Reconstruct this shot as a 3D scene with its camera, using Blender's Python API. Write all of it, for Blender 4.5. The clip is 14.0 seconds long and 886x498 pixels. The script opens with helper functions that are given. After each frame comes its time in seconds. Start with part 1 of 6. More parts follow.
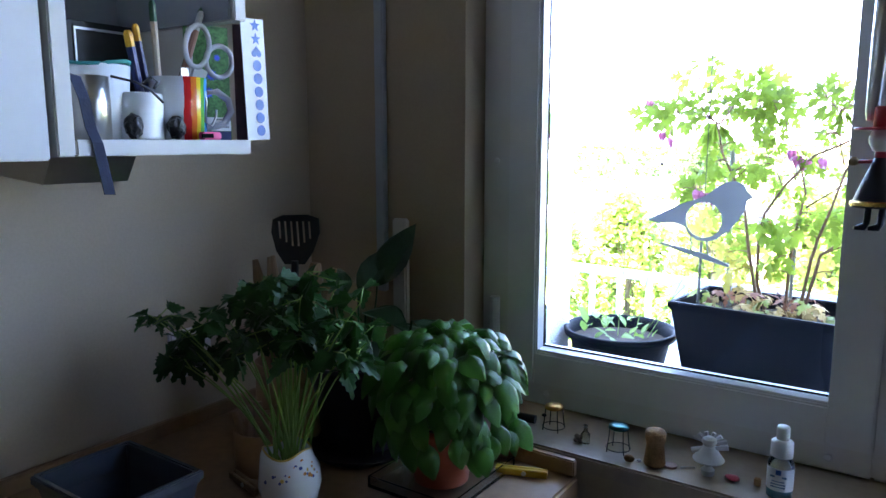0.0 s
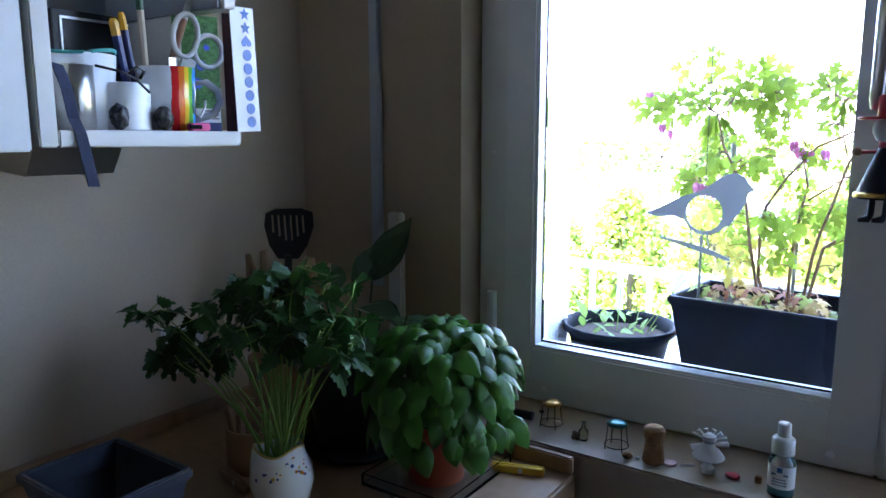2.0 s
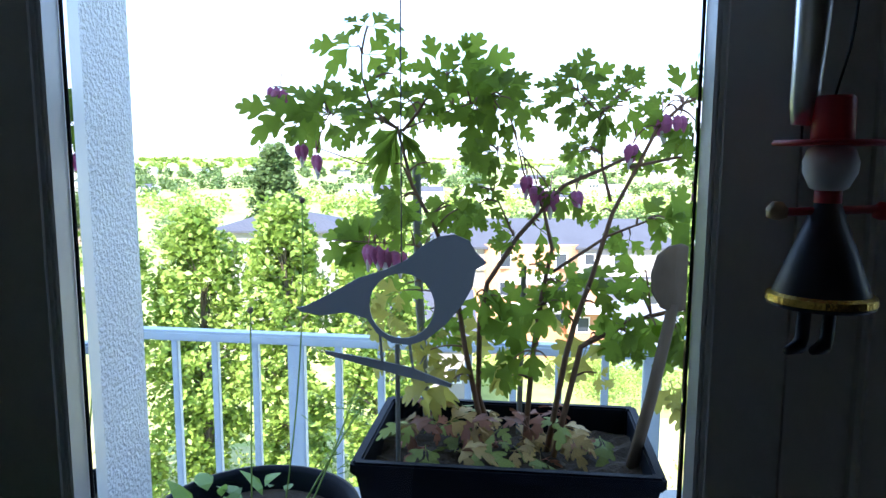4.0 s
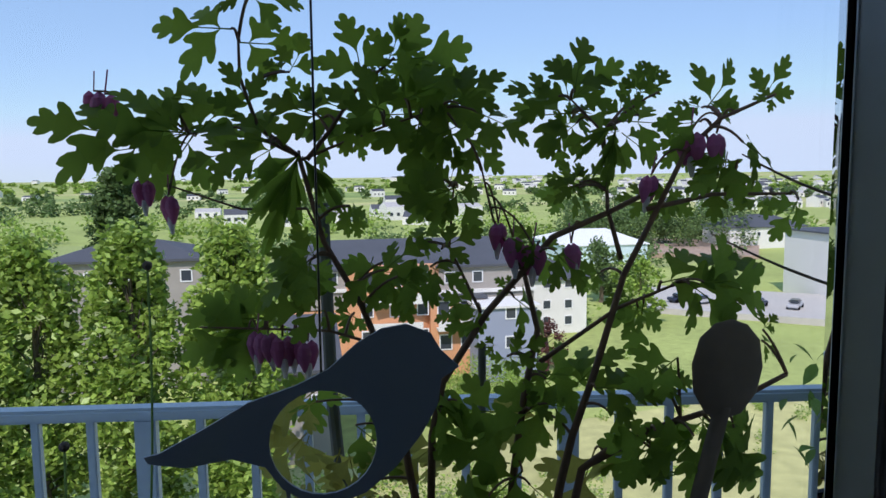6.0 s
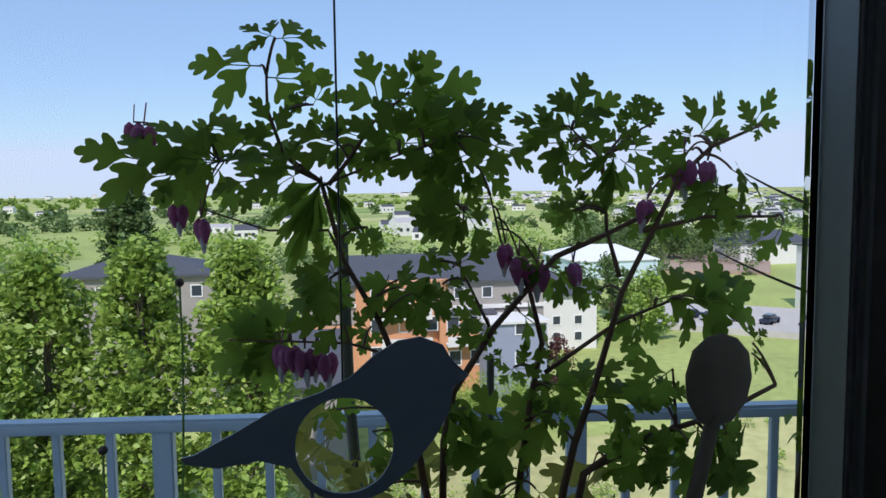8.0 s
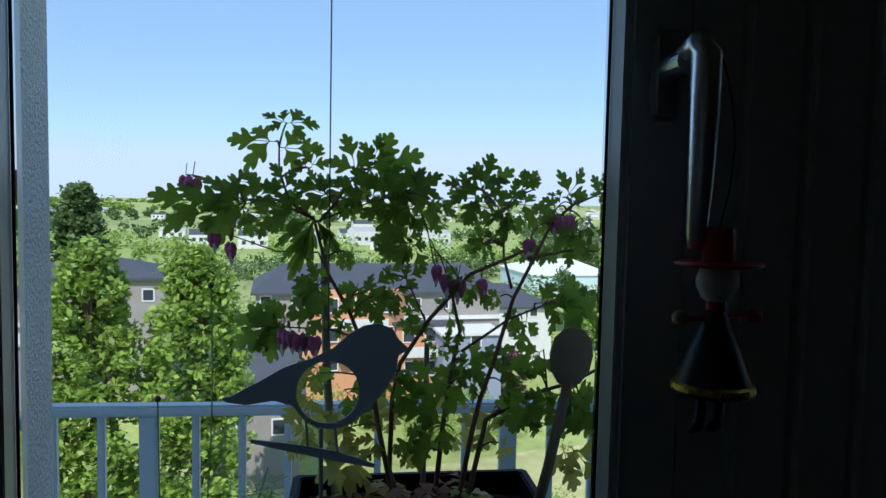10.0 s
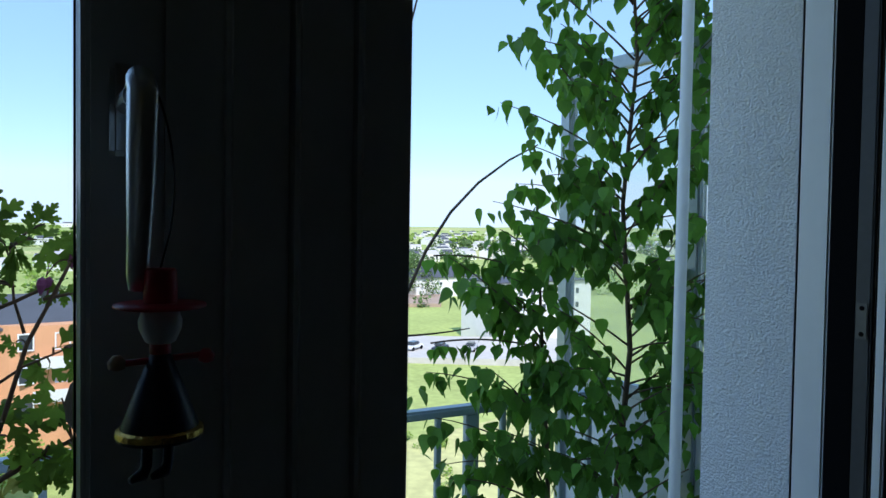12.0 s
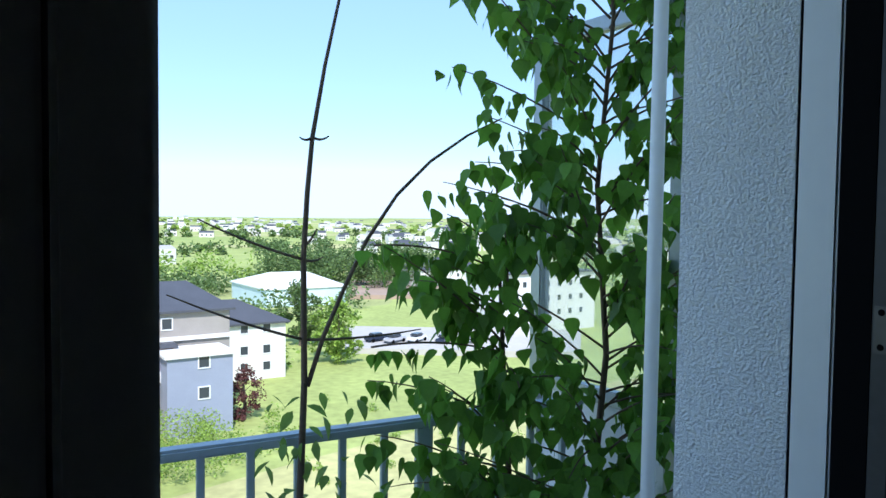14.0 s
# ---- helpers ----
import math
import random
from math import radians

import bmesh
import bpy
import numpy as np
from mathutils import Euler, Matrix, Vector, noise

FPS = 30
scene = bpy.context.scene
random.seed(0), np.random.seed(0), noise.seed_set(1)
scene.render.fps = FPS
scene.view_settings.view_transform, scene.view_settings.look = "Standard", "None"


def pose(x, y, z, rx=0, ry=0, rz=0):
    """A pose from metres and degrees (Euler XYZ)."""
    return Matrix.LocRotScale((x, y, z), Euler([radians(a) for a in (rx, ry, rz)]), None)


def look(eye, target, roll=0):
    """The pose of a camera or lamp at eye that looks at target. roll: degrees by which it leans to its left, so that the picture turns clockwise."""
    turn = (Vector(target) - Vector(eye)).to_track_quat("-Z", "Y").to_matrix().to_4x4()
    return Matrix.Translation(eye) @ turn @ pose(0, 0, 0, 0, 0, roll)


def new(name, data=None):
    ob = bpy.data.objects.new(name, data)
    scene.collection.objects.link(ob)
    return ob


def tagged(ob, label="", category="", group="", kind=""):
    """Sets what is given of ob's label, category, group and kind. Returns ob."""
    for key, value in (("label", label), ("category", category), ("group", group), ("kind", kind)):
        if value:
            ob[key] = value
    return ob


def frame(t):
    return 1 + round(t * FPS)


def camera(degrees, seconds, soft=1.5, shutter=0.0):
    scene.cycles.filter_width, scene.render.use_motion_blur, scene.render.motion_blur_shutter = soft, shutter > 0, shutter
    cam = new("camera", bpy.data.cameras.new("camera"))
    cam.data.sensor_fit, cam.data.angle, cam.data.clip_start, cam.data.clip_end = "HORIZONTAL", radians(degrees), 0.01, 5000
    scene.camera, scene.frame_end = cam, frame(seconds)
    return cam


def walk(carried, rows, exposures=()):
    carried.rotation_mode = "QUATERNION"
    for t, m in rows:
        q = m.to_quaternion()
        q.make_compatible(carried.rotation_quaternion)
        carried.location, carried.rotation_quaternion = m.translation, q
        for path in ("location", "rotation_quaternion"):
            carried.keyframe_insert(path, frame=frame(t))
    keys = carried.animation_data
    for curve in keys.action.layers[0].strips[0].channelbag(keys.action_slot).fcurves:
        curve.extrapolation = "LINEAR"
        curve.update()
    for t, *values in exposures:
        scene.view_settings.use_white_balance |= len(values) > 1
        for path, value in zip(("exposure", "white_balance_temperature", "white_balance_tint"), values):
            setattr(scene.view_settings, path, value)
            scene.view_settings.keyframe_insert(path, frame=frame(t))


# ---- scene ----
cam = camera(64.2, 14.0)
PATH = [
    (0, (0.515, -1.009, 1.36), (-0.609, 0.617, 1.062), -0.0),
    (0.5, (0.52, -1.006, 1.359), (-0.621, 0.609, 1.06), -0.1),
    (1, (0.513, -1.003, 1.359), (-0.625, 0.614, 1.055), 0.0),
    (1.5, (0.515, -0.995, 1.356), (-0.616, 0.626, 1.047), -0.4),
    (2, (0.513, -0.989, 1.354), (-0.615, 0.633, 1.045), -0.1),
    (2.5, (0.49, -0.957, 1.354), (-0.547, 0.725, 1.043), 1.0),
    (3, (0.366, -0.825, 1.362), (-0.376, 1.012, 1.096), 0.0),
    (3.5, (0.278, -0.623, 1.355), (-0.044, 1.338, 1.115), -0.3),
    (4, (0.261, -0.452, 1.368), (0.241, 1.532, 1.105), 0.2),
    (6.5, (0.21, -0.220, 1.38), (0.589, 1.731, 1.184), -0.7),
    (7.0, (0.21, -0.221, 1.38), (0.581, 1.733, 1.189), -0.7),
    (7.5, (0.211, -0.226, 1.381), (0.558, 1.735, 1.208), -0.6),
    (10, (0.171, -0.491, 1.413), (0.635, 1.45, 1.282), 1.2),
    (10.5, (0.203, -0.526, 1.417), (0.888, 1.35, 1.31), 1.3),
    (11, (0.265, -0.546, 1.429), (1.158, 1.241, 1.322), 1.8),
    (11.5, (0.31, -0.557, 1.432), (1.391, 1.123, 1.349), 1.9),
    (12, (0.349, -0.561, 1.43), (1.497, 1.076, 1.37), 0.9),
    (12.5, (0.372, -0.557, 1.427), (1.561, 1.051, 1.375), 0.9),
    (13, (0.421, -0.531, 1.426), (1.603, 1.072, 1.339), 0.7),
    (13.5, (0.513, -0.485, 1.419), (1.658, 1.153, 1.336), 0.9),
    (14, (0.603, -0.433, 1.418), (1.741, 1.21, 1.334), 0.7),
]
walk(cam, [(t, look(eye, target, roll)) for t, eye, target, roll in PATH],
     [(0, 4.45, 6250, 34), (2.5, 4.45, 6250, 34), (3.0, 4.15, 6250, 34), (3.5, 3.5, 6150, 30), (4.0, 2.05, 6150, 24), (6.5, -0.12, 6300, 22), (7.5, -0.12, 6300, 22), (10, 0.0, 6000, 14), (12, 0.3, 5900, 14), (14, 0.45, 5900, 15)])

# ---- world and sun ----
SUN_EL, SUN_AZ = radians(48), radians(205)
world = bpy.data.worlds.new("sky")
scene.world = world
world.use_nodes = True
nt = world.node_tree
sky = nt.nodes.new("ShaderNodeTexSky")
sky.sky_type, sky.sun_disc = "NISHITA", False
sky.sun_elevation, sky.sun_rotation = SUN_EL, SUN_AZ
sky.air_density, sky.dust_density, sky.ozone_density = 1.0, 0.0, 2.5
cap = nt.nodes.new("ShaderNodeMix")
cap.data_type, cap.blend_type = "RGBA", "DARKEN"
cap.inputs["Factor"].default_value = 1.0
cap.inputs["B"].default_value = (6.6, 6.8, 6.9, 1)
haze = nt.nodes.new("ShaderNodeMix")
haze.data_type = "RGBA"
haze.inputs["Factor"].default_value = 0.5
haze.inputs["B"].default_value = (2.9, 4.9, 7.2, 1)
nt.links.new(sky.outputs[0], cap.inputs["A"])
nt.links.new(cap.outputs["Result"], haze.inputs["A"])
nt.links.new(haze.outputs["Result"], nt.nodes["Background"].inputs[0])
nt.nodes["Background"].inputs[1].default_value = 0.15
sun = new("sun", bpy.data.lights.new("sun", "SUN"))
sun.data.energy, sun.data.angle, sun.data.color = 4.0, radians(0.53), (1.0, 0.95, 0.87)
sun.matrix_world = look((0, 0, 0), (-math.sin(SUN_AZ) * math.cos(SUN_EL), -math.cos(SUN_AZ) * math.cos(SUN_EL), -math.sin(SUN_EL)))


# ---- materials ----
def mat(name, color, rough=0.6, metal=0.0, var=0.12, scale=6.0, fine=80.0, bump=0.1, dist=0.002, trans=0.0, island=0.0, spec=0.5, random_tint=0.0):
    """A surface with broad and fine variation of tone and a fine relief."""
    m = bpy.data.materials.new(name)
    m.use_nodes = True
    n, k = m.node_tree.nodes, m.node_tree.links
    b = n["Principled BSDF"]
    b.inputs["Roughness"].default_value, b.inputs["Metallic"].default_value = rough, metal
    b.inputs["Specular IOR Level"].default_value = spec
    co = n.new("ShaderNodeTexCoord")
    big, small = n.new("ShaderNodeTexNoise"), n.new("ShaderNodeTexNoise")
    big.inputs["Scale"].default_value, small.inputs["Scale"].default_value = scale, fine
    big.inputs["Detail"].default_value, small.inputs["Detail"].default_value = 3, 4
    for t in (big, small):
        k.new(co.outputs["Object"], t.inputs["Vector"])
    add = n.new("ShaderNodeMath"); add.operation = "ADD"
    k.new(big.outputs["Fac"], add.inputs[0]); k.new(small.outputs["Fac"], add.inputs[1])
    rng = n.new("ShaderNodeMapRange")
    rng.inputs[1].default_value, rng.inputs[2].default_value = 0.6, 1.4
    rng.inputs[3].default_value, rng.inputs[4].default_value = 1 - var, 1 + var
    k.new(add.outputs[0], rng.inputs[0])
    value = rng.outputs[0]
    if random_tint or island:
        src = n.new("ShaderNodeObjectInfo").outputs["Random"] if random_tint else n.new("ShaderNodeNewGeometry").outputs["Random Per Island"]
        r2 = n.new("ShaderNodeMapRange")
        w = random_tint or island
        r2.inputs[3].default_value, r2.inputs[4].default_value = 1 - w, 1 + w
        k.new(src, r2.inputs[0])
        mul = n.new("ShaderNodeMath"); mul.operation = "MULTIPLY"
        k.new(value, mul.inputs[0]); k.new(r2.outputs[0], mul.inputs[1])
        value = mul.outputs[0]
    hsv = n.new("ShaderNodeHueSaturation")
    hsv.inputs["Color"].default_value = (*color, 1)
    k.new(value, hsv.inputs["Value"])
    k.new(hsv.outputs[0], b.inputs["Base Color"])
    if bump:
        bm_ = n.new("ShaderNodeBump")
        bm_.inputs["Strength"].default_value, bm_.inputs["Distance"].default_value = bump, dist
        k.new(small.outputs["Fac"], bm_.inputs["Height"])
        k.new(bm_.outputs[0], b.inputs["Normal"])
    if trans:
        tr = n.new("ShaderNodeBsdfTranslucent")
        mix = n.new("ShaderNodeMixShader")
        mix.inputs[0].default_value = trans
        k.new(hsv.outputs[0], tr.inputs[0])
        k.new(b.outputs[0], mix.inputs[1]); k.new(tr.outputs[0], mix.inputs[2])
        k.new(mix.outputs[0], n["Material Output"].inputs[0])
    return m


def glass_mat(name, color=(1, 1, 1), rough=0.0, ior=1.45):
    m = bpy.data.materials.new(name)
    m.use_nodes = True
    b = m.node_tree.nodes["Principled BSDF"]
    b.inputs["Base Color"].default_value = (*color, 1)
    b.inputs["Transmission Weight"].default_value, b.inputs["Roughness"].default_value, b.inputs["IOR"].default_value = 1.0, rough, ior
    return m


def pane_mat(name, tint=(0.97, 0.98, 0.98), gloss=0.06, milk=0.0):
    """Thin window glass: clear, with a weak mirror, and a milky share for frosted sheets."""
    m = bpy.data.materials.new(name)
    m.use_nodes = True
    n, k = m.node_tree.nodes, m.node_tree.links
    n.remove(n["Principled BSDF"])
    tr, gl = n.new("ShaderNodeBsdfTransparent"), n.new("ShaderNodeBsdfGlossy")
    tr.inputs[0].default_value = (*tint, 1)
    gl.inputs["Roughness"].default_value = 0.0
    fr, mul, mix = n.new("ShaderNodeFresnel"), n.new("ShaderNodeMath"), n.new("ShaderNodeMixShader")
    fr.inputs[0].default_value = 1.3
    mul.operation = "MULTIPLY"
    mul.inputs[1].default_value = gloss / 0.06
    k.new(fr.outputs[0], mul.inputs[0]); k.new(mul.outputs[0], mix.inputs[0])
    k.new(tr.outputs[0], mix.inputs[1]); k.new(gl.outputs[0], mix.inputs[2])
    last = mix
    if milk:
        d, t2, m2, m3 = n.new("ShaderNodeBsdfDiffuse"), n.new("ShaderNodeBsdfTranslucent"), n.new("ShaderNodeMixShader"), n.new("ShaderNodeMixShader")
        k.new(d.outputs[0], m2.inputs[1]); k.new(t2.outputs[0], m2.inputs[2])
        m3.inputs[0].default_value = milk
        k.new(mix.outputs[0], m3.inputs[1]); k.new(m2.outputs[0], m3.inputs[2])
        last = m3
    k.new(last.outputs[0], n["Material Output"].inputs[0])
    return m


# unseen room walls, coloured near black to hold down bounce light
DIMWALL = mat("dimmed_room_walls", (0.07, 0.055, 0.045), 0.6, var=0.1)
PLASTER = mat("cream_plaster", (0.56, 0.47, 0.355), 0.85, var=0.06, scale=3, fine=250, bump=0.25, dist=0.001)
# browner plaster, also darkened for the shade on the window wall
SHADEBEIGE = mat("beige_plaster_shaded", (0.40, 0.315, 0.22), 0.85, var=0.06, scale=3, fine=250, bump=0.25, dist=0.001)
# ceiling out of view, its grey set dark so less light bounces
CEILING = mat("dimmed_ceiling", (0.22, 0.20, 0.18), 0.9, var=0.03)
# floor shade is put into the tile colour to weaken the bounce
TILEFLOOR = mat("dimmed_floor_tile", (0.06, 0.045, 0.035), 0.5, var=0.1)
PVC = mat("white_pvc", (0.80, 0.81, 0.82), 0.35, var=0.03, scale=4, fine=40, bump=0.03)
PVC2 = mat("white_pvc_shade", (0.77, 0.77, 0.76), 0.4, var=0.04, scale=4, fine=40, bump=0.03)
GASKET = mat("black_rubber", (0.006, 0.006, 0.007), 0.9, var=0.1, spec=0.05)
ALU = mat("brushed_aluminium", (0.72, 0.73, 0.74), 0.3, 1.0, var=0.05, fine=200, bump=0.05)
STEEL = mat("stainless_steel", (0.62, 0.60, 0.57), 0.28, 1.0, var=0.06, fine=200, bump=0.05)
STUCCO = mat("white_stucco", (0.86, 0.87, 0.89), 0.9, var=0.07, scale=12, fine=260, bump=1.0, dist=0.006)
OAK = mat("worktop_oak", (0.34, 0.20, 0.105), 0.45, var=0.22, scale=7, fine=60, bump=0.1)
SILLWOOD = mat("sill_beech", (0.36, 0.28, 0.205), 0.5, var=0.12, scale=9, fine=90, bump=0.08)
CUPBOARD = mat("cupboard_lacquer", (0.62, 0.62, 0.62), 0.4, var=0.03, bump=0.03)
CONCRETE = mat("balcony_concrete", (0.42, 0.41, 0.39), 0.85, var=0.15)
RAIL = mat("painted_rail", (0.42, 0.50, 0.58), 0.45, var=0.08, fine=60)
POSTSTEEL = mat("galvanised_post", (0.40, 0.45, 0.50), 0.45, 0.6, var=0.1)
GLASS = pane_mat("window_glass")
FROST = pane_mat("wired_glass", (0.9, 0.94, 0.93), milk=0.14)
BLACKPOT = mat("black_plastic", (0.022, 0.024, 0.03), 0.45, var=0.25, scale=20, fine=220, bump=0.1)
SOIL = mat("potting_soil", (0.05, 0.033, 0.02), 0.95, var=0.4, scale=30, fine=180, bump=0.8, dist=0.006)
LEAF = mat("bleeding_heart_leaf", (0.18, 0.27, 0.035), 0.5, var=0.15, scale=25, fine=140, bump=0.15, trans=0.6, random_tint=0.25, spec=0.2)
LEAFY = mat("yellowing_leaf", (0.46, 0.42, 0.09), 0.55, var=0.2, scale=25, fine=140, bump=0.15, trans=0.5, random_tint=0.25)
BIRCHLEAF = mat("birch_leaf", (0.13, 0.29, 0.035), 0.5, var=0.15, scale=25, fine=140, bump=0.15, trans=0.5, random_tint=0.35)
BIRCHSTUFF = mat("birch_leaf_mass", (0.13, 0.29, 0.035), 0.5, var=0.15, scale=25, fine=140, bump=0.15, trans=0.5, island=0.35)
STEM = mat("reddish_stem", (0.17, 0.085, 0.045), 0.6, var=0.2)
BARK = mat("brown_bark", (0.13, 0.09, 0.065), 0.8, var=0.3, fine=120, bump=0.5)
GREENSTEM = mat("green_stem", (0.20, 0.34, 0.06), 0.5, var=0.15)
CANE = mat("grey_cane", (0.16, 0.16, 0.15), 0.7, var=0.2)
PINK = mat("pink_petal", (0.60, 0.18, 0.38), 0.5, var=0.15, trans=0.4)
WHITEPETAL = mat("white_petal", (0.8, 0.75, 0.75), 0.5, trans=0.3)
SPOONWOOD = mat("beech_spoon", (0.34, 0.21, 0.115), 0.6, var=0.15, scale=15)
BIRDMETAL = mat("bird_sheet_metal", (0.25, 0.27, 0.31), 0.5, 0.0, var=0.05)
FABRIC = mat("white_fabric", (0.75, 0.77, 0.80), 0.8, var=0.05)


# ---- mesh helpers ----
def part(name, bm, material, parent=None, label="", smooth=False):
    me = bpy.data.meshes.new(name)
    bm.to_mesh(me)
    bm.free()
    for mt in (material if isinstance(material, (list, tuple)) else (material,)):
        me.materials.append(mt)
    if smooth:
        for f in me.polygons:
            f.use_smooth = True
    ob = new(name, me)
    if parent is not None:
        ob.parent = parent
    if label:
        tagged(ob, label)
    return ob


def thing(name, at, label, category, group="", kind=""):
    e = new(name)
    e.location = at
    e.empty_display_size = 0.02
    return tagged(e, label, category, group, kind)


def B(*boxes, bevel=0.0, seg=2):
    """A bmesh of boxes (x0, x1, y0, y1, z0, z1)."""
    bm = bmesh.new()
    for x0, x1, y0, y1, z0, z1 in boxes:
        bmesh.ops.create_cube(bm, size=1, matrix=Matrix.Translation(((x0 + x1) / 2, (y0 + y1) / 2, (z0 + z1) / 2)) @ Matrix.Diagonal((x1 - x0, y1 - y0, z1 - z0, 1)))
    if bevel:
        bmesh.ops.bevel(bm, geom=bm.edges[:], offset=bevel, segments=seg, affect="EDGES", clamp_overlap=True)
    return bm


def tube(bm, pts, radii, seg=8, cap=True):
    """A round rod along points; radii: one number or one a point."""
    pts = [Vector(p) for p in pts]
    if not isinstance(radii, (list, tuple)):
        radii = [radii] * len(pts)
    rings = []
    for i, p in enumerate(pts):
        d = (pts[min(i + 1, len(pts) - 1)] - pts[max(i - 1, 0)]).normalized()
        u = d.cross(Vector((0.31, 0.95, 0.05))).normalized()
        v = d.cross(u)
        rings.append([bm.verts.new(p + (u * math.cos(a) + v * math.sin(a)) * radii[i]) for a in [2 * math.pi * j / seg for j in range(seg)]])
    for r0, r1 in zip(rings, rings[1:]):
        for j in range(seg):
            bm.faces.new((r0[j], r0[(j + 1) % seg], r1[(j + 1) % seg], r1[j]))
    if cap:
        bm.faces.new(rings[0][::-1]); bm.faces.new(rings[-1])
    return bm


def lathe(profile, seg=32, at=(0, 0, 0), cap=True):
    """A turned body from (radius, height) pairs."""
    bm = bmesh.new()
    rings = [[bm.verts.new((at[0] + r * math.cos(2 * math.pi * j / seg), at[1] + r * math.sin(2 * math.pi * j / seg), at[2] + z)) for j in range(seg)] for r, z in profile]
    for r0, r1 in zip(rings, rings[1:]):
        for j in range(seg):
            bm.faces.new((r0[j], r0[(j + 1) % seg], r1[(j + 1) % seg], r1[j]))
    if cap:
        bm.faces.new(rings[0][::-1]); bm.faces.new(rings[-1])
    return bm


def prism(outline, thick, m=Matrix()):
    """A flat plate with the given outline in x, z, thick along y."""
    bm = bmesh.new()
    a = [bm.verts.new(m @ Vector((x, 0, z))) for x, z in outline]
    b = [bm.verts.new(m @ Vector((x, thick, z))) for x, z in outline]
    bm.faces.new(a); bm.faces.new(b[::-1])
    for i in range(len(a)):
        j = (i + 1) % len(a)
        bm.faces.new((a[j], a[i], b[i], b[j]))
    bmesh.ops.recalc_face_normals(bm, faces=bm.faces)
    return bm


def curve_pts(p0, p1, p2, n=8):
    p0, p1, p2 = Vector(p0), Vector(p1), Vector(p2)
    return [p0 * (1 - t) ** 2 + p1 * 2 * t * (1 - t) + p2 * t * t for t in [i / n for i in range(n + 1)]]


def structure(name, bm, material, label, category):
    return tagged(part(name, bm, material), label, category, "", "structure")


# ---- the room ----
structure("floor", B((-0.6, 3.2, -3.2, 0.16, -0.12, 0.0)), TILEFLOOR, "unseen tiled kitchen floor, shade put into its dark colour", "floor")
structure("ceiling", B((-0.6, 3.2, -3.2, 0.16, 2.5, 2.62)), CEILING, "unseen kitchen ceiling, coloured dark grey to cut bounce light", "ceiling")
structure("wall_left", B((-0.6, -0.455, -3.2, 0.16, 0.0, 2.5)), PLASTER, "cream plastered kitchen wall beside the cupboards", "wall")
structure("wall_back", B((-0.455, 3.2, -3.2, -3.05, 0.0, 2.5)), DIMWALL, "unseen back wall of the kitchen, coloured dark to cut bounce light", "wall")
structure("wall_right", B((3.05, 3.2, -3.05, 0.16, 0.0, 2.5)), DIMWALL, "unseen side wall of the kitchen, coloured dark to cut bounce light", "wall")
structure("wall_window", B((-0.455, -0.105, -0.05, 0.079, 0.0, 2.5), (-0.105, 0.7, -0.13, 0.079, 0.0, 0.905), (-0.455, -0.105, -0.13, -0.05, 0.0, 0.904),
                           (-0.105, 1.386, -0.05, 0.079, 2.15, 2.5), (1.392, 3.05, -0.16, 0.0, 0.0, 2.5)), SHADEBEIGE, "beige plastered wall round the window and balcony door, shade put into its colour", "wall")
structure("facade", B((-6, -0.012, 0.08, 0.16, -3.0, 2.5), (-0.012, 0.64, 0.08, 0.16, -3.0, 0.91), (0.575, 0.70, 0.08, 0.15, 0.91, 2.15), (1.386, 6, 0.0, 0.152, -3.0, 2.5),
                      (-0.012, 1.386, 0.08, 0.16, 2.15, 2.5), (-6, 6, -0.05, 0.16, 2.5, 12.0), (-6, 6, -0.3, 0.16, -20, -3.0)), STUCCO, "white roughcast stucco facade of the apartment house", "facade")
structure("sill_board", B((-0.104, 0.70, -0.14, 0.004, 0.906, 0.93), bevel=0.003), SILLWOOD, "pale wooden inner window sill with trinkets on it", "window sill")
structure("outer_sill", B((-0.011, 0.62, 0.075, 0.42, 0.91, 0.94), bevel=0.003), CONCRETE, "pale outer window ledge carrying the flower pots", "window sill")

win = tagged(new("window_1"), "white plastic casement window, closed, with a chrome handle", "window", "", "structure")
part("window_frame", B((-0.104, -0.05, 0.006, 0.075, 0.93, 2.15), (0.4825, 0.5315, 0.006, 0.075, 0.93, 2.15), (-0.05, 0.484, 0.006, 0.075, 0.93, 0.972), (-0.05, 0.484, 0.006, 0.075, 2.09, 2.15), (-0.06, -0.03, 0.0615, 0.0745, 0.93, 2.15), (0.46, 0.49, 0.0615, 0.0745, 0.93, 2.15), (-0.05, 0.484, 0.0615, 0.0745, 0.95, 0.99), bevel=0.003), PVC2, win)
part("sash", B((-0.053, 0.0, 0.0, 0.06, 0.966, 2.1), (0.43, 0.482, 0.0, 0.036, 0.966, 2.1), (0.455, 0.482, 0.0362, 0.06, 0.966, 2.1), (0.0, 0.43, 0.0, 0.06, 0.966, 1.02), (0.0, 0.43, 0.0, 0.06, 2.04, 2.1), bevel=0.003), PVC, win)
part("glazing_bead", B((0.0, 0.003, 0.004, 0.026, 1.02, 2.04), (0.427, 0.43, 0.004, 0.026, 1.02, 2.04), (0.003, 0.427, 0.004, 0.026, 1.02, 1.024), bevel=0.001), PVC, win)
part("gasket", B((0.003, 0.0045, 0.026, 0.029, 1.02, 2.04), (0.4255, 0.427, 0.026, 0.029, 1.02, 2.04), (0.003, 0.427, 0.026, 0.029, 1.024, 1.0265)), GASKET, win)
pane = part("pane", B((0.004, 0.426, 0.03, 0.034, 1.024, 2.036)), GLASS, win)
pane.visible_shadow = False
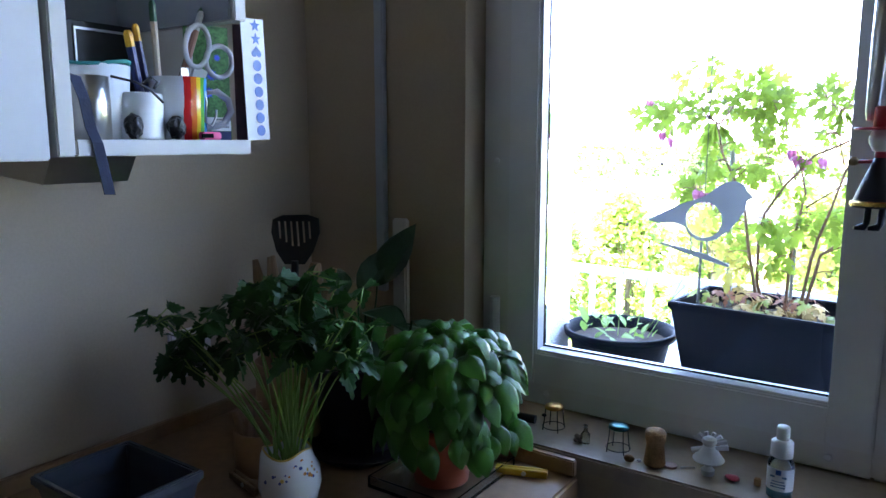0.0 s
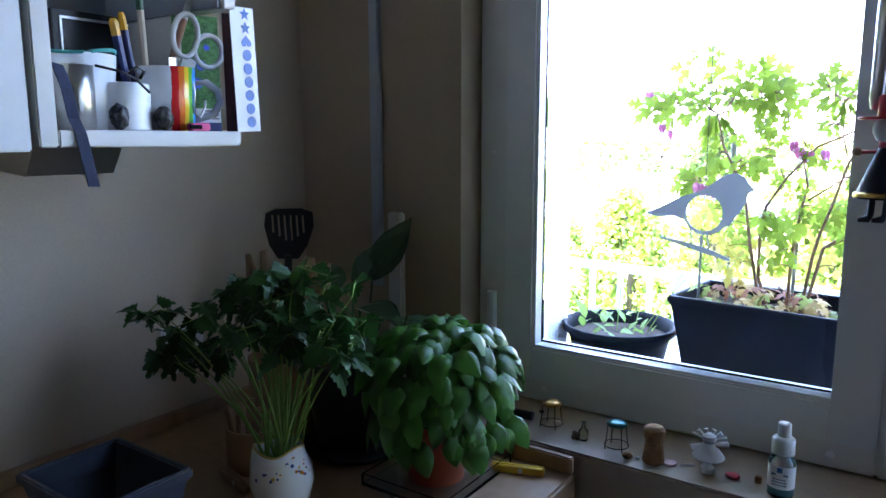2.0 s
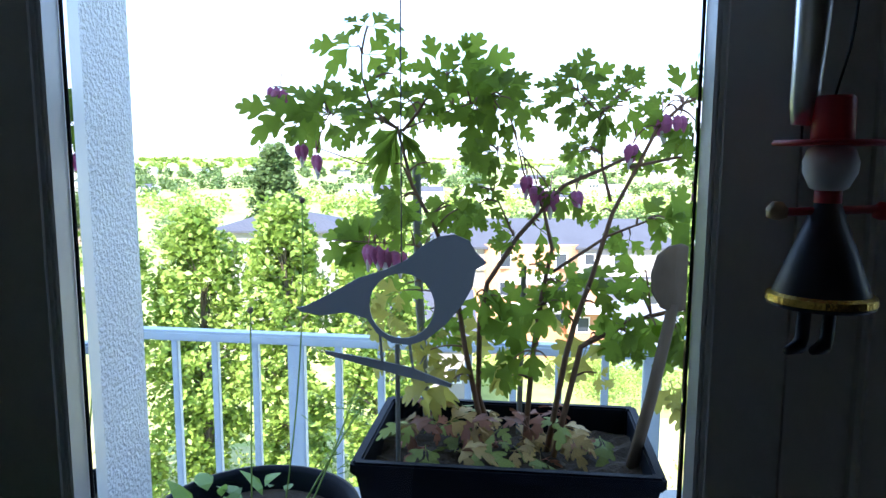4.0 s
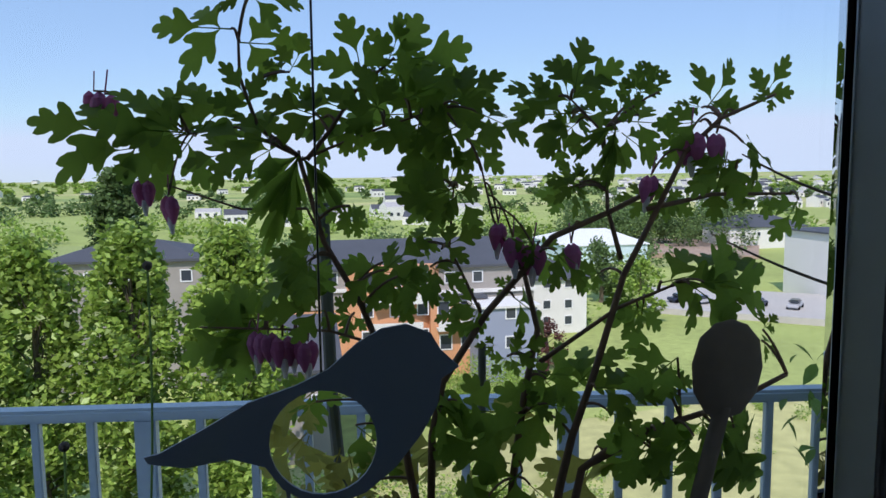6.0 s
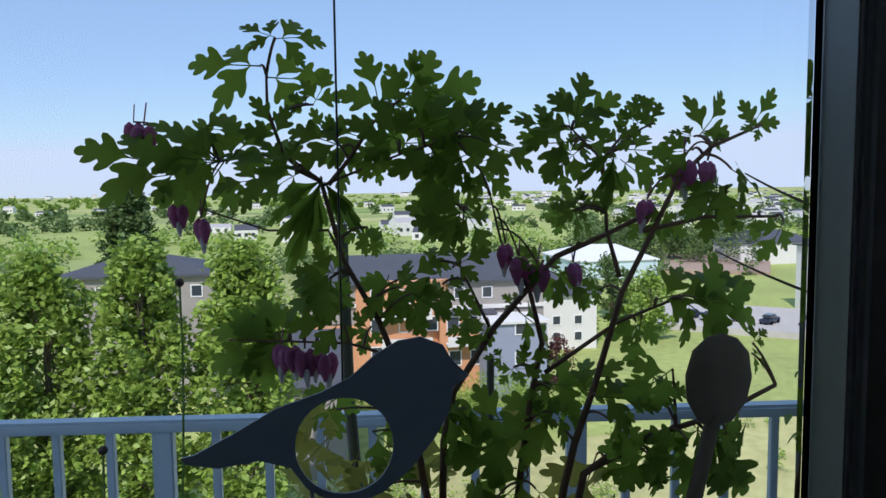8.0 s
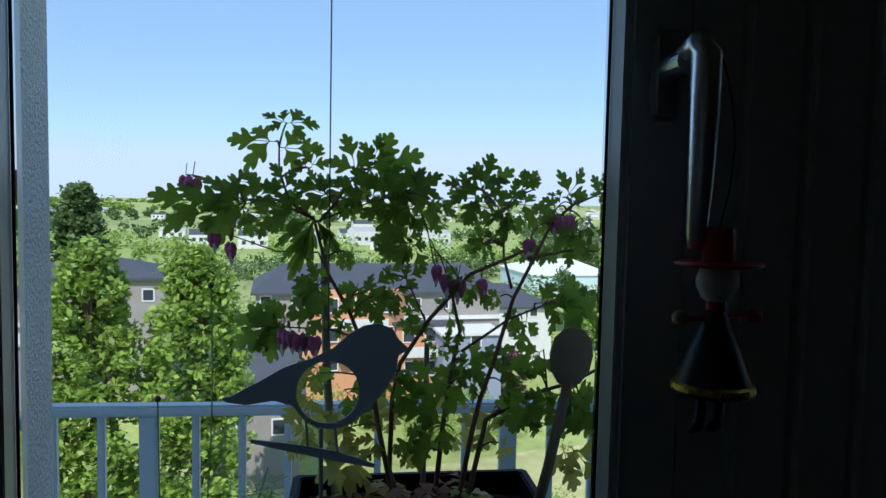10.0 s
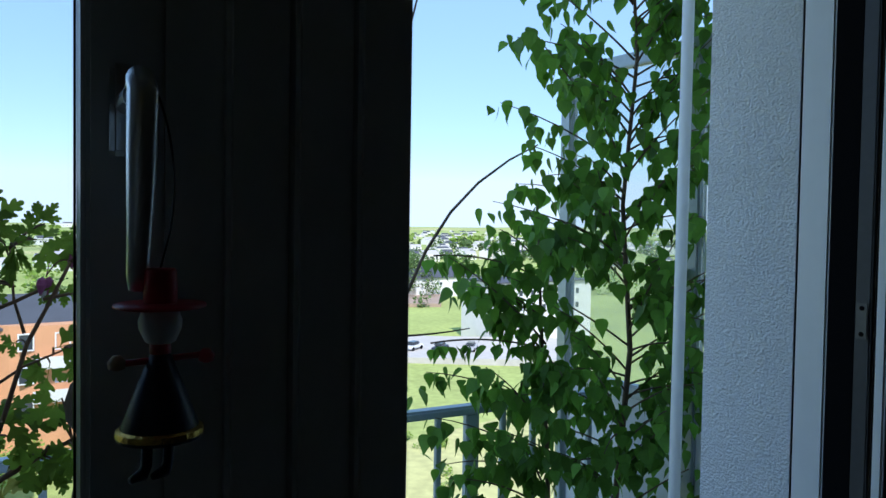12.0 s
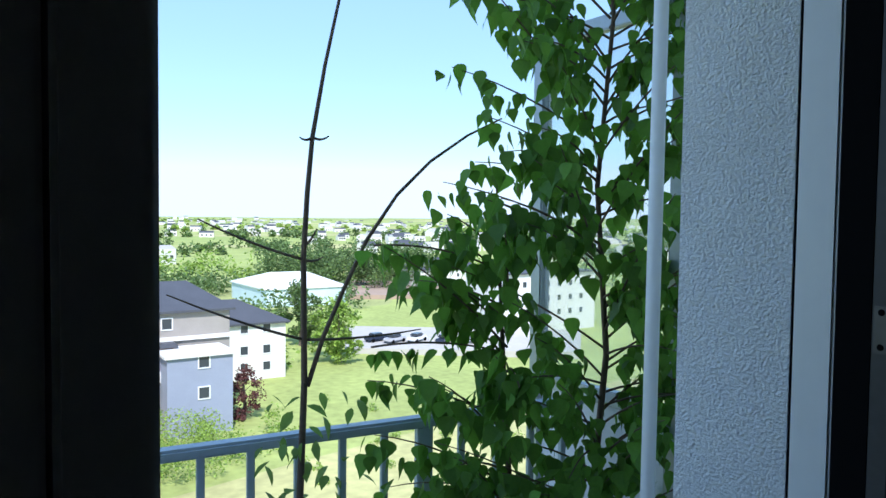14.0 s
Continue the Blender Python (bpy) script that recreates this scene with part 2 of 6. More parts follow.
post = tagged(new("door_frame_post"), "wide white plastic post between window and balcony door", "door frame", "", "structure")
part("post_face", B((0.532, 0.585, 0.0, 0.079, 0.0, 2.15), (0.588, 0.642, -0.006, 0.079, 0.0, 2.15), (0.645, 0.70, -0.01, 0.079, 0.0, 2.15), bevel=0.004), PVC2, post)
jamb = tagged(new("door_1"), "white plastic balcony door frame with rubber seals, standing open", "door frame", "", "structure")
part("outer_strip", B((1.384, 1.42, -0.049, -0.0035, 0.0, 2.15), bevel=0.003), PVC, jamb)
part("joint", B((1.3875, 1.42, -0.003, -0.0005, 0.0, 2.15)), GASKET, jamb)
part("seal", B((1.386, 1.42, -0.086, -0.0495, 0.0, 2.15)), GASKET, jamb)
# this strip faces away from the light; its shade is in the dark colour
part("lock_strip", B((1.385, 1.42, -0.108, -0.0865, 0.0, 2.15), bevel=0.002), mat("shaded_lock_rail", (0.06, 0.06, 0.065), 0.5, 0.3, var=0.15), jamb, "lock rail with shade put into its dark colour")
part("inner_strip", B((1.38, 1.42, -0.131, -0.1165, 0.0, 2.15), bevel=0.003), PVC, jamb)
# black strip added over the wall edge in place of the room's shade
part("edge_seal", B((1.386, 1.391, -0.159, -0.1315, 0.0, 2.15)), GASKET, jamb)
part("inner_seal", B((1.387, 1.42, -0.116, -0.1125, 0.0, 2.15)), GASKET, jamb)
part("strike_plate", B((1.382, 1.3845, -0.105, -0.090, 1.285, 1.335), bevel=0.001), mat("dark_steel", (0.10, 0.10, 0.11), 0.4, 1.0, var=0.1), jamb, "small steel strike plate")
for hz in (1.292, 1.328):
    bm = lathe([(0.0035, 0.0), (0.003, 0.001), (0.001, 0.0012)], 12)
    bmesh.ops.transform(bm, matrix=Matrix.Translation((1.3818, -0.0975, hz)) @ Matrix.Rotation(radians(-90), 4, "Y"), verts=bm.verts)
    part("screw", bm, GASKET, jamb)

# worktop along the left wall
structure("worktop", B((-0.455, 0.145, -3.0, -0.141, 0.865, 0.902), bevel=0.004), OAK, "dark oiled wooden kitchen worktop", "worktop")
structure("base_cabinets", B((-0.45, 0.11, -3.0, -0.142, 0.02, 0.864)), CUPBOARD, "white base units under the worktop", "cabinet")

# ---- the balcony ----
structure("balcony_floor", B((-4.4, 2.15, 0.16, 1.75, -0.22, -0.05)), CONCRETE, "grey concrete balcony floor", "balcony")
RZ = 0.95
rail = thing("balcony_railing", (-0.1, 1.17, -0.05), "blue-grey painted steel balcony railing", "railing")
rail.rotation_euler = (0, 0, -math.atan(0.13))
part("handrail", B((-4, 2.1, -0.02, 0.02, RZ - 0.025 + 0.05, RZ + 0.05), bevel=0.006), RAIL, rail)
part("bottom_rail", B((-4, 2.1, -0.012, 0.012, 0.12, 0.145), bevel=0.003), RAIL, rail)
bar0 = part("baluster", B((-0.008, 0.008, -0.008, 0.008, 0.145, RZ + 0.026), bevel=0.002), RAIL, rail)
big0 = part("rail_post", B((-0.02, 0.02, -0.012, 0.012, 0.0, RZ + 0.026), bevel=0.003), RAIL, rail)
bar0.location.x = 0.102
for i in range(-38, 21):
    if i in (0, 1):
        continue
    src = big0 if i % 8 == 0 else bar0
    o = new("rail_post" if i % 8 == 0 else "baluster", src.data)
    o.parent = rail
    o.location.x = i * 0.102


# ---- the land ----
GZ = -20.0


def field_mat():
    m = bpy.data.materials.new("fields")
    m.use_nodes = True
    n, k = m.node_tree.nodes, m.node_tree.links
    b = n["Principled BSDF"]
    b.inputs["Roughness"].default_value = 0.95
    co = n.new("ShaderNodeTexCoord")
    mp = n.new("ShaderNodeMapping")
    mp.inputs["Scale"].default_value = (0.004, 0.011, 0.0)
    mp.inputs["Rotation"].default_value = (0, 0, 0.25)
    k.new(co.outputs["Object"], mp.inputs[0])
    vo = n.new("ShaderNodeTexVoronoi")
    vo.inputs["Scale"].default_value = 1.0
    k.new(mp.outputs[0], vo.inputs["Vector"])
    sep = n.new("ShaderNodeSeparateColor")
    k.new(vo.outputs["Color"], sep.inputs[0])
    ramp = n.new("ShaderNodeValToRGB")
    cols = [(0.0, (0.30, 0.37, 0.09)), (0.3, (0.36, 0.41, 0.12)), (0.55, (0.33, 0.39, 0.10)), (0.75, (0.48, 0.45, 0.19)), (1.0, (0.18, 0.27, 0.06))]
    while len(ramp.color_ramp.elements) < len(cols):
        ramp.color_ramp.elements.new(0.5)
    for e, (p, c) in zip(ramp.color_ramp.elements, cols):
        e.position, e.color = p, (*c, 1)
    k.new(sep.outputs[0], ramp.inputs[0])
    no, no2 = n.new("ShaderNodeTexNoise"), n.new("ShaderNodeTexNoise")
    no.inputs["Scale"].default_value, no2.inputs["Scale"].default_value = 0.05, 0.9
    no.inputs["Detail"].default_value = no2.inputs["Detail"].default_value = 5
    k.new(co.outputs["Object"], no.inputs["Vector"]); k.new(co.outputs["Object"], no2.inputs["Vector"])
    add = n.new("ShaderNodeMath"); add.operation = "ADD"
    k.new(no.outputs["Fac"], add.inputs[0]); k.new(no2.outputs["Fac"], add.inputs[1])
    rg = n.new("ShaderNodeMapRange")
    rg.inputs[1].default_value, rg.inputs[2].default_value, rg.inputs[3].default_value, rg.inputs[4].default_value = 0.6, 1.4, 0.7, 1.35
    k.new(add.outputs[0], rg.inputs[0])
    hs = n.new("ShaderNodeHueSaturation")
    k.new(ramp.outputs[0], hs.inputs["Color"]); k.new(rg.outputs[0], hs.inputs["Value"])
    k.new(hs.outputs[0], b.inputs["Base Color"])
    return m


FIELD = field_mat()
bm = bmesh.new()
R = [0, 20, 40, 60, 90, 130, 200, 320, 520, 850, 1400, 2200, 3200, 4600]
SEG = 96
rings = []
for r in R:
    ring = []
    for j in range(SEG if r else 1):
        a = 2 * math.pi * j / SEG
        px_, py_ = r * math.sin(a), r * math.cos(a)
        lift = 0.0
        if r > 1000:
            side = 0.5 + 0.5 * math.tanh((math.degrees(a if a < math.pi else a - 2 * math.pi) - 8) / 25)
            lift = (r - 1000) / 3600 * (8 + 40 * side) * (0.7 + 0.6 * noise.noise(Vector((math.sin(a) * 4, math.cos(a) * 4, r / 1500))))
        elif r > 30:
            lift = 0.8 * noise.noise(Vector((px_ / 60, py_ / 60, 0)))
        ring.append(bm.verts.new((px_, py_, GZ + lift)))
    rings.append(ring)
for r0, r1 in zip(rings, rings[1:]):
    for j in range(SEG):
        jn = (j + 1) % SEG
        bm.faces.new((r0[0], r1[j], r1[jn]) if len(r0) == 1 else (r0[j], r1[j], r1[jn], r0[jn]))
bmesh.ops.recalc_face_normals(bm, faces=bm.faces)
structure("ground", bm, FIELD, "wide green valley of meadows and fields", "ground")

CROWN = mat("tree_leaves", (0.27, 0.39, 0.07), 0.45, var=0.2, scale=0.6, fine=4, bump=0, trans=0.3, island=0.35)
CROWN2 = mat("dark_tree_leaves", (0.11, 0.18, 0.05), 0.6, var=0.2, scale=0.6, fine=4, bump=0, trans=0.25, island=0.35)
REDCROWN = mat("copper_leaves", (0.13, 0.045, 0.04), 0.6, var=0.2, scale=0.6, fine=4, bump=0, trans=0.2, island=0.35)
TRUNK = mat("tree_bark", (0.14, 0.11, 0.08), 0.9, var=0.25, scale=3, fine=30, bump=0.5, dist=0.02)


def leaf_cloud(rng, clumps, per, size, spread):
    """Many small leaf quads scattered round clump centres."""
    verts, faces = [], []
    for c, r in clumps:
        for _ in range(per):
            d = Vector((rng.gauss(0, 1), rng.gauss(0, 1), rng.gauss(0, 1))).normalized() * r * (rng.random() ** 0.45) * spread
            p = c + d
            u = Vector((rng.gauss(0, 1), rng.gauss(0, 1), rng.gauss(0, 0.6))).normalized()
            v = u.cross(Vector((rng.gauss(0, 1), rng.gauss(0, 1), rng.gauss(0, 1)))).normalized()
            s = size * rng.uniform(0.6, 1.3)
            i = len(verts)
            verts += [p - u * s * 0.6, p + v * s * 0.35, p + u * s * 0.6, p - v * s * 0.35]
            faces.append((i, i + 1, i + 2, i + 3))
    return verts, faces


def cloud_ob(name, vf, material, parent=None):
    me = bpy.data.meshes.new(name)
    me.from_pydata(vf[0], [], vf[1])
    me.materials.append(material)
    ob = new(name, me)
    if parent is not None:
        ob.parent = parent
    return ob


def tree(at, height, width, label, crown=CROWN, seed=1, clumps=60, per=110, leaf=0.3, column=0.12):
    rng = random.Random(seed)
    t = thing("tree", at, label, "tree")
    bm = bmesh.new()
    tube(bm, [(0, 0, 0), (0.1, 0, height * 0.35), (0, 0.1, height * 0.7), (0.05, 0, height * 0.93)], [width * 0.05, width * 0.04, width * 0.022, 0.02])
    cl = []
    for i in range(clumps):
        f = (i + rng.random()) / clumps
        z = height * (column + (1 - column) * f)
        env = width * 0.5 * (math.sin(math.pi * (0.12 + 0.83 * f)) ** 0.7)
        a, rr = rng.uniform(0, 6.283), env * math.sqrt(rng.random()) * 0.95
        c = Vector((math.cos(a) * rr, math.sin(a) * rr, z))
        cl.append((c, width * rng.uniform(0.07, 0.15)))
        if i % 3 == 0:
            tube(bm, [(0.05, 0, z * 0.8), c * 0.5 + Vector((0, 0, z * 0.42)), c], [0.05, 0.03, 0.01], seg=5)
    part("trunk", bm, TRUNK, t)
    cloud_ob("crown", leaf_cloud(rng, cl, per, leaf, 1.2), crown, t)
    return t


def polar(az, dist, z=GZ):
    return (0.25 + dist * math.sin(radians(az)), -0.5 + dist * math.cos(radians(az)), z)


tree((-9.3, 40, GZ), 18.6, 5.9, "tall leafy poplar in full sun below the balcony", seed=3, clumps=200, per=75, leaf=0.38)
tree((-3.9, 39.5, GZ), 18.5, 6.2, "tall leafy poplar in full sun below the balcony", seed=5, clumps=200, per=75, leaf=0.38)
tree((-14.6, 41, GZ), 18.0, 6.2, "tall leafy poplar in full sun below the balcony", seed=8, clumps=200, per=75, leaf=0.38)
tree(polar(-26.0, 43), 17.0, 6.4, "tall leafy poplar in full sun below the balcony", seed=21, clumps=110, per=110)
tree(polar(-30.5, 46), 16.5, 6.6, "tall leafy poplar in full sun below the balcony", seed=22, clumps=90, per=110)
tree((-20.2, 82, GZ), 22.2, 6.4, "slim dark tree rising over the roofs", CROWN2, 11, 150, 80, 0.5)
tree(polar(19.2, 76), 5.5, 4.5, "copper-leaved small tree beside the grey house", REDCROWN, 12, 30, 80, 0.25)
tree(polar(15.5, 36), 5.0, 6.0, "round bright green bush on the slope", CROWN, 13, 40, 90, 0.2)
tree(polar(26.5, 105), 9.0, 9.0, "broad green tree beside the white hall", CROWN, 14, 40, 90, 0.5)
tree(polar(23.5, 120), 10.0, 8.0, "broad green tree beside the white hall", CROWN2, 15, 40, 90, 0.5)

# ---- the houses ----
WALLGREY = mat("grey_brown_render", (0.34, 0.31, 0.28), 0.9, var=0.1, scale=0.8, fine=8)
ORANGE = mat("orange_render", (0.66, 0.33, 0.17), 0.9, var=0.08, scale=0.8, fine=8)
BLUEGREY = mat("blue_grey_render", (0.30, 0.33, 0.42), 0.9, var=0.06, scale=0.8, fine=8)
WHITEWALL = mat("white_render", (0.74, 0.72, 0.68), 0.9, var=0.06, scale=0.8, fine=8)
SLATE = mat("dark_slate_roof", (0.075, 0.08, 0.095), 0.7, var=0.15, scale=0.5, fine=6)
WHITEROOF = mat("white_sheet_roof", (0.80, 0.80, 0.78), 0.5, var=0.05, scale=0.3, fine=3)
TEAL = mat("pale_teal_cladding", (0.60, 0.74, 0.78), 0.6, var=0.06, scale=0.3, fine=3)
DARKGLASS = mat("dark_window_glass", (0.05, 0.06, 0.075), 0.08, var=0.1, bump=0)
WINWHITE = mat("white_window_frame", (0.78, 0.78, 0.78), 0.5, var=0.02, bump=0)


def far_window(parent, x, y, z, w=1.2, h=1.3):
    """A framed window in a wall that faces -y."""
    f = part("window", B((x - w / 2, x - w / 2 + 0.12, y - 0.08, y + 0.1, z, z + h), (x + w / 2 - 0.12, x + w / 2, y - 0.08, y + 0.1, z, z + h),
                         (x - w / 2 + 0.12, x + w / 2 - 0.12, y - 0.08, y + 0.1, z, z + 0.12), (x - w / 2 + 0.12, x + w / 2 - 0.12, y - 0.08, y + 0.1, z + h - 0.12, z + h)), WINWHITE, parent)
    part("pane", B((x - w / 2 + 0.12, x + w / 2 - 0.12, y - 0.02, y + 0.06, z + 0.12, z + h - 0.12)), DARKGLASS, f)


def hip_roof(x0, x1, y0, y1, z, h, over=0.5, run=None):
    x0, x1, y0, y1 = x0 - over, x1 + over, y0 - over, y1 + over
    run = run if run is not None else (y1 - y0) / 2
    bm = bmesh.new()
    lo = [bm.verts.new(p) for p in ((x0, y0, z), (x1, y0, z), (x1, y1, z), (x0, y1, z))]
    lo2 = [bm.verts.new((v.co.x, v.co.y, z - 0.25)) for v in lo]
    ym = (y0 + y1) / 2
    a, b = bm.verts.new((x0 + run, ym, z + h)), bm.verts.new((x1 - run, ym, z + h))
    bm.faces.new((lo[0], lo[1], b, a)); bm.faces.new((lo[2], lo[3], a, b)); bm.faces.new((lo[1], lo[2], b)); bm.faces.new((lo[3], lo[0], a))
    for i in range(4):
        bm.faces.new((lo2[i], lo2[(i + 1) % 4], lo[(i + 1) % 4], lo[i]))
    bm.faces.new(lo2[::-1])
    return bm


def house(name, label, box, wall, roof, h, windows, over=0.5, run=None, category="house"):
    x0, x1, y0, y1, z0, z1 = box
    t = thing(name, ((x0 + x1) / 2, (y0 + y1) / 2, z0), label, category)
    off = Vector(t.location)
    ob = [part("wall", B(box), wall, t)]
    ob.append(part("roof", hip_roof(x0, x1, y0, y1, z1, h, over, run), roof, t))
    for wx, wz in windows:
        far_window(t, wx, y0, wz)
    for c in t.children:
        c.matrix_parent_inverse = Matrix.Translation(-off)
    return t


E0 = -8.2
main = house("apartment_house", "long grey and orange apartment house with a slate hip roof", (-1.7, 24.6, 74, 86, GZ - 1, E0), WALLGREY, SLATE, 2.5,
             [(-0.7, -9.8), (2.5, -9.85), (15.1, -10.2), (18.2, -10.2), (-0.7, -12.9), (2.5, -15.9)], 0.5, 3.4)
off = Matrix.Translation(-Vector(main.location))
for nm, bx, mt in (("cornice", (-2.0, 4.0, 73.72, 74.02, -10.7, -10.35), WHITEWALL), ("cornice", (13.8, 24.8, 73.72, 74.02, -11.3, -10.9), WHITEWALL), ("lower_wall", (-1.6, 4.0, 73.86, 74.03, GZ, -12.6), ORANGE),
                   ("side_wing", (12.6, 18.4, 71.9, 74.03, GZ - 1, -11.6), ORANGE), ("wing_roof", (12.3, 18.7, 71.5, 74.04, -11.59, -11.3), SLATE),
                   ("balcony", (13.2, 17.4, 70.6, 71.88, -14.7, -14.5), WHITEWALL), ("parapet", (13.2, 17.4, 70.5, 70.62, -14.7, -13.6), WHITEWALL)):
    part(nm, B(bx), mt, main).matrix_parent_inverse = off
for wx, wz in ((14.0, -13.4), (16.4, -13.4), (14.2, -17.0), (16.5, -17.0)):
    far_window(main, wx, 71.9, wz, 1.4, 1.7)
for c in main.children:
    c.matrix_parent_inverse = off
bay = thing("apartment_bay", (9.0, 72, GZ), "protruding bright orange rendered bay with a curved front", "house")
bm = bmesh.new()
pts = [(3.9 + 10.0 * k / 12, 74.02 - 2.2 * math.sin(math.pi * k / 12) ** 0.6) for k in range(13)]
lo = [bm.verts.new((x - 9.0, y - 72, -1)) for x, y in pts]
hi = [bm.verts.new((x - 9.0, y - 72, E0 + 0.25 - GZ)) for x, y in pts]
for i in range(len(pts)):
    j = (i + 1) % len(pts)
    bm.faces.new((lo[i], lo[j], hi[j], hi[i]))
bm.faces.new(hi)
bmesh.ops.recalc_face_normals(bm, faces=bm.faces)
part("wall", bm, ORANGE, bay)
for wz in (-10.2, -13.2, -16.2):
    for wx in (6.0, 8.9, 11.8):
        far_window(bay, wx - 9.0, -0.12 + 0.09 * abs(wx - 8.9), wz - GZ, 1.3, 1.6)
for wz in (-11.5, -14.5):
    part("balcony", B((-2.6, 2.6, -1.3, 0.0, wz - GZ - 0.2, wz - GZ)), WHITEWALL, bay)
    part("parapet", B((-2.6, 2.6, -1.4, -1.3, wz - GZ - 0.2, wz - GZ + 0.9)), WHITEWALL, bay)
house("grey_house", "blue-grey rendered house with white windows and a white roof edge", (16.8, 23.0, 68, 73.0, GZ - 1, -11.75), BLUEGREY, WHITEWALL, 0.08, [(20.2, -13.2), (20.2, -16.2)], 0.3)
house("terrace_house", "white apartment house with balconies and a slate roof", (23.6, 36.6, 88, 98, GZ - 1, -12.2), WHITEWALL, SLATE, 2.6, [(x, z) for z in (-13.6, -16.4, -18.6) for x in (25.4, 28, 31, 34)])
house("dark_roof_house", "slate-roofed house behind the poplars", (-25, -10.5, 74, 84, GZ - 1, -6.6), WALLGREY, SLATE, 1.6, [(x, -9.0) for x in (-21, -18, -15, -12)])
house("low_house", "low building with a broad dark slate roof", (-4.6, 2.0, 52, 62, GZ - 1, -12.8), WALLGREY, SLATE, 3.2, [(-3, -16), (0.6, -16)], 0.5, 0.3)
house("white_hall", "long hall with a white sheet roof and pale teal walls", (61, 82, 160, 185, GZ - 1, -15.6), TEAL, WHITEROOF, 3.0, [], 0.4, 6, "hall")
house("long_house", "long white house with a grey roof", (116, 140, 178, 192, GZ - 1, -13.8), WHITEWALL, SLATE, 3.2, [(x, -16.5) for x in (120, 125, 130, 135)])
house("white_block", "white apartment block with rows of windows", (84, 108, 100, 112, GZ - 1, -8.5), WHITEWALL, SLATE, 0.4, [(x, z) for z in (-11.4, -14.2, -17) for x in (86, 89, 92, 95, 98, 101, 104)])

# ---- hedges, woods, villages ----
rng = random.Random(31)


def wood(name, label, clumps, per, leaf, material, category="woodland"):
    ob = cloud_ob(name, leaf_cloud(rng, clumps, per, leaf, 1.15), material)
    tagged(ob, label, category, "", "stuff")


def at_ground(az, d, h):
    x_, y_, _ = polar(az, d)
    return Vector((x_, y_, GZ + h))


cl = []
for _ in range(150):
    az, d = rng.uniform(-30, 12), rng.uniform(28, 48)
    cl.append((at_ground(az, d, rng.uniform(0.5, 2.2)), rng.uniform(0.9, 1.9)))
wood("shrubs", "dense sunlit shrubs below the balcony", cl, 130, 0.22, CROWN, "shrubs")
cl = [(at_ground(rng.uniform(10, 24), rng.uniform(30, 50), rng.uniform(0.3, 1.2)), rng.uniform(0.6, 1.4)) for _ in range(46)]
wood("shrubs", "bright green shrubs on the slope", cl, 120, 0.18, CROWN, "shrubs")
cl = [(Vector((rng.uniform(12, 20.5), rng.uniform(55, 65), GZ + rng.uniform(0.5, 3.6))), rng.uniform(0.7, 1.5)) for _ in range(46)]
cl += [(Vector((rng.uniform(24, 46), rng.uniform(44, 74), GZ + rng.uniform(0.1, 0.6))), rng.uniform(0.4, 0.9)) for _ in range(26)]
wood("meadow_shrubs", "pale green shrubs and tall weeds in the meadow", cl, 130, 0.2, CROWN, "shrubs")
cl = [(at_ground(rng.uniform(-9, 22), rng.uniform(60, 72), rng.uniform(0.5, 2.0)), rng.uniform(0.8, 1.8)) for _ in range(40)]
wood("garden_shrubs", "garden shrubs in front of the apartment house", cl, 100, 0.28, CROWN, "shrubs")
for d0, d1, a0, a1, n_, h_, m_ in ((100, 150, -35, 24, 150, 4.5, CROWN), (150, 230, -35, 34, 170, 5.0, CROWN2), (240, 330, -36, 52, 190, 6.0, CROWN), (380, 560, -38, 55, 220, 6.5, CROWN2), (650, 900, -38, 56, 200, 8, CROWN2), (1000, 1600, -40, 58, 420, 7, CROWN), (1900, 3000, -40, 58, 520, 10, CROWN)):
    cl = []
    while len(cl) < n_:
        az, d = rng.uniform(a0, a1), rng.uniform(d0, d1)
        if noise.noise(Vector((az * 0.22, d * 0.02, d0))) < 0.0:
            continue
        if d < 240 and 22 < az < 48 and rng.random() < 0.8:
            continue
        r_ = h_ * rng.uniform(0.4, 0.8)
        cl.append((at_ground(az, d, r_ * 0.7), r_))
    wood("far_trees", "scattered trees and hedges in the valley", cl, 60, 0.0042 * (d0 + d1) / 2 + 0.15, m_)


cl = [(at_ground(rng.uniform(20, 34.5), rng.uniform(205, 250), rng.uniform(2, 11.5)), rng.uniform(2.0, 3.6)) for _ in range(190)]
wood("tree_belt", "belt of tall trees behind the white hall", cl, 90, 0.8, CROWN2)


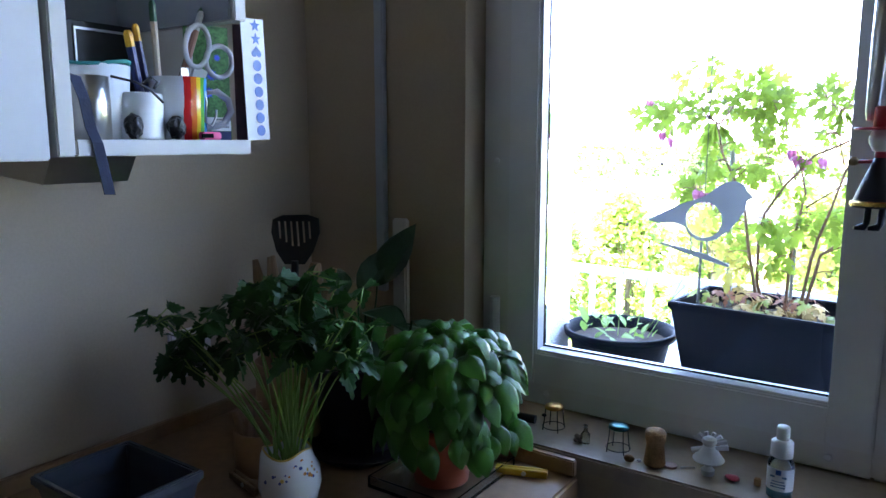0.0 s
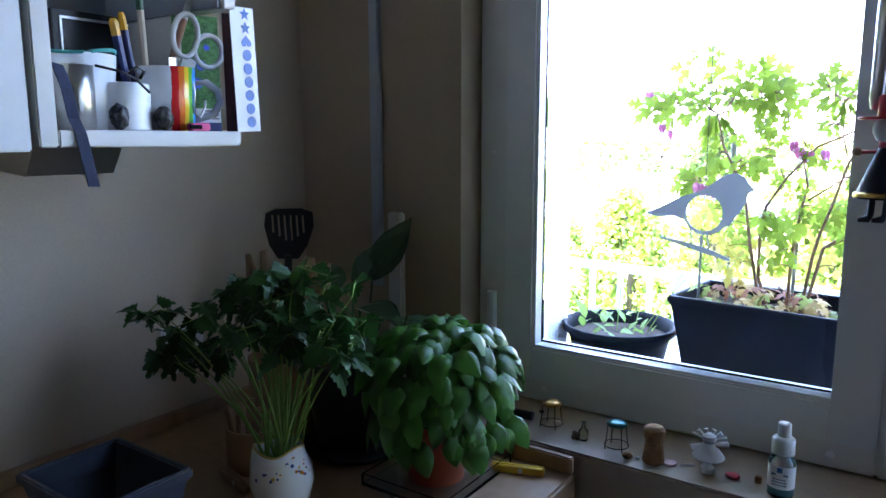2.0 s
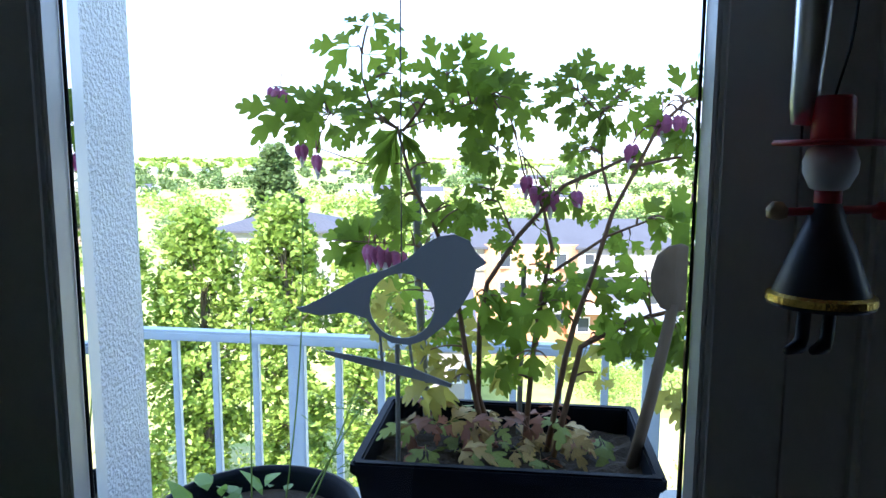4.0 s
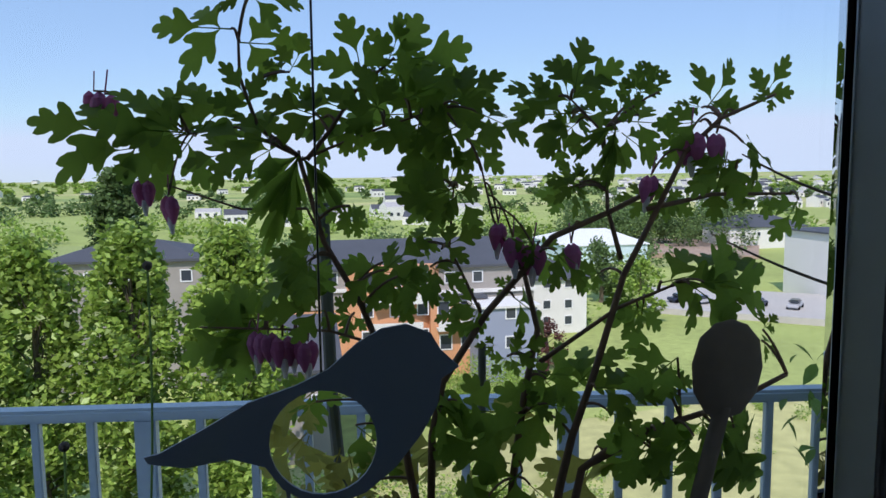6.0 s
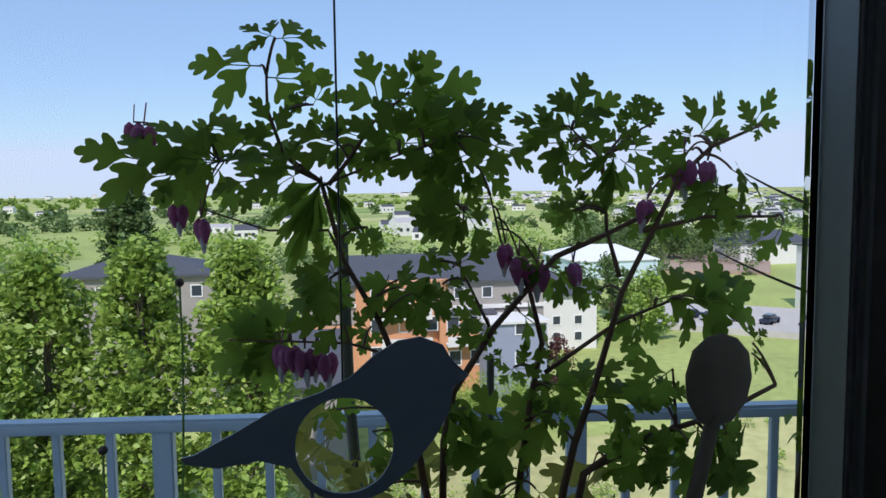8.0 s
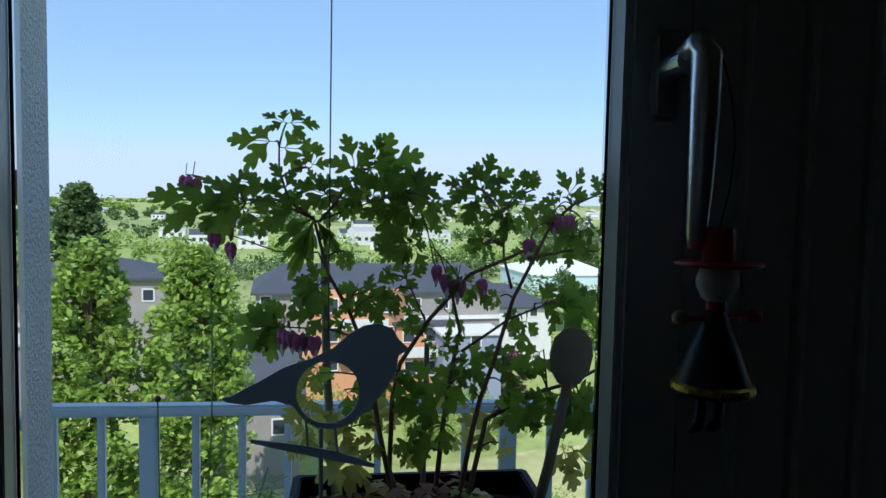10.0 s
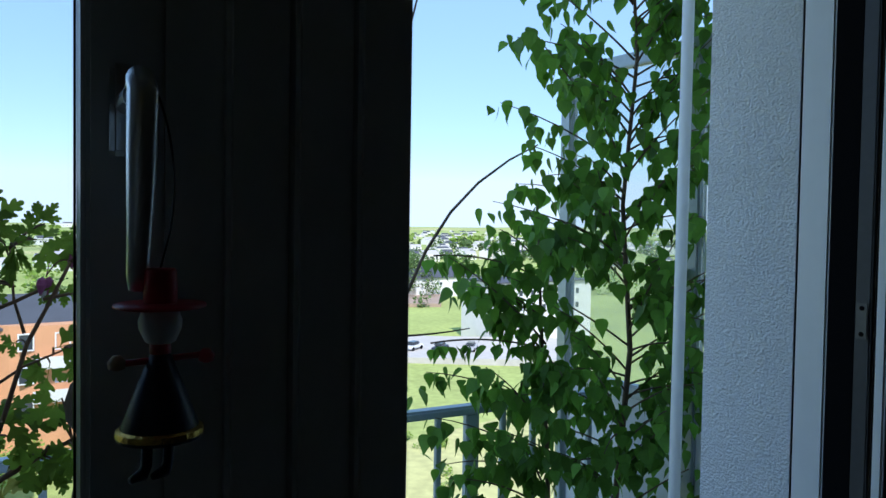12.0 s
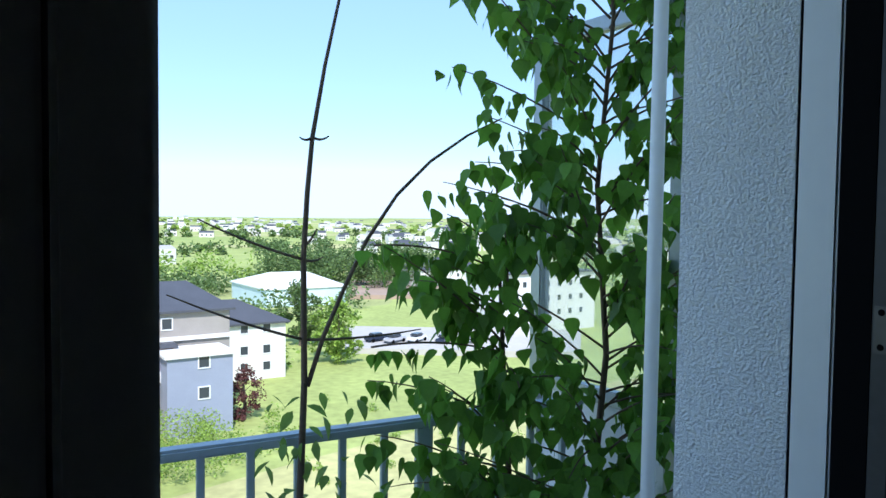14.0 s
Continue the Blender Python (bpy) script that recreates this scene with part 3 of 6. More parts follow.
def village(name, label, n_, d0, d1, a0, a1, big):
    verts, faces, mats = [], [], []
    for _ in range(n_):
        az, d = rng.uniform(a0, a1), rng.uniform(d0, d1)
        x_, y_, _z = polar(az, d)
        w, dp, h, r_ = rng.uniform(7, 16) * big, rng.uniform(7, 10) * big, rng.uniform(3.5, 7) * big, rng.uniform(1.5, 3) * big
        a = rng.uniform(-0.5, 0.5)
        c, s_ = math.cos(a), math.sin(a)
        lift = max(0.0, (d - 1000) / 3600 * 18)
        P = lambda u, v, z: (x_ + u * c - v * s_, y_ + u * s_ + v * c, GZ + lift + z)
        i = len(verts)
        verts += [P(-w / 2, -dp / 2, -2), P(w / 2, -dp / 2, -2), P(w / 2, dp / 2, -2), P(-w / 2, dp / 2, -2), P(-w / 2, -dp / 2, h), P(w / 2, -dp / 2, h), P(w / 2, dp / 2, h), P(-w / 2, dp / 2, h), P(-w / 2, 0, h + r_), P(w / 2, 0, h + r_)]
        for f, m_ in (((0, 1, 5, 4), 0), ((1, 2, 6, 5), 0), ((2, 3, 7, 6), 0), ((3, 0, 4, 7), 0), ((4, 5, 9, 8), 1), ((6, 7, 8, 9), 1), ((5, 6, 9), 0), ((7, 4, 8), 0)):
            faces.append(tuple(i + q for q in f)); mats.append(m_ if m_ == 0 else rng.choice((1, 1, 2)))
        for wx in (-0.3, 0.0, 0.3):
            j = len(verts)
            verts += [P(w * wx - 0.8, -dp / 2 - 0.1, h * 0.35), P(w * wx + 0.8, -dp / 2 - 0.1, h * 0.35), P(w * wx + 0.8, -dp / 2 - 0.1, h * 0.35 + 1.6), P(w * wx - 0.8, -dp / 2 - 0.1, h * 0.35 + 1.6)]
            faces.append((j, j + 1, j + 2, j + 3)); mats.append(3)
    me = bpy.data.meshes.new(name)
    me.from_pydata(verts, [], faces)
    for m_ in (WHITEWALL, SLATE, mat("pale_roof", (0.45, 0.43, 0.42), 0.7), DARKGLASS):
        me.materials.append(m_)
    me.polygons.foreach_set("material_index", mats)
    tagged(new(name, me), label, "village", "", "stuff")


village("village", "pale houses of a village across the valley", 20, 300, 480, -34, 14, 1.0)
village("village", "pale houses of a village across the valley", 34, 700, 1100, -36, 20, 1.0)
village("town", "pale houses of a distant town", 90, 420, 900, 24, 56, 0.9)
village("town", "pale houses of a distant town", 230, 900, 2300, 10, 58, 1.15)
village("town", "pale houses on the far ridge", 40, 2200, 3300, -36, 20, 1.7)


def patch(name, label, category, corners, material, h=0.95):
    bm = bmesh.new()
    lo = [bm.verts.new(at_ground(a, d, -1.0)) for a, d in corners]
    hi = [bm.verts.new(at_ground(a, d, h)) for a, d in corners]
    bm.faces.new(hi)
    for i in range(len(lo)):
        j = (i + 1) % len(lo)
        bm.faces.new((lo[i], lo[j], hi[j], hi[i]))
    bmesh.ops.recalc_face_normals(bm, faces=bm.faces)
    structure(name, bm, material, label, category)


patch("brown_field", "bare brown field beyond the hall", "field", [(26.5, 190), (35, 190), (35, 235), (26.5, 235)], mat("bare_earth", (0.40, 0.29, 0.22), 0.95, var=0.15, scale=0.05, fine=0.5))
patch("gravel_yard", "pale gravel yard with parked cars", "yard", [(27, 112), (46, 112), (46, 135), (27, 135)], mat("pale_gravel", (0.50, 0.47, 0.43), 0.95, var=0.12, scale=0.1, fine=1))
patch("dry_meadow", "dry straw-coloured meadow on the slope", "meadow", [(16, 26), (45, 26), (45, 42), (16, 42)], mat("dry_grass", (0.44, 0.40, 0.24), 0.95, var=0.3, scale=0.3, fine=4))
CARS = [mat("car_paint_dark", (0.03, 0.04, 0.07), 0.3), mat("car_paint_silver", (0.5, 0.5, 0.52), 0.3), mat("car_paint_white", (0.75, 0.75, 0.75), 0.3)]


def car(at, yaw, paint, label):
    t = thing("car", at, label, "car", "cars in the gravel yard")
    t.rotation_euler = (0, 0, radians(yaw))
    part("body", B((-2.1, 2.1, -0.85, 0.85, 0.3, 0.85), bevel=0.15), paint, t)
    part("cabin", B((-1.2, 1.0, -0.75, 0.75, 0.85, 1.42), bevel=0.2), DARKGLASS, t)
    for sx in (-1.3, 1.3):
        for sy in (-0.8, 0.8):
            bm = bmesh.new()
            tube(bm, [(sx, sy - 0.1, 0.32), (sx, sy + 0.1, 0.32)], 0.32, 14)
            part("wheel", bm, GASKET, t)


for k, (az, d) in enumerate(((29.5, 118), (31.0, 117), (32.8, 118), (35.0, 117), (37.5, 118))):
    car(at_ground(az, d, 0.955), 10 + 8 * k, CARS[k % 3], ("dark", "silver", "white")[k % 3] + " car parked in the gravel yard")

# ---- window fittings ----
handle = part("handle", B((0.444, 0.468, -0.010, -0.001, 1.478, 1.545), bevel=0.004), ALU, win, "brushed metal handle")
bm = bmesh.new()
tube(bm, [(0.456, -0.004, 1.516), (0.456, -0.036, 1.517)], 0.009, 14)
part("neck", bm, ALU, handle, smooth=False)
bm = bmesh.new()
tube(bm, [(0.456, -0.030, 1.522), (0.456, -0.050, 1.527), (0.4558, -0.058, 1.517), (0.455, -0.060, 1.48), (0.4535, -0.061, 1.43), (0.452, -0.061, 1.395), (0.4515, -0.060, 1.385)],
     [0.007, 0.0095, 0.0105, 0.0100, 0.0085, 0.0072, 0.005], 14)
part("lever", bm, ALU, handle, smooth=True)
for hz in (1.03, 1.95):
    bm = bmesh.new()
    tube(bm, [(-0.072, -0.006, hz), (-0.072, -0.006, hz + 0.075)], 0.0085, 12)
    part("hinge", bm, PVC, win)
for sx, sz in ((-0.078, 1.33), (0.432, 0.948), (0.508, 0.99), (0.02, 0.95), (0.508, 1.7)):
    bm = lathe([(0.0055, 0), (0.005, 0.0015), (0.003, 0.0022)], 16)
    bmesh.ops.transform(bm, matrix=Matrix.Translation((sx, 0.0065, sz)) @ Matrix.Rotation(radians(90), 4, "X"), verts=bm.verts)
    part("screw_cap", bm, PVC, win)

# ---- hanging wooden doll ----
RED = mat("red_paint", (0.50, 0.03, 0.045), 0.4, var=0.08, fine=60)
NAVY = mat("black_blue_paint", (0.012, 0.018, 0.035), 0.4, var=0.15)
WHITEPAINT = mat("white_paint", (0.72, 0.72, 0.74), 0.5)
GOLD = mat("gold_sequins", (0.80, 0.52, 0.12), 0.25, 1.0, var=0.25, fine=300, bump=0.6)
WIRE = mat("dark_wire", (0.05, 0.05, 0.055), 0.4, 0.8)
SKIN = mat("bare_wood", (0.55, 0.40, 0.26), 0.6)
DX, DY = 0.469, -0.068


def doll_mesh():
    bm = bmesh.new()

    def add(piece, slot):
        piece.verts.ensure_lookup_table()
        base = {v: bm.verts.new(v.co) for v in piece.verts}
        for f in piece.faces:
            nf = bm.faces.new([base[v] for v in f.verts])
            nf.material_index = slot
            nf.smooth = slot != 3
        piece.free()

    o = (DX, DY, 0)
    add(lathe([(0.0115, 1.388), (0.0125, 1.389), (0.0118, 1.412), (0.0105, 1.4135)], 20, o), 0)
    add(lathe([(0.033, 1.3855), (0.034, 1.3865), (0.033, 1.3885), (0.0115, 1.389)], 28, o), 0)
    add(lathe([(0.004, 1.358), (0.011, 1.361), (0.0155, 1.370), (0.016, 1.376), (0.0135, 1.383), (0.009, 1.386)], 24, o), 2)
    add(lathe([(0.0075, 1.352), (0.008, 1.353), (0.0078, 1.360), (0.006, 1.361)], 18, o), 0)
    add(lathe([(0.031, 1.292), (0.0312, 1.293), (0.020, 1.322), (0.007, 1.354)], 32, o), 1)
    add(lathe([(0.0305, 1.2935), (0.0322, 1.2945), (0.0318, 1.2985), (0.029, 1.300)], 32, o), 3)
    arm = bmesh.new(); tube(arm, [(DX - 0.030, DY, 1.347), (DX + 0.034, DY, 1.349)], 0.0024, 8); add(arm, 0)
    for sx in (-0.031, 0.035):
        add(lathe([(0.002, 1.3425), (0.006, 1.344), (0.0065, 1.349), (0.003, 1.353)], 12, (DX + sx, DY, 0)), 4 if sx < 0 else 0)
    for sx in (-0.009, 0.007):
        leg = bmesh.new()
        tube(leg, [(DX + sx, DY, 1.296), (DX + sx - 0.001, DY, 1.272), (DX + sx - 0.004, DY - 0.002, 1.267), (DX + sx - 0.014, DY - 0.008, 1.266)], [0.004, 0.0042, 0.0048, 0.0025], 10)
        add(leg, 1)
    wire = bmesh.new()
    tube(wire, curve_pts((DX - 0.006, DY + 0.006, 1.520), (DX + 0.012, DY, 1.47), (DX, DY, 1.414), 10), 0.0007, 6); add(wire, 5)
    return bm


bm = doll_mesh()
for v in bm.verts:
    if v.co.z < 1.415:
        v.co = Vector((DX - 0.004 + (v.co.x - DX) * 0.87, DY + (v.co.y - DY) * 0.87, 1.288 + (v.co.z - 1.293) * 0.93))
doll = part("hanging_doll", bm, [RED, NAVY, WHITEPAINT, GOLD, SKIN, WIRE])
tagged(doll, "painted wooden figure with red hat hanging from the handle", "ornament")

# ---- planter with bleeding heart ----
def leaflet_outline():
    half = [(0.0, 0.0), (0.18, 0.05), (0.30, 0.15), (0.42, 0.31), (0.56, 0.40), (0.65, 0.40), (0.66, 0.32), (0.60, 0.20), (0.64, 0.15), (0.74, 0.23), (0.86, 0.27), (0.95, 0.24), (0.93, 0.15), (0.90, 0.10), (1.0, 0.11), (1.08, 0.07), (1.11, 0.0)]
    return half + [(a, -b) for a, b in half[-2:0:-1]]


def flat_leaf(bm, outline, size, m, curl=0.25, fold=0.12):
    vs = []
    for a, b in outline:
        p = Vector((a * size, b * size, -curl * size * a * a + fold * size * abs(b)))
        vs.append(bm.verts.new(m @ p))
    bm.faces.new(vs)


def heart_leaf(seed, droop=0.25, fan=False):
    """A compound leaf of three lobed leaflets (or a hand of narrow ones), base at the origin, along +x."""
    rng = random.Random(seed)
    bm = bmesh.new()
    parts = ((0, 1.0, 0.0, 0.36), (14, 0.8, 0.0, 0.34), (-15, 0.75, 0.0, 0.34)) if fan else ((0, 0.62, 0.40, 1.05), (54, 0.58, 0.14, 1.0), (-54, 0.58, 0.14, 1.0))
    for ang, s, off, wide in parts:
        m = Matrix.Translation((off * 0.9, 0, -0.02 * off)) @ Matrix.Rotation(radians(ang + rng.uniform(-9, 9)), 4, "Z") @ Matrix.Rotation(radians(rng.uniform(-22, 22)), 4, "X")
        flat_leaf(bm, [(u, v * wide) for u, v in leaflet_outline()], s * rng.uniform(0.88, 1.12), m, droop * rng.uniform(0.5, 1.5))
    tube(bm, [(0, 0, 0), (0.4, 0, -0.01)], [0.012, 0.008], 5)
    return bm


def mesh_of(bm, name, materials):
    me = bpy.data.meshes.new(name)
    bm.to_mesh(me)
    bm.free()
    for mt in materials:
        me.materials.append(mt)
    return me


HEART = [mesh_of(heart_leaf(s, d), "leaf", [LEAF]) for s, d in ((1, 0.2), (2, 0.35), (3, 0.25), (4, 0.5))]
FAN = mesh_of(heart_leaf(8, 0.3, True), "leaf", [LEAF])
HEARTY = [mesh_of(heart_leaf(s, 0.5), "leaf", [LEAFY]) for s in (5, 6)]

planter = thing("planter_box", (0.32, 0.2, 0.94), "black speckled plastic planter box with soil on the ledge", "planter")
PX0, PX1, PY0, PY1, PZ0, PZ1 = 0.187, 0.447, 0.118, 0.285, 0.94, 1.104


def tapered(x0, x1, y0, y1, z0, z1, t, wall):
    bm = bmesh.new()
    rows = []
    for (ins, z) in ((t, z0), (0, z1 - 0.012), (-0.004, z1 - 0.012), (-0.004, z1), (wall, z1), (wall, z1 - 0.03)):
        rows.append([bm.verts.new(p) for p in ((x0 + ins, y0 + ins, z), (x1 - ins, y0 + ins, z), (x1 - ins, y1 - ins, z), (x0 + ins, y1 - ins, z))])
    for a, b in zip(rows, rows[1:]):
        for i in range(4):
            bm.faces.new((a[i], a[(i + 1) % 4], b[(i + 1) % 4], b[i]))
    bm.faces.new(rows[0][::-1])
    bmesh.ops.bevel(bm, geom=[e for e in bm.edges if not e.is_boundary], offset=0.0025, segments=2, affect="EDGES", clamp_overlap=True)
    return bm


def rel(ob, t):
    ob.matrix_parent_inverse = Matrix.Translation(-Vector(t.location))
    return ob


SPECK = mat("speckled_black_plastic", (0.004, 0.006, 0.011), 0.55, var=0.5, scale=60, fine=420, bump=0.1, spec=0.1)
TURN = Matrix.Translation((0.317, 0.2015, 0)) @ Matrix.Rotation(radians(-6), 4, "Z") @ Matrix.Translation((-0.317, -0.2015, 0))
bm = tapered(PX0, PX1, PY0, PY1, PZ0, PZ1, 0.024, 0.006)
bmesh.ops.transform(bm, matrix=TURN, verts=bm.verts)
rel(part("box", bm, SPECK, planter), planter)
bm = bmesh.new()
bmesh.ops.create_grid(bm, x_segments=22, y_segments=16, size=0.5, matrix=Matrix.Translation(((PX0 + PX1) / 2, (PY0 + PY1) / 2, PZ1 - 0.026)) @ Matrix.Diagonal((PX1 - PX0 - 0.012, PY1 - PY0 - 0.012, 1, 1)))
for v in bm.verts:
    v.co.z += 0.009 * noise.noise(v.co * 60)
bmesh.ops.transform(bm, matrix=TURN, verts=bm.verts)
rel(part("soil", bm, SOIL, planter), planter)

heart = thing("bleeding_heart", (0.32, 0.22, 1.08), "tall bleeding heart plant with lobed leaves and pink flowers", "plant")
# shoots: leaf base x and z, length, direction in degrees
SHOOTS = {
    "top_left": [(0.172, 1.47, 0.036, 178), (0.175, 1.466, 0.035, -3), (0.182, 1.489, 0.027, 8), (0.182, 1.489, 0.02, 159), (0.142, 1.408, 0.081, -178), (0.142, 1.408, 0.06, -162), (0.142, 1.408, 0.038, -125), (0.139, 1.409, 0.037, 139), (0.128, 1.431, 0.026, -4), (0.195, 1.4, 0.056, -168), (0.195, 1.401, 0.051, 123), (0.193, 1.401, 0.038, 165), (0.206, 1.445, 0.022, 61), (0.203, 1.446, 0.013, 155), (0.226, 1.417, 0.032, 160), (0.227, 1.417, 0.024, -95), (0.147, 1.406, 0.031, 46), (0.216, 1.425, 0.017, 125)],
    "fans": [(0.21, 1.394, 0.052, -150), (0.21, 1.393, 0.06, -113), (0.212, 1.393, 0.041, -52), (0.209, 1.393, 0.049, -99), (0.396, 1.409, 0.028, -152), (0.398, 1.407, 0.034, -97), (0.4, 1.405, 0.022, -59)],
    "top_mid": [(0.25, 1.439, 0.034, 100), (0.256, 1.442, 0.012, 21), (0.267, 1.452, 0.044, 5), (0.267, 1.452, 0.025, 67), (0.276, 1.428, 0.021, 95), (0.276, 1.427, 0.033, 24), (0.246, 1.421, 0.032, 160), (0.246, 1.42, 0.021, -105), (0.263, 1.421, 0.028, 165), (0.263, 1.419, 0.033, 2), (0.283, 1.417, 0.037, -101), (0.286, 1.41, 0.025, -161), (0.296, 1.421, 0.036, 21), (0.306, 1.423, 0.025, 43), (0.303, 1.41, 0.028, -66), (0.319, 1.417, 0.027, -23), (0.316, 1.403, 0.023, -38), (0.282, 1.4, 0.02, -60), (0.259, 1.418, 0.023, 119), (0.306, 1.41, 0.025, -157)],
    "mid": [(0.305, 1.373, 0.03, -161), (0.305, 1.373, 0.025, -56), (0.305, 1.373, 0.019, 77), (0.295, 1.376, 0.018, -102), (0.241, 1.361, 0.015, -146), (0.241, 1.361, 0.014, -30), (0.241, 1.361, 0.018, -75), (0.218, 1.331, 0.023, 167), (0.214, 1.328, 0.033, -146), (0.217, 1.328, 0.027, -131), (0.261, 1.321, 0.027, 39), (0.261, 1.325, 0.028, -137), (0.268, 1.318, 0.027, -28), (0.258, 1.318, 0.029, -51), (0.281, 1.335, 0.018, 37), (0.288, 1.324, 0.019, -27), (0.295, 1.335, 0.02, 31), (0.223, 1.296, 0.029, 178), (0.185, 1.286, 0.033, 177), (0.181, 1.282, 0.045, -166), (0.185, 1.282, 0.034, -146), (0.243, 1.29, 0.019, -158)],
    "top_right": [(0.375, 1.426, 0.027, 41), (0.369, 1.426, 0.026, 158), (0.372, 1.429, 0.029, 73), (0.382, 1.419, 0.038, -178), (0.382, 1.416, 0.013, 40), (0.382, 1.412, 0.023, -139), (0.411, 1.415, 0.018, 95), (0.421, 1.428, 0.018, 64), (0.421, 1.428, 0.016, 115), (0.411, 1.415, 0.014, 146), (0.417, 1.413, 0.028, -3), (0.459, 1.421, 0.012, 167), (0.463, 1.421, 0.031, 48), (0.466, 1.419, 0.014, 9), (0.494, 1.425, 0.021, 69), (0.494, 1.425, 0.012, -175), (0.45, 1.411, 0.021, -175), (0.469, 1.398, 0.028, -30), (0.456, 1.398, 0.029, -60), (0.469, 1.388, 0.029, -152), (0.502, 1.367, 0.019, -158), (0.502, 1.364, 0.021, -117)],
    "right": [(0.377, 1.372, 0.015, 166), (0.378, 1.372, 0.02, -45), (0.382, 1.375, 0.018, 34), (0.437, 1.364, 0.016, -25), (0.437, 1.371, 0.019, -133), (0.321, 1.296, 0.018, 166), (0.321, 1.292, 0.02, -148), (0.341, 1.303, 0.03, -37), (0.345, 1.307, 0.011, 158), (0.358, 1.338, 0.02, 180), (0.362, 1.334, 0.026, -48), (0.428, 1.313, 0.032, 13), (0.441, 1.313, 0.032, -34), (0.457, 1.309, 0.04, -10), (0.447, 1.315, 0.039, -2), (0.418, 1.296, 0.016, -116), (0.428, 1.296, 0.028, -98), (0.493, 1.282, 0.012, 38), (0.493, 1.275, 0.014, -33), (0.382, 1.375, 0.016, 121), (0.401, 1.317, 0.015, -153)],
    "low_right": [(0.338, 1.268, 0.017, 27), (0.334, 1.268, 0.012, -125), (0.365, 1.25, 0.032, -6), (0.361, 1.25, 0.015, -163), (0.364, 1.233, 0.038, -166), (0.364, 1.233, 0.027, -23), (0.348, 1.233, 0.017, 27), (0.388, 1.247, 0.032, 0), (0.434, 1.268, 0.029, -144), (0.428, 1.25, 0.02, -2), (0.458, 1.226, 0.026, -4), (0.464, 1.222, 0.047, -50), (0.464, 1.215, 0.027, -75), (0.444, 1.219, 0.03, -142), (0.421, 1.222, 0.037, -118), (0.428, 1.2, 0.022, -60), (0.307, 1.233, 0.017, -142), (0.395, 1.233, 0.023, -28)],
    "base": [(0.265, 1.154, 0.048, -163), (0.298, 1.203, 0.038, -138), (0.332, 1.221, 0.039, -150), (0.344, 1.192, 0.041, -133), (0.321, 1.179, 0.034, -145), (0.366, 1.222, 0.035, -146), (0.428, 1.206, 0.028, -115), (0.434, 1.2, 0.026, -73), (0.473, 1.218, 0.041, -62), (0.469, 1.165, 0.041, -49), (0.286, 1.238, 0.035, -32), (0.253, 1.202, 0.028, -63), (0.241, 1.219, 0.03, -38), (0.21, 1.219, 0.033, -133), (0.219, 1.165, 0.026, -151), (0.299, 1.161, 0.036, -20), (0.219, 1.242, 0.031, -144), (0.236, 1.201, 0.03, -79)],
    "yellow": [(0.394, 1.202, 0.042, -106), (0.216, 1.239, 0.027, -157), (0.242, 1.178, 0.028, -120), (0.355, 1.174, 0.025, -45), (0.316, 1.155, 0.019, -151), (0.276, 1.172, 0.025, -133), (0.401, 1.163, 0.019, -42), (0.208, 1.183, 0.033, -133)],
}
MAIN = [[(0.21, 0.237, 1.393), (0.224, 0.234, 1.339), (0.247, 0.228, 1.297), (0.266, 0.223, 1.247), (0.276, 0.221, 1.182), (0.3, 0.22, 1.07)],
        [(0.443, 0.179, 1.393), (0.424, 0.184, 1.351), (0.408, 0.188, 1.317), (0.391, 0.192, 1.254), (0.378, 0.196, 1.212), (0.371, 0.197, 1.182), (0.355, 0.21, 1.07)],
        [(0.348, 0.203, 1.317), (0.356, 0.201, 1.282), (0.348, 0.203, 1.24), (0.341, 0.205, 1.183), (0.335, 0.22, 1.07)],
        [(0.421, 0.185, 1.368), (0.398, 0.191, 1.356), (0.365, 0.199, 1.341), (0.325, 0.209, 1.293), (0.297, 0.216, 1.247), (0.29, 0.218, 1.211), (0.29, 0.23, 1.13), (0.31, 0.23, 1.07)],
        [(0.507, 0.163, 1.254), (0.471, 0.172, 1.233), (0.411, 0.187, 1.212), (0.384, 0.194, 1.19), (0.36, 0.2, 1.07)]]
SIDE = [[(0.395, 0.191, 1.405), (0.398, 0.191, 1.358), (0.406, 0.188, 1.327)],
        [(0.437, 0.181, 1.31), (0.405, 0.189, 1.296), (0.358, 0.201, 1.261)],
        [(0.444, 0.179, 1.226), (0.391, 0.192, 1.194)],
        [(0.505, 0.164, 1.367), (0.46, 0.175, 1.367), (0.421, 0.185, 1.358)],
        [(0.494, 0.166, 1.427), (0.463, 0.174, 1.413), (0.443, 0.179, 1.393)],
        [(0.27, 0.223, 1.453), (0.246, 0.228, 1.433), (0.229, 0.233, 1.408), (0.215, 0.236, 1.391)],
        [(0.175, 0.246, 1.466), (0.175, 0.246, 1.443), (0.185, 0.244, 1.412), (0.21, 0.237, 1.393)]]
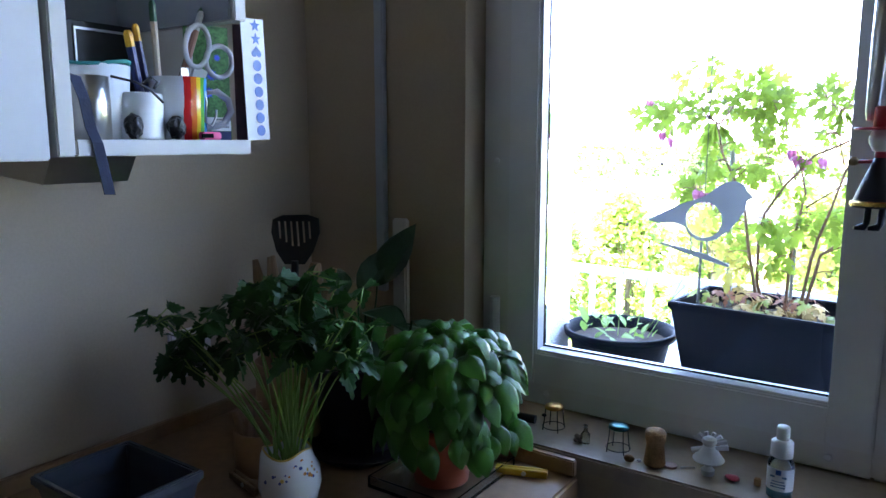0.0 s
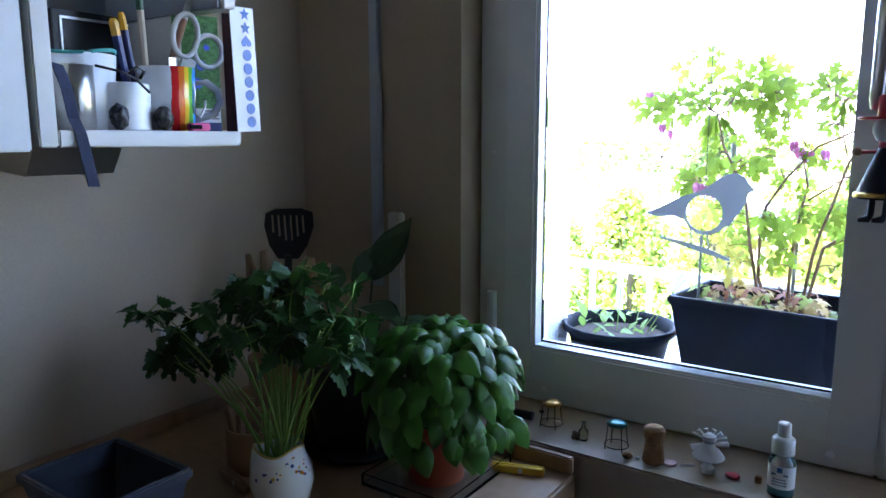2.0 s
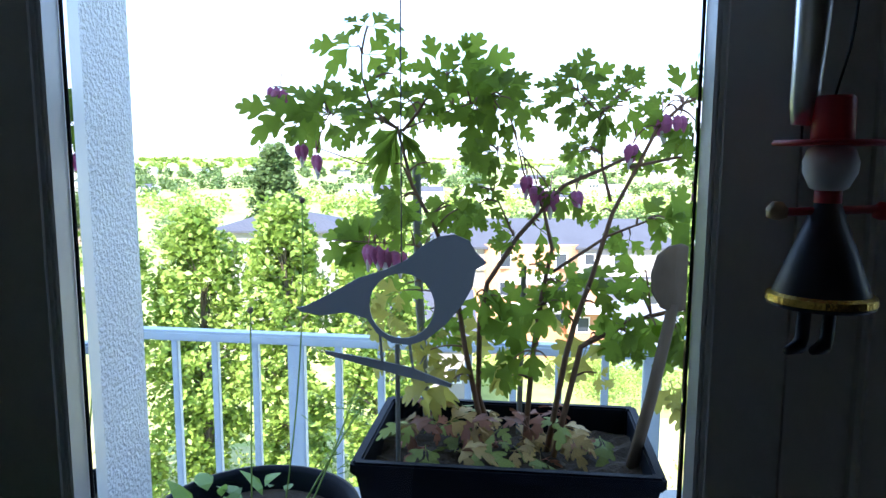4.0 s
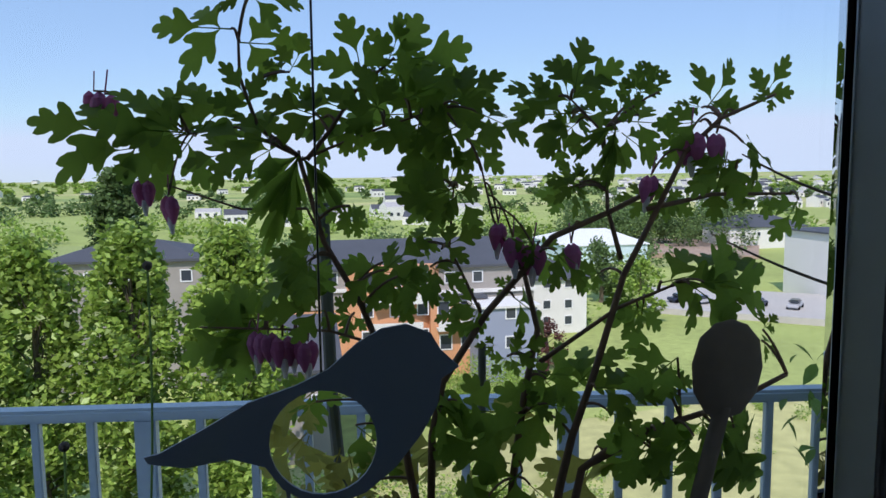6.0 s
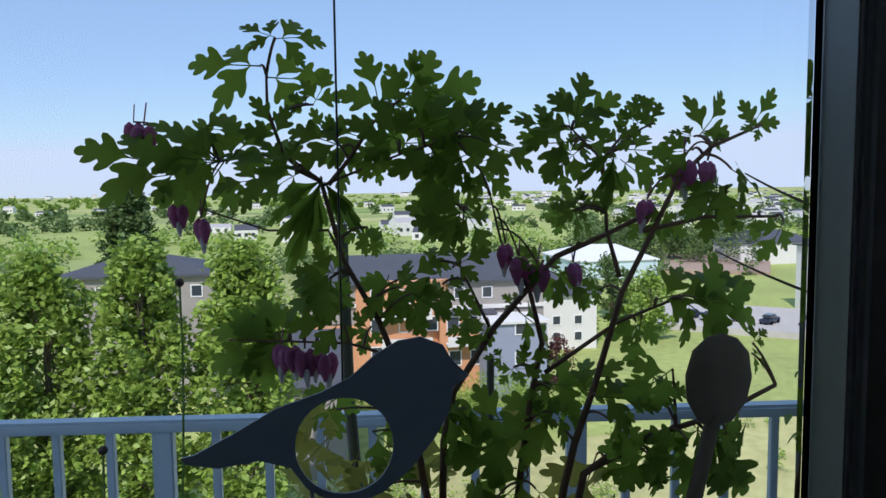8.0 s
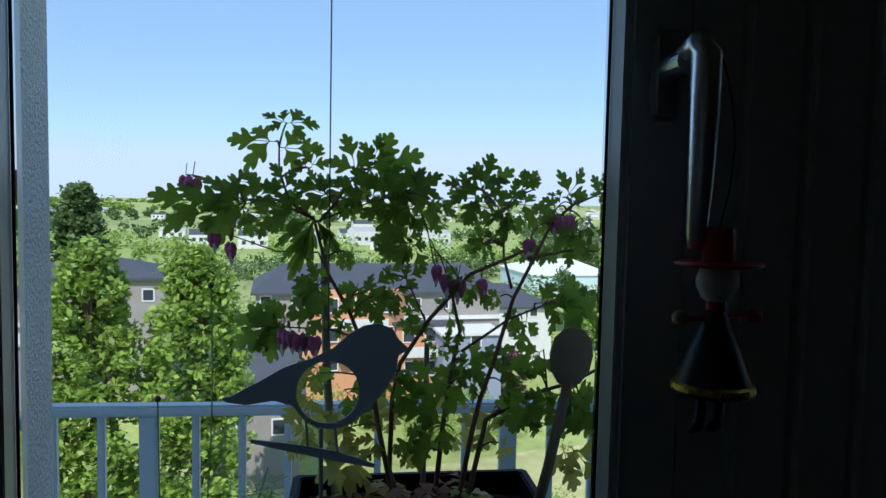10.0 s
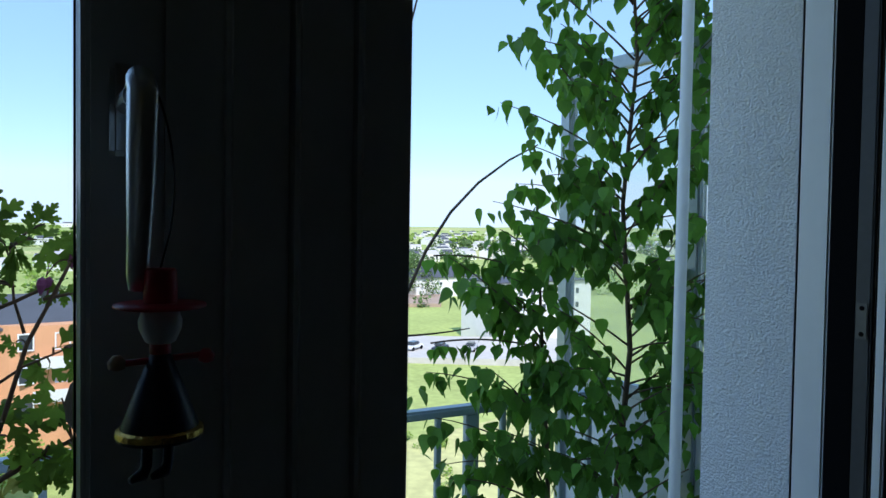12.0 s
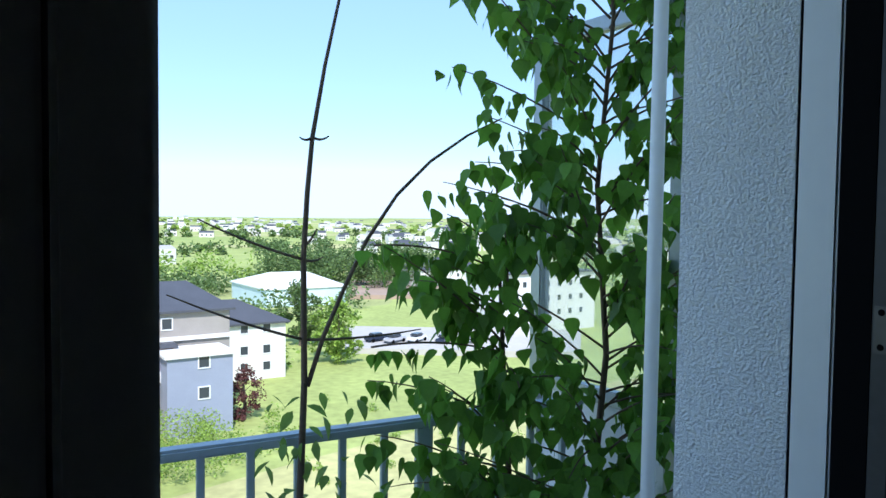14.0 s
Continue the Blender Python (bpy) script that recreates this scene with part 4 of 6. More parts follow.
FINE = [[(0.142, 0.254, 1.408), (0.172, 0.247, 1.412), (0.21, 0.237, 1.393)],
        [(0.296, 0.216, 1.421), (0.263, 0.224, 1.411), (0.229, 0.233, 1.398), (0.212, 0.237, 1.391)],
        [(0.322, 0.209, 1.383), (0.329, 0.208, 1.352), (0.348, 0.203, 1.317)],
        [(0.305, 0.214, 1.373), (0.302, 0.215, 1.335), (0.321, 0.21, 1.293)],
        [(0.375, 0.196, 1.426), (0.391, 0.192, 1.409), (0.398, 0.191, 1.385)],
        [(0.143, 0.254, 1.283), (0.185, 0.244, 1.282), (0.226, 0.233, 1.281), (0.246, 0.228, 1.275)],
        [(0.126, 0.259, 1.376), (0.173, 0.247, 1.36), (0.214, 0.236, 1.36), (0.224, 0.234, 1.339)]]
BLOOMS = [(0.083, 0.269, 1.436), (0.09, 0.267, 1.434), (0.111, 0.262, 1.379), (0.127, 0.258, 1.369), (0.446, 0.179, 1.405), (0.461, 0.175, 1.404), (0.423, 0.184, 1.379), (0.332, 0.207, 1.35), (0.341, 0.205, 1.341), (0.353, 0.202, 1.336), (0.376, 0.196, 1.337), (0.18, 0.245, 1.28), (0.187, 0.243, 1.279), (0.196, 0.241, 1.277), (0.203, 0.239, 1.275), (0.212, 0.237, 1.274)]
rng = random.Random(21)
nodes = []
for lines, r0 in ((MAIN, 0.0031), (SIDE, 0.0018), (FINE, 0.0012)):
    for line in lines:
        pl = []
        for a, b in zip(line, line[1:]):
            pl += [Vector(a).lerp(Vector(b), s / 4) for s in range(4)]
        pl.append(Vector(line[-1]))
        bm = bmesh.new()
        tube(bm, pl, [r0 * (0.5 + 0.5 * i / len(pl)) for i in range(len(pl))], 8)
        rel(part("stem", bm, STEM, heart, smooth=True), heart)
        nodes += pl


def put_leaf(parent, mesh, at, size, yaw, pitch, roll):
    o = new("leaf", mesh)
    o.parent = parent
    o.matrix_basis = Matrix.LocRotScale(Vector(at), Euler((radians(roll), radians(pitch), radians(yaw))), (size, size, size))
    o.matrix_parent_inverse = Matrix.Translation(-Vector(parent.location))
    return o


def spread_leaf(parent, mesh, at, size, angle, lift):
    """A leaf that spreads along angle in the upright plane; lift tips its upper face to the sky."""
    ax = Vector((math.cos(radians(angle)), rng.uniform(-0.35, 0.35), math.sin(radians(angle)))).normalized()
    up = Vector((rng.uniform(-0.3, 0.3), -math.cos(radians(lift)), math.sin(radians(lift))))
    side = up.cross(ax).normalized()
    nrm = ax.cross(side)
    o = new("leaf", mesh)
    o.parent = parent
    m = Matrix((ax, side, nrm)).transposed().to_4x4()
    o.matrix_basis = Matrix.Translation(at) @ m @ Matrix.Scale(size, 4)
    o.matrix_parent_inverse = Matrix.Translation(-Vector(parent.location))


twigs = bmesh.new()
for shoot, leaves in SHOOTS.items():
    for x, z, size, angle in leaves:
        c = Vector((x, 0.29 - 0.25 * x + rng.uniform(-0.018, 0.018), z))
        near = min(nodes, key=lambda q: (q - c).length + 0.4 * max(0, q.z - c.z))
        if 0.006 < (c - near).length < 0.06:
            tube(twigs, curve_pts(near, (c + near) / 2 + Vector((0, 0, 0.006)), c, 5), [0.0012, 0.0011, 0.0010, 0.0009, 0.0008, 0.0008], 5)
        kind = FAN if shoot == "fans" else HEARTY[rng.randrange(2)] if shoot == "yellow" or (shoot == "base" and rng.random() < 0.45) else HEART[rng.randrange(4)]
        if size > 0.048 and shoot != "fans":
            for step in (0.0, 0.45):
                along = Vector((math.cos(radians(angle)), 0, math.sin(radians(angle)))) * size * step
                spread_leaf(heart, kind, c + along + Vector((0, rng.uniform(-0.01, 0.01), 0)), size * 0.66, angle + rng.uniform(-18, 18), rng.uniform(5, 40))
        else:
            spread_leaf(heart, kind, c, size * (1.1 if shoot == "fans" else 1.3), angle, rng.uniform(5, 50))
        if shoot in ("top_mid", "mid", "right", "low_right", "base", "top_right") and rng.random() < 0.7:
            spread_leaf(heart, kind, c + Vector((rng.uniform(-0.006, 0.006), 0.02, rng.uniform(-0.010, 0.004))), size * 1.2, angle + rng.choice((-1, 1)) * rng.uniform(25, 60), rng.uniform(10, 60))
rel(part("twig", twigs, STEM, heart), heart)
bm = bmesh.new()
for x, y, z in BLOOMS:
    near = min(nodes, key=lambda q: (q - Vector((x, y, z + 0.03))).length)
    tube(bm, curve_pts(near, (near + Vector((x, y, z))) / 2 + Vector((0, 0, 0.014)), (x, y, z), 8), 0.0007, 5)
rel(part("flower_stalk", bm, STEM, heart), heart)


def bleeding_flower():
    bm = bmesh.new()
    for sx in (-1, 1):
        piece = lathe([(0.0005, 0.0), (0.005, -0.003), (0.0065, -0.008), (0.004, -0.014), (0.0012, -0.019)], 12)
        bmesh.ops.transform(piece, matrix=Matrix.Translation((sx * 0.0035, 0, 0)) @ Matrix.Diagonal((0.8, 0.7, 1, 1)), verts=piece.verts)
        base = {v: bm.verts.new(v.co) for v in piece.verts}
        for f in piece.faces:
            bm.faces.new([base[v] for v in f.verts])
        piece.free()
    tip = lathe([(0.0022, -0.014), (0.0026, -0.019), (0.001, -0.026)], 8)
    base = {v: bm.verts.new(v.co) for v in tip.verts}
    for f in tip.faces:
        bm.faces.new([base[v] for v in f.verts]).material_index = 1
    tip.free()
    tube(bm, [(0, 0, 0), (0.002, 0, 0.014)], 0.0005, 5)
    return bm


FLOWER = mesh_of(bleeding_flower(), "flower", [PINK, WHITEPETAL])
for x, y, z in BLOOMS:
    o = put_leaf(heart, FLOWER, (x, y, z), rng.uniform(0.85, 1.1), rng.uniform(-60, 60), 0, rng.uniform(-12, 12))
    o.name = "flower"

DRY = [mesh_of(heart_leaf(s_, 0.7), "leaf", [mat("dry_leaf", c_, 0.7, var=0.25, scale=30, trans=0.25, random_tint=0.3)]) for s_, c_ in ((9, (0.42, 0.28, 0.10)), (10, (0.30, 0.12, 0.07)), (11, (0.25, 0.30, 0.07)))]
for k in range(46):
    put_leaf(heart, DRY[k % 3], (rng.uniform(0.215, 0.42), rng.uniform(0.165, 0.25), rng.uniform(1.085, 1.115)), rng.uniform(0.022, 0.045), rng.uniform(0, 360), rng.uniform(-25, 25), rng.uniform(-40, 40))
for pts, r in (([(0.240, 0.27, 1.06), (0.228, 0.29, 1.22), (0.225, 0.30, 1.361)], 0.0048), ([(0.215, 0.16, 1.07), (0.214, 0.165, 1.20)], 0.0022), ([(0.335, 0.27, 1.07), (0.338, 0.275, 1.255)], 0.003)):
    bm = bmesh.new()
    tube(bm, pts, r, 10)
    tagged(part("plant_stake", bm, CANE), "grey bamboo stake stuck into the planter soil", "stake")

OLDWOOD = mat("weathered_spoon", (0.13, 0.09, 0.06), 0.75, var=0.25, scale=15)
spoon = thing("wooden_spoon", (0.435, 0.2, 1.08), "weathered wooden spoon stuck upright in the planter", "spoon")
bm = lathe([(0.0003, -0.031), (0.010, -0.027), (0.0175, -0.014), (0.0195, 0.002), (0.0165, 0.018), (0.009, 0.027), (0.0003, 0.030)], 24)
bmesh.ops.transform(bm, matrix=Matrix.Translation((0.457, 0.150, 1.264)) @ Matrix.Rotation(radians(4), 4, "Y") @ Matrix.Diagonal((1.2, 0.28, 1, 1)), verts=bm.verts)
rel(part("bowl", bm, OLDWOOD, spoon, smooth=True), spoon)
bm = bmesh.new()
tube(bm, [(0.430, 0.180, 1.07), (0.443, 0.165, 1.15), (0.455, 0.150, 1.242)], [0.0058, 0.0055, 0.005], 10)
rel(part("stick", bm, OLDWOOD, spoon, smooth=True), spoon)

# ---- round pot ----
pot = thing("round_pot", (0.078, 0.178, 0.94), "round black plastic pot with small green seedlings", "plant pot")
rel(part("pot", lathe([(0.070, 0.94), (0.088, 1.020), (0.097, 1.022), (0.099, 1.034), (0.094, 1.035), (0.090, 1.030), (0.086, 1.012)], 48, (0.078, 0.178, 0), cap=False), SPECK, pot, smooth=True), pot)
bm = lathe([(0.0, 1.014), (0.04, 1.018), (0.087, 1.012)], 32, (0.078, 0.178, 0), cap=False)
rel(part("soil", bm, SOIL, pot), pot)
rel(part("plant_label", B((0.075, 0.12, 0.088, 0.0895, 0.955, 0.985)), WHITEPAINT, pot, "white sticker"), pot)
OVATE = [(0, 0), (0.2, 0.18), (0.45, 0.26), (0.75, 0.16), (1, 0), (0.75, -0.16), (0.45, -0.26), (0.2, -0.18)]
bm = bmesh.new()
flat_leaf(bm, OVATE, 1.0, Matrix(), 0.35, 0.2)
SEEDLEAF = mesh_of(bm, "leaf", [mat("seedling_leaf", (0.20, 0.33, 0.07), 0.5, var=0.12, trans=0.45, random_tint=0.2)])
seed = thing("seedlings", (0.078, 0.178, 1.015), "bright green young seedlings growing in the round pot", "plant")
for k in range(26):
    a, r = rng.uniform(0, 6.28), 0.07 * math.sqrt(rng.random())
    put_leaf(seed, SEEDLEAF, (0.078 + r * math.cos(a), 0.178 + r * math.sin(a), 1.02 + rng.uniform(0, 0.02)), rng.uniform(0.015, 0.04), rng.uniform(0, 360), rng.uniform(-75, -10), rng.uniform(-30, 30))
bm = bmesh.new()
for p in ([(0.10, 0.19, 1.015), (0.115, 0.25, 1.16), (0.106, 0.285, 1.318)], [(0.07, 0.19, 1.015), (0.062, 0.23, 1.12), (0.058, 0.25, 1.208)], [(0.12, 0.2, 1.015), (0.15, 0.24, 1.08), (0.165, 0.26, 1.13)], [(0.11, 0.19, 1.015), (0.155, 0.22, 1.09), (0.17, 0.25, 1.11)]):
    tube(bm, curve_pts(*p, 8), 0.0009, 6)
rel(part("dry_stalk", bm, GREENSTEM, seed), seed)
for p in ((0.106, 0.285, 1.321), (0.058, 0.25, 1.211)):
    bm = bmesh.new()
    bmesh.ops.create_icosphere(bm, subdivisions=2, radius=0.0034, matrix=Matrix.Translation(p))
    rel(part("seed_head", bm, BARK, seed), seed)
bm = bmesh.new()
for k in range(70):
    a, r = rng.uniform(0, 6.28), rng.random()
    p = Vector((0.155 + 0.035 * r * math.cos(a), 0.24 + 0.03 * math.sin(a), 1.05 + 0.08 * rng.random()))
    tube(bm, [p, p + Vector((rng.uniform(-0.014, 0.014), rng.uniform(-0.01, 0.01), rng.uniform(0.0, 0.012)))], 0.0005, 3)
rel(part("feathery_shoot", bm, GREENSTEM, seed), seed)

# ---- bird ornament on a thread ----
BO = [(0.157, 1.249), (0.164, 1.2505), (0.185, 1.262), (0.207, 1.275), (0.230, 1.283), (0.246, 1.291), (0.260, 1.304), (0.272, 1.311), (0.284, 1.313), (0.296, 1.308), (0.301, 1.299), (0.310, 1.290), (0.301, 1.284), (0.299, 1.270),
      (0.291, 1.255), (0.278, 1.238), (0.263, 1.225), (0.249, 1.2195), (0.234, 1.221), (0.222, 1.229), (0.214, 1.241), (0.198, 1.246), (0.176, 1.2425), (0.159, 1.2455)]


def bird_mesh():
    bm = bmesh.new()
    outer = [bm.verts.new((x, 0.09, z)) for x, z in BO]
    hole = [bm.verts.new((0.2425 + 0.0262 * math.cos(a), 0.09, 1.2525 + 0.0275 * math.sin(a))) for a in [2 * math.pi * j / 28 for j in range(28)]]
    ed = [bm.edges.new((l[i], l[(i + 1) % len(l)])) for l in (outer, hole) for i in range(len(l))]
    bmesh.ops.triangle_fill(bm, use_beauty=True, edges=ed)
    branch = [bm.verts.new((x, 0.09, z)) for x, z in ((0.179, 1.2125), (0.215, 1.207), (0.25, 1.200), (0.283, 1.187), (0.281, 1.184), (0.245, 1.192), (0.212, 1.2005), (0.180, 1.209))]
    bm.faces.new(branch)
    leg = [bm.verts.new((x, 0.09, z)) for x, z in ((0.2235, 1.229), (0.2255, 1.229), (0.2275, 1.202), (0.2255, 1.202))]
    bm.faces.new(leg)
    leg = [bm.verts.new((x, 0.09, z)) for x, z in ((0.2475, 1.221), (0.2495, 1.221), (0.2525, 1.198), (0.2505, 1.198))]
    bm.faces.new(leg)
    ext = bmesh.ops.extrude_face_region(bm, geom=bm.faces[:])
    bmesh.ops.translate(bm, vec=(0, 0.0018, 0), verts=[g for g in ext["geom"] if isinstance(g, bmesh.types.BMVert)])
    bmesh.ops.recalc_face_normals(bm, faces=bm.faces)
    return bm


bird = thing("bird_ornament", (0.22, 0.155, 1.2), "flat grey metal bird on a branch hanging from a thread", "ornament")
bm = bird_mesh()
for v in bm.verts:
    v.co = Vector((0.126 + (v.co.x - 0.157) * 1.09, v.co.y + 0.06 + (0.25 - v.co.x) * 0.1, 1.232 + (v.co.z - 1.247) * 1.05))
rel(part("plate", bm, BIRDMETAL, bird), bird)
bm = bmesh.new()
tube(bm, [(0.219, 0.152, 1.276), (0.219, 0.152, 2.5)], 0.0007, 5)
rel(part("thread", bm, WIRE, bird), bird)

# ---- balcony partition and pole ----
part_t = thing("balcony_partition", (2.03, 0.65, -0.05), "grey steel balcony partition with wired glass and a white lower panel", "partition")
for py_ in (0.18, 0.63, 1.12):
    rel(part("post", B((2.01, 2.05, py_ - 0.022, py_ + 0.022, -0.05, 1.96), bevel=0.004), POSTSTEEL, part_t), part_t)
for z0 in (0.93, 1.92):
    for y0, y1 in ((0.203, 0.607), (0.653, 1.097)):
        rel(part("rail", B((2.013, 2.047, y0, y1, z0, z0 + 0.04), bevel=0.003), POSTSTEEL, part_t), part_t)
for y0, y1 in ((0.203, 0.607), (0.653, 1.097)):
    p = rel(part("glass_sheet", B((2.027, 2.033, y0, y1, 0.97, 1.92)), FROST, part_t), part_t)
    rel(part("lower_panel", B((2.024, 2.036, y0, y1, 0.0, 0.93)), FABRIC, part_t), part_t)
bm = bmesh.new()
tube(bm, [(1.512, 0.30, -0.05), (1.528, 0.30, 2.5)], 0.0115, 14)
tagged(part("awning_pole", bm, PVC, smooth=True), "slim white painted metal pole standing on the balcony", "pole")

# ---- birch on the balcony ----
HEARTSHAPE = [(0, 0), (0.02, 0.20), (0.12, 0.36), (0.30, 0.40), (0.42, 0.34), (0.52, 0.30), (0.66, 0.19), (0.80, 0.11), (1.0, 0.0), (0.80, -0.11), (0.66, -0.19), (0.52, -0.30), (0.42, -0.34), (0.30, -0.40), (0.12, -0.36), (0.02, -0.20)]


def birch_leaf(curl, fold):
    bm = bmesh.new()
    flat_leaf(bm, HEARTSHAPE, 1.0, Matrix.Translation((0.3, 0, 0)), curl, fold)
    tube(bm, [(0, 0, 0.04), (0.3, 0, 0)], [0.012, 0.010], 4)
    return bm


BLEAF = [mesh_of(birch_leaf(c, f), "leaf", [BIRCHLEAF]) for c, f in ((0.1, 0.15), (0.25, 0.05), (0.35, 0.25))]
birch = thing("young_birch", (1.86, 0.72, -0.05), "young birch with dense fresh heart-shaped leaves on the balcony", "tree")
rng = random.Random(77)
trunks = [[(1.87, 0.74, 0.25), (1.845, 0.73, 0.7), (1.885, 0.725, 1.1), (1.853, 0.735, 1.5), (1.88, 0.72, 1.9), (1.85, 0.73, 2.3), (1.84, 0.72, 2.7)], [(1.66, 0.78, 0.25), (1.645, 0.79, 0.8), (1.62, 0.80, 1.2), (1.60, 0.80, 1.5)]]
bm = bmesh.new()
tube(bm, trunks[0], [0.010, 0.009, 0.0075, 0.006, 0.005, 0.0035, 0.002], 10)
bb = bmesh.new()
tube(bb, trunks[1], [0.008, 0.007, 0.005, 0.002], 8)
rel(part("second_stem", bb, BARK, birch, smooth=True), birch)
spots = []
n_br = 160
for k in range(n_br):
    if k < 130:
        z = 0.45 + 2.3 * (k + rng.random()) / 130
        base = Vector((np.interp(z, [q[2] for q in trunks[0]], [q[0] for q in trunks[0]]), 0.73, z))
        left = rng.random() < 0.5
        reach = rng.uniform(0.22, 0.42) if z > 1.45 else rng.uniform(0.25, 0.5)
        ang = rng.uniform(150, 230) if left else rng.uniform(-110, -35)
        if not left:
            reach *= 0.95
    else:
        z = 0.50 + 0.86 * (k - 130) / 30
        base = Vector((1.63, 0.79, z))
        ang, reach = rng.uniform(120, 250), rng.uniform(0.15, 0.36)
    tip = base + Vector((math.cos(radians(ang)) * reach, math.sin(radians(ang)) * reach * 0.7, reach * rng.uniform(0.05, 0.75)))
    pts = curve_pts(base, (base + tip) / 2 + Vector((0, 0, 0.04)), tip, 7)
    bb = bmesh.new()
    tube(bb, pts, [0.0034 - 0.00035 * i for i in range(8)], 5)
    rel(part("branch", bb, BARK, birch, smooth=True), birch)
    for i in range(2, 8):
        for _ in range(4):
            spots.append(pts[i] + Vector((rng.uniform(-0.03, 0.03), rng.uniform(-0.03, 0.03), rng.uniform(-0.035, 0.025))))
for line in ([(1.62, 0.80, 1.30), (1.50, 0.85, 1.37), (1.345, 0.9, 1.36)], [(1.62, 0.8, 1.12), (1.48, 0.85, 1.16), (1.34, 0.9, 1.14)], [(1.87, 0.72, 2.05), (1.78, 0.8, 2.15), (1.66, 0.85, 2.02)]):
    pts = curve_pts(*line, 10)
    bb = bmesh.new()
    tube(bb, pts, 0.0025, 5)
    rel(part("branch", bb, BARK, birch, smooth=True), birch)
    spots += [p + Vector((rng.uniform(-0.01, 0.01), rng.uniform(-0.01, 0.01), -0.005)) for p in pts[2:] for _ in range(2)]
rel(part("trunk", bm, BARK, birch, smooth=True), birch)
rng.shuffle(spots)
extra = bmesh.new()
for i, p in enumerate(spots):
    size, yaw, pitch, roll = rng.uniform(0.034, 0.064), rng.uniform(0, 360), rng.uniform(35, 100), rng.uniform(-40, 40)
    if i < 300:
        put_leaf(birch, BLEAF[i % 3], p, size * 0.88, yaw, pitch, roll)
    else:
        m = Matrix.LocRotScale(p, Euler((radians(roll), radians(pitch), radians(yaw))), (size * 0.88,) * 3)
        flat_leaf(extra, HEARTSHAPE, 1.0, m @ Matrix.Translation((0.3, 0, 0)), 0.2, 0.15)
tagged(rel(part("leaf_mass", extra, BIRCHSTUFF, birch), birch), kind="stuff")
tub = thing("birch_tub", (1.80, 0.75, -0.05), "dark plastic tub holding the young birch", "plant pot")
rel(part("tub", lathe([(0.15, -0.05), (0.19, 0.30), (0.20, 0.31), (0.20, 0.33), (0.18, 0.33), (0.17, 0.28)], 36, (1.79, 0.75, 0), cap=False), BLACKPOT, tub, smooth=True), tub)
rel(part("soil", lathe([(0.0, 0.29), (0.175, 0.285)], 24, (1.79, 0.75, 0), cap=False), SOIL, tub), tub)

# ---- bare sapling with an arching twig ----
sap = thing("bare_sapling", (1.2, 0.95, -0.05), "thin bare sapling with an arching twig by the railing", "plant")
bm = bmesh.new()
tube(bm, [(1.20, 0.95, 0.1), (1.199, 0.95, 0.823), (1.208, 0.95, 1.066), (1.205, 0.95, 1.334), (1.213, 0.95, 1.47), (1.224, 0.95, 1.587), (1.252, 0.95, 1.74), (1.284, 0.95, 1.882), (1.33, 0.95, 2.05)], [0.009, 0.0078, 0.007, 0.006, 0.0055, 0.005, 0.004, 0.0034, 0.002], 8)
tube(bm, [(1.215, 0.95, 1.06), (1.25, 0.95, 1.16), (1.295, 0.95, 1.255), (1.355, 0.95, 1.37), (1.432, 0.95, 1.472), (1.522, 0.95, 1.553), (1.63, 0.95, 1.622), (1.735, 0.95, 1.672)], [0.0055, 0.005, 0.0048, 0.0045, 0.004, 0.0036, 0.003, 0.002], 8)
for a, b in (((1.205, 0.95, 1.33), (0.982, 0.93, 1.413)), ((1.208, 0.95, 1.16), (0.925, 0.93, 1.272)), ((1.208, 0.95, 1.16), (1.50, 0.95, 1.16)), ((1.224, 0.95, 1.587), (1.262, 0.95, 1.592)), ((1.224, 0.95, 1.587), (1.195, 0.95, 1.585)), ((1.206, 0.95, 1.33), (1.25, 0.95, 1.335)), ((1.207, 0.95, 1.36), (1.235, 0.95, 1.395))):
    tube(bm, curve_pts(a, (Vector(a) + Vector(b)) / 2 - Vector((0, 0, 0.012)), b, 5), [0.0032, 0.003, 0.0028, 0.0024, 0.002, 0.0014], 6)
rel(part("branch", bm, BARK, sap, smooth=True), sap)
for k in range(34):
    z = 0.80 + 0.28 * rng.random()
    o = put_leaf(sap, SEEDLEAF, (1.2 + rng.uniform(-0.09, 0.14), 0.95 + rng.uniform(-0.05, 0.05), z), rng.uniform(0.03, 0.055), rng.uniform(0, 360), rng.uniform(10, 60), rng.uniform(-40, 40))
spot = thing("sapling_pot", (1.2, 0.95, -0.05), "dark plastic pot holding the bare sapling", "plant pot")
rel(part("pot", lathe([(0.09, -0.05), (0.12, 0.17), (0.125, 0.18), (0.115, 0.18), (0.11, 0.15)], 30, (1.2, 0.95, 0), cap=False), BLACKPOT, spot, smooth=True), spot)
rel(part("soil", lathe([(0.0, 0.152), (0.112, 0.15)], 20, (1.2, 0.95, 0), cap=False), SOIL, spot), spot)

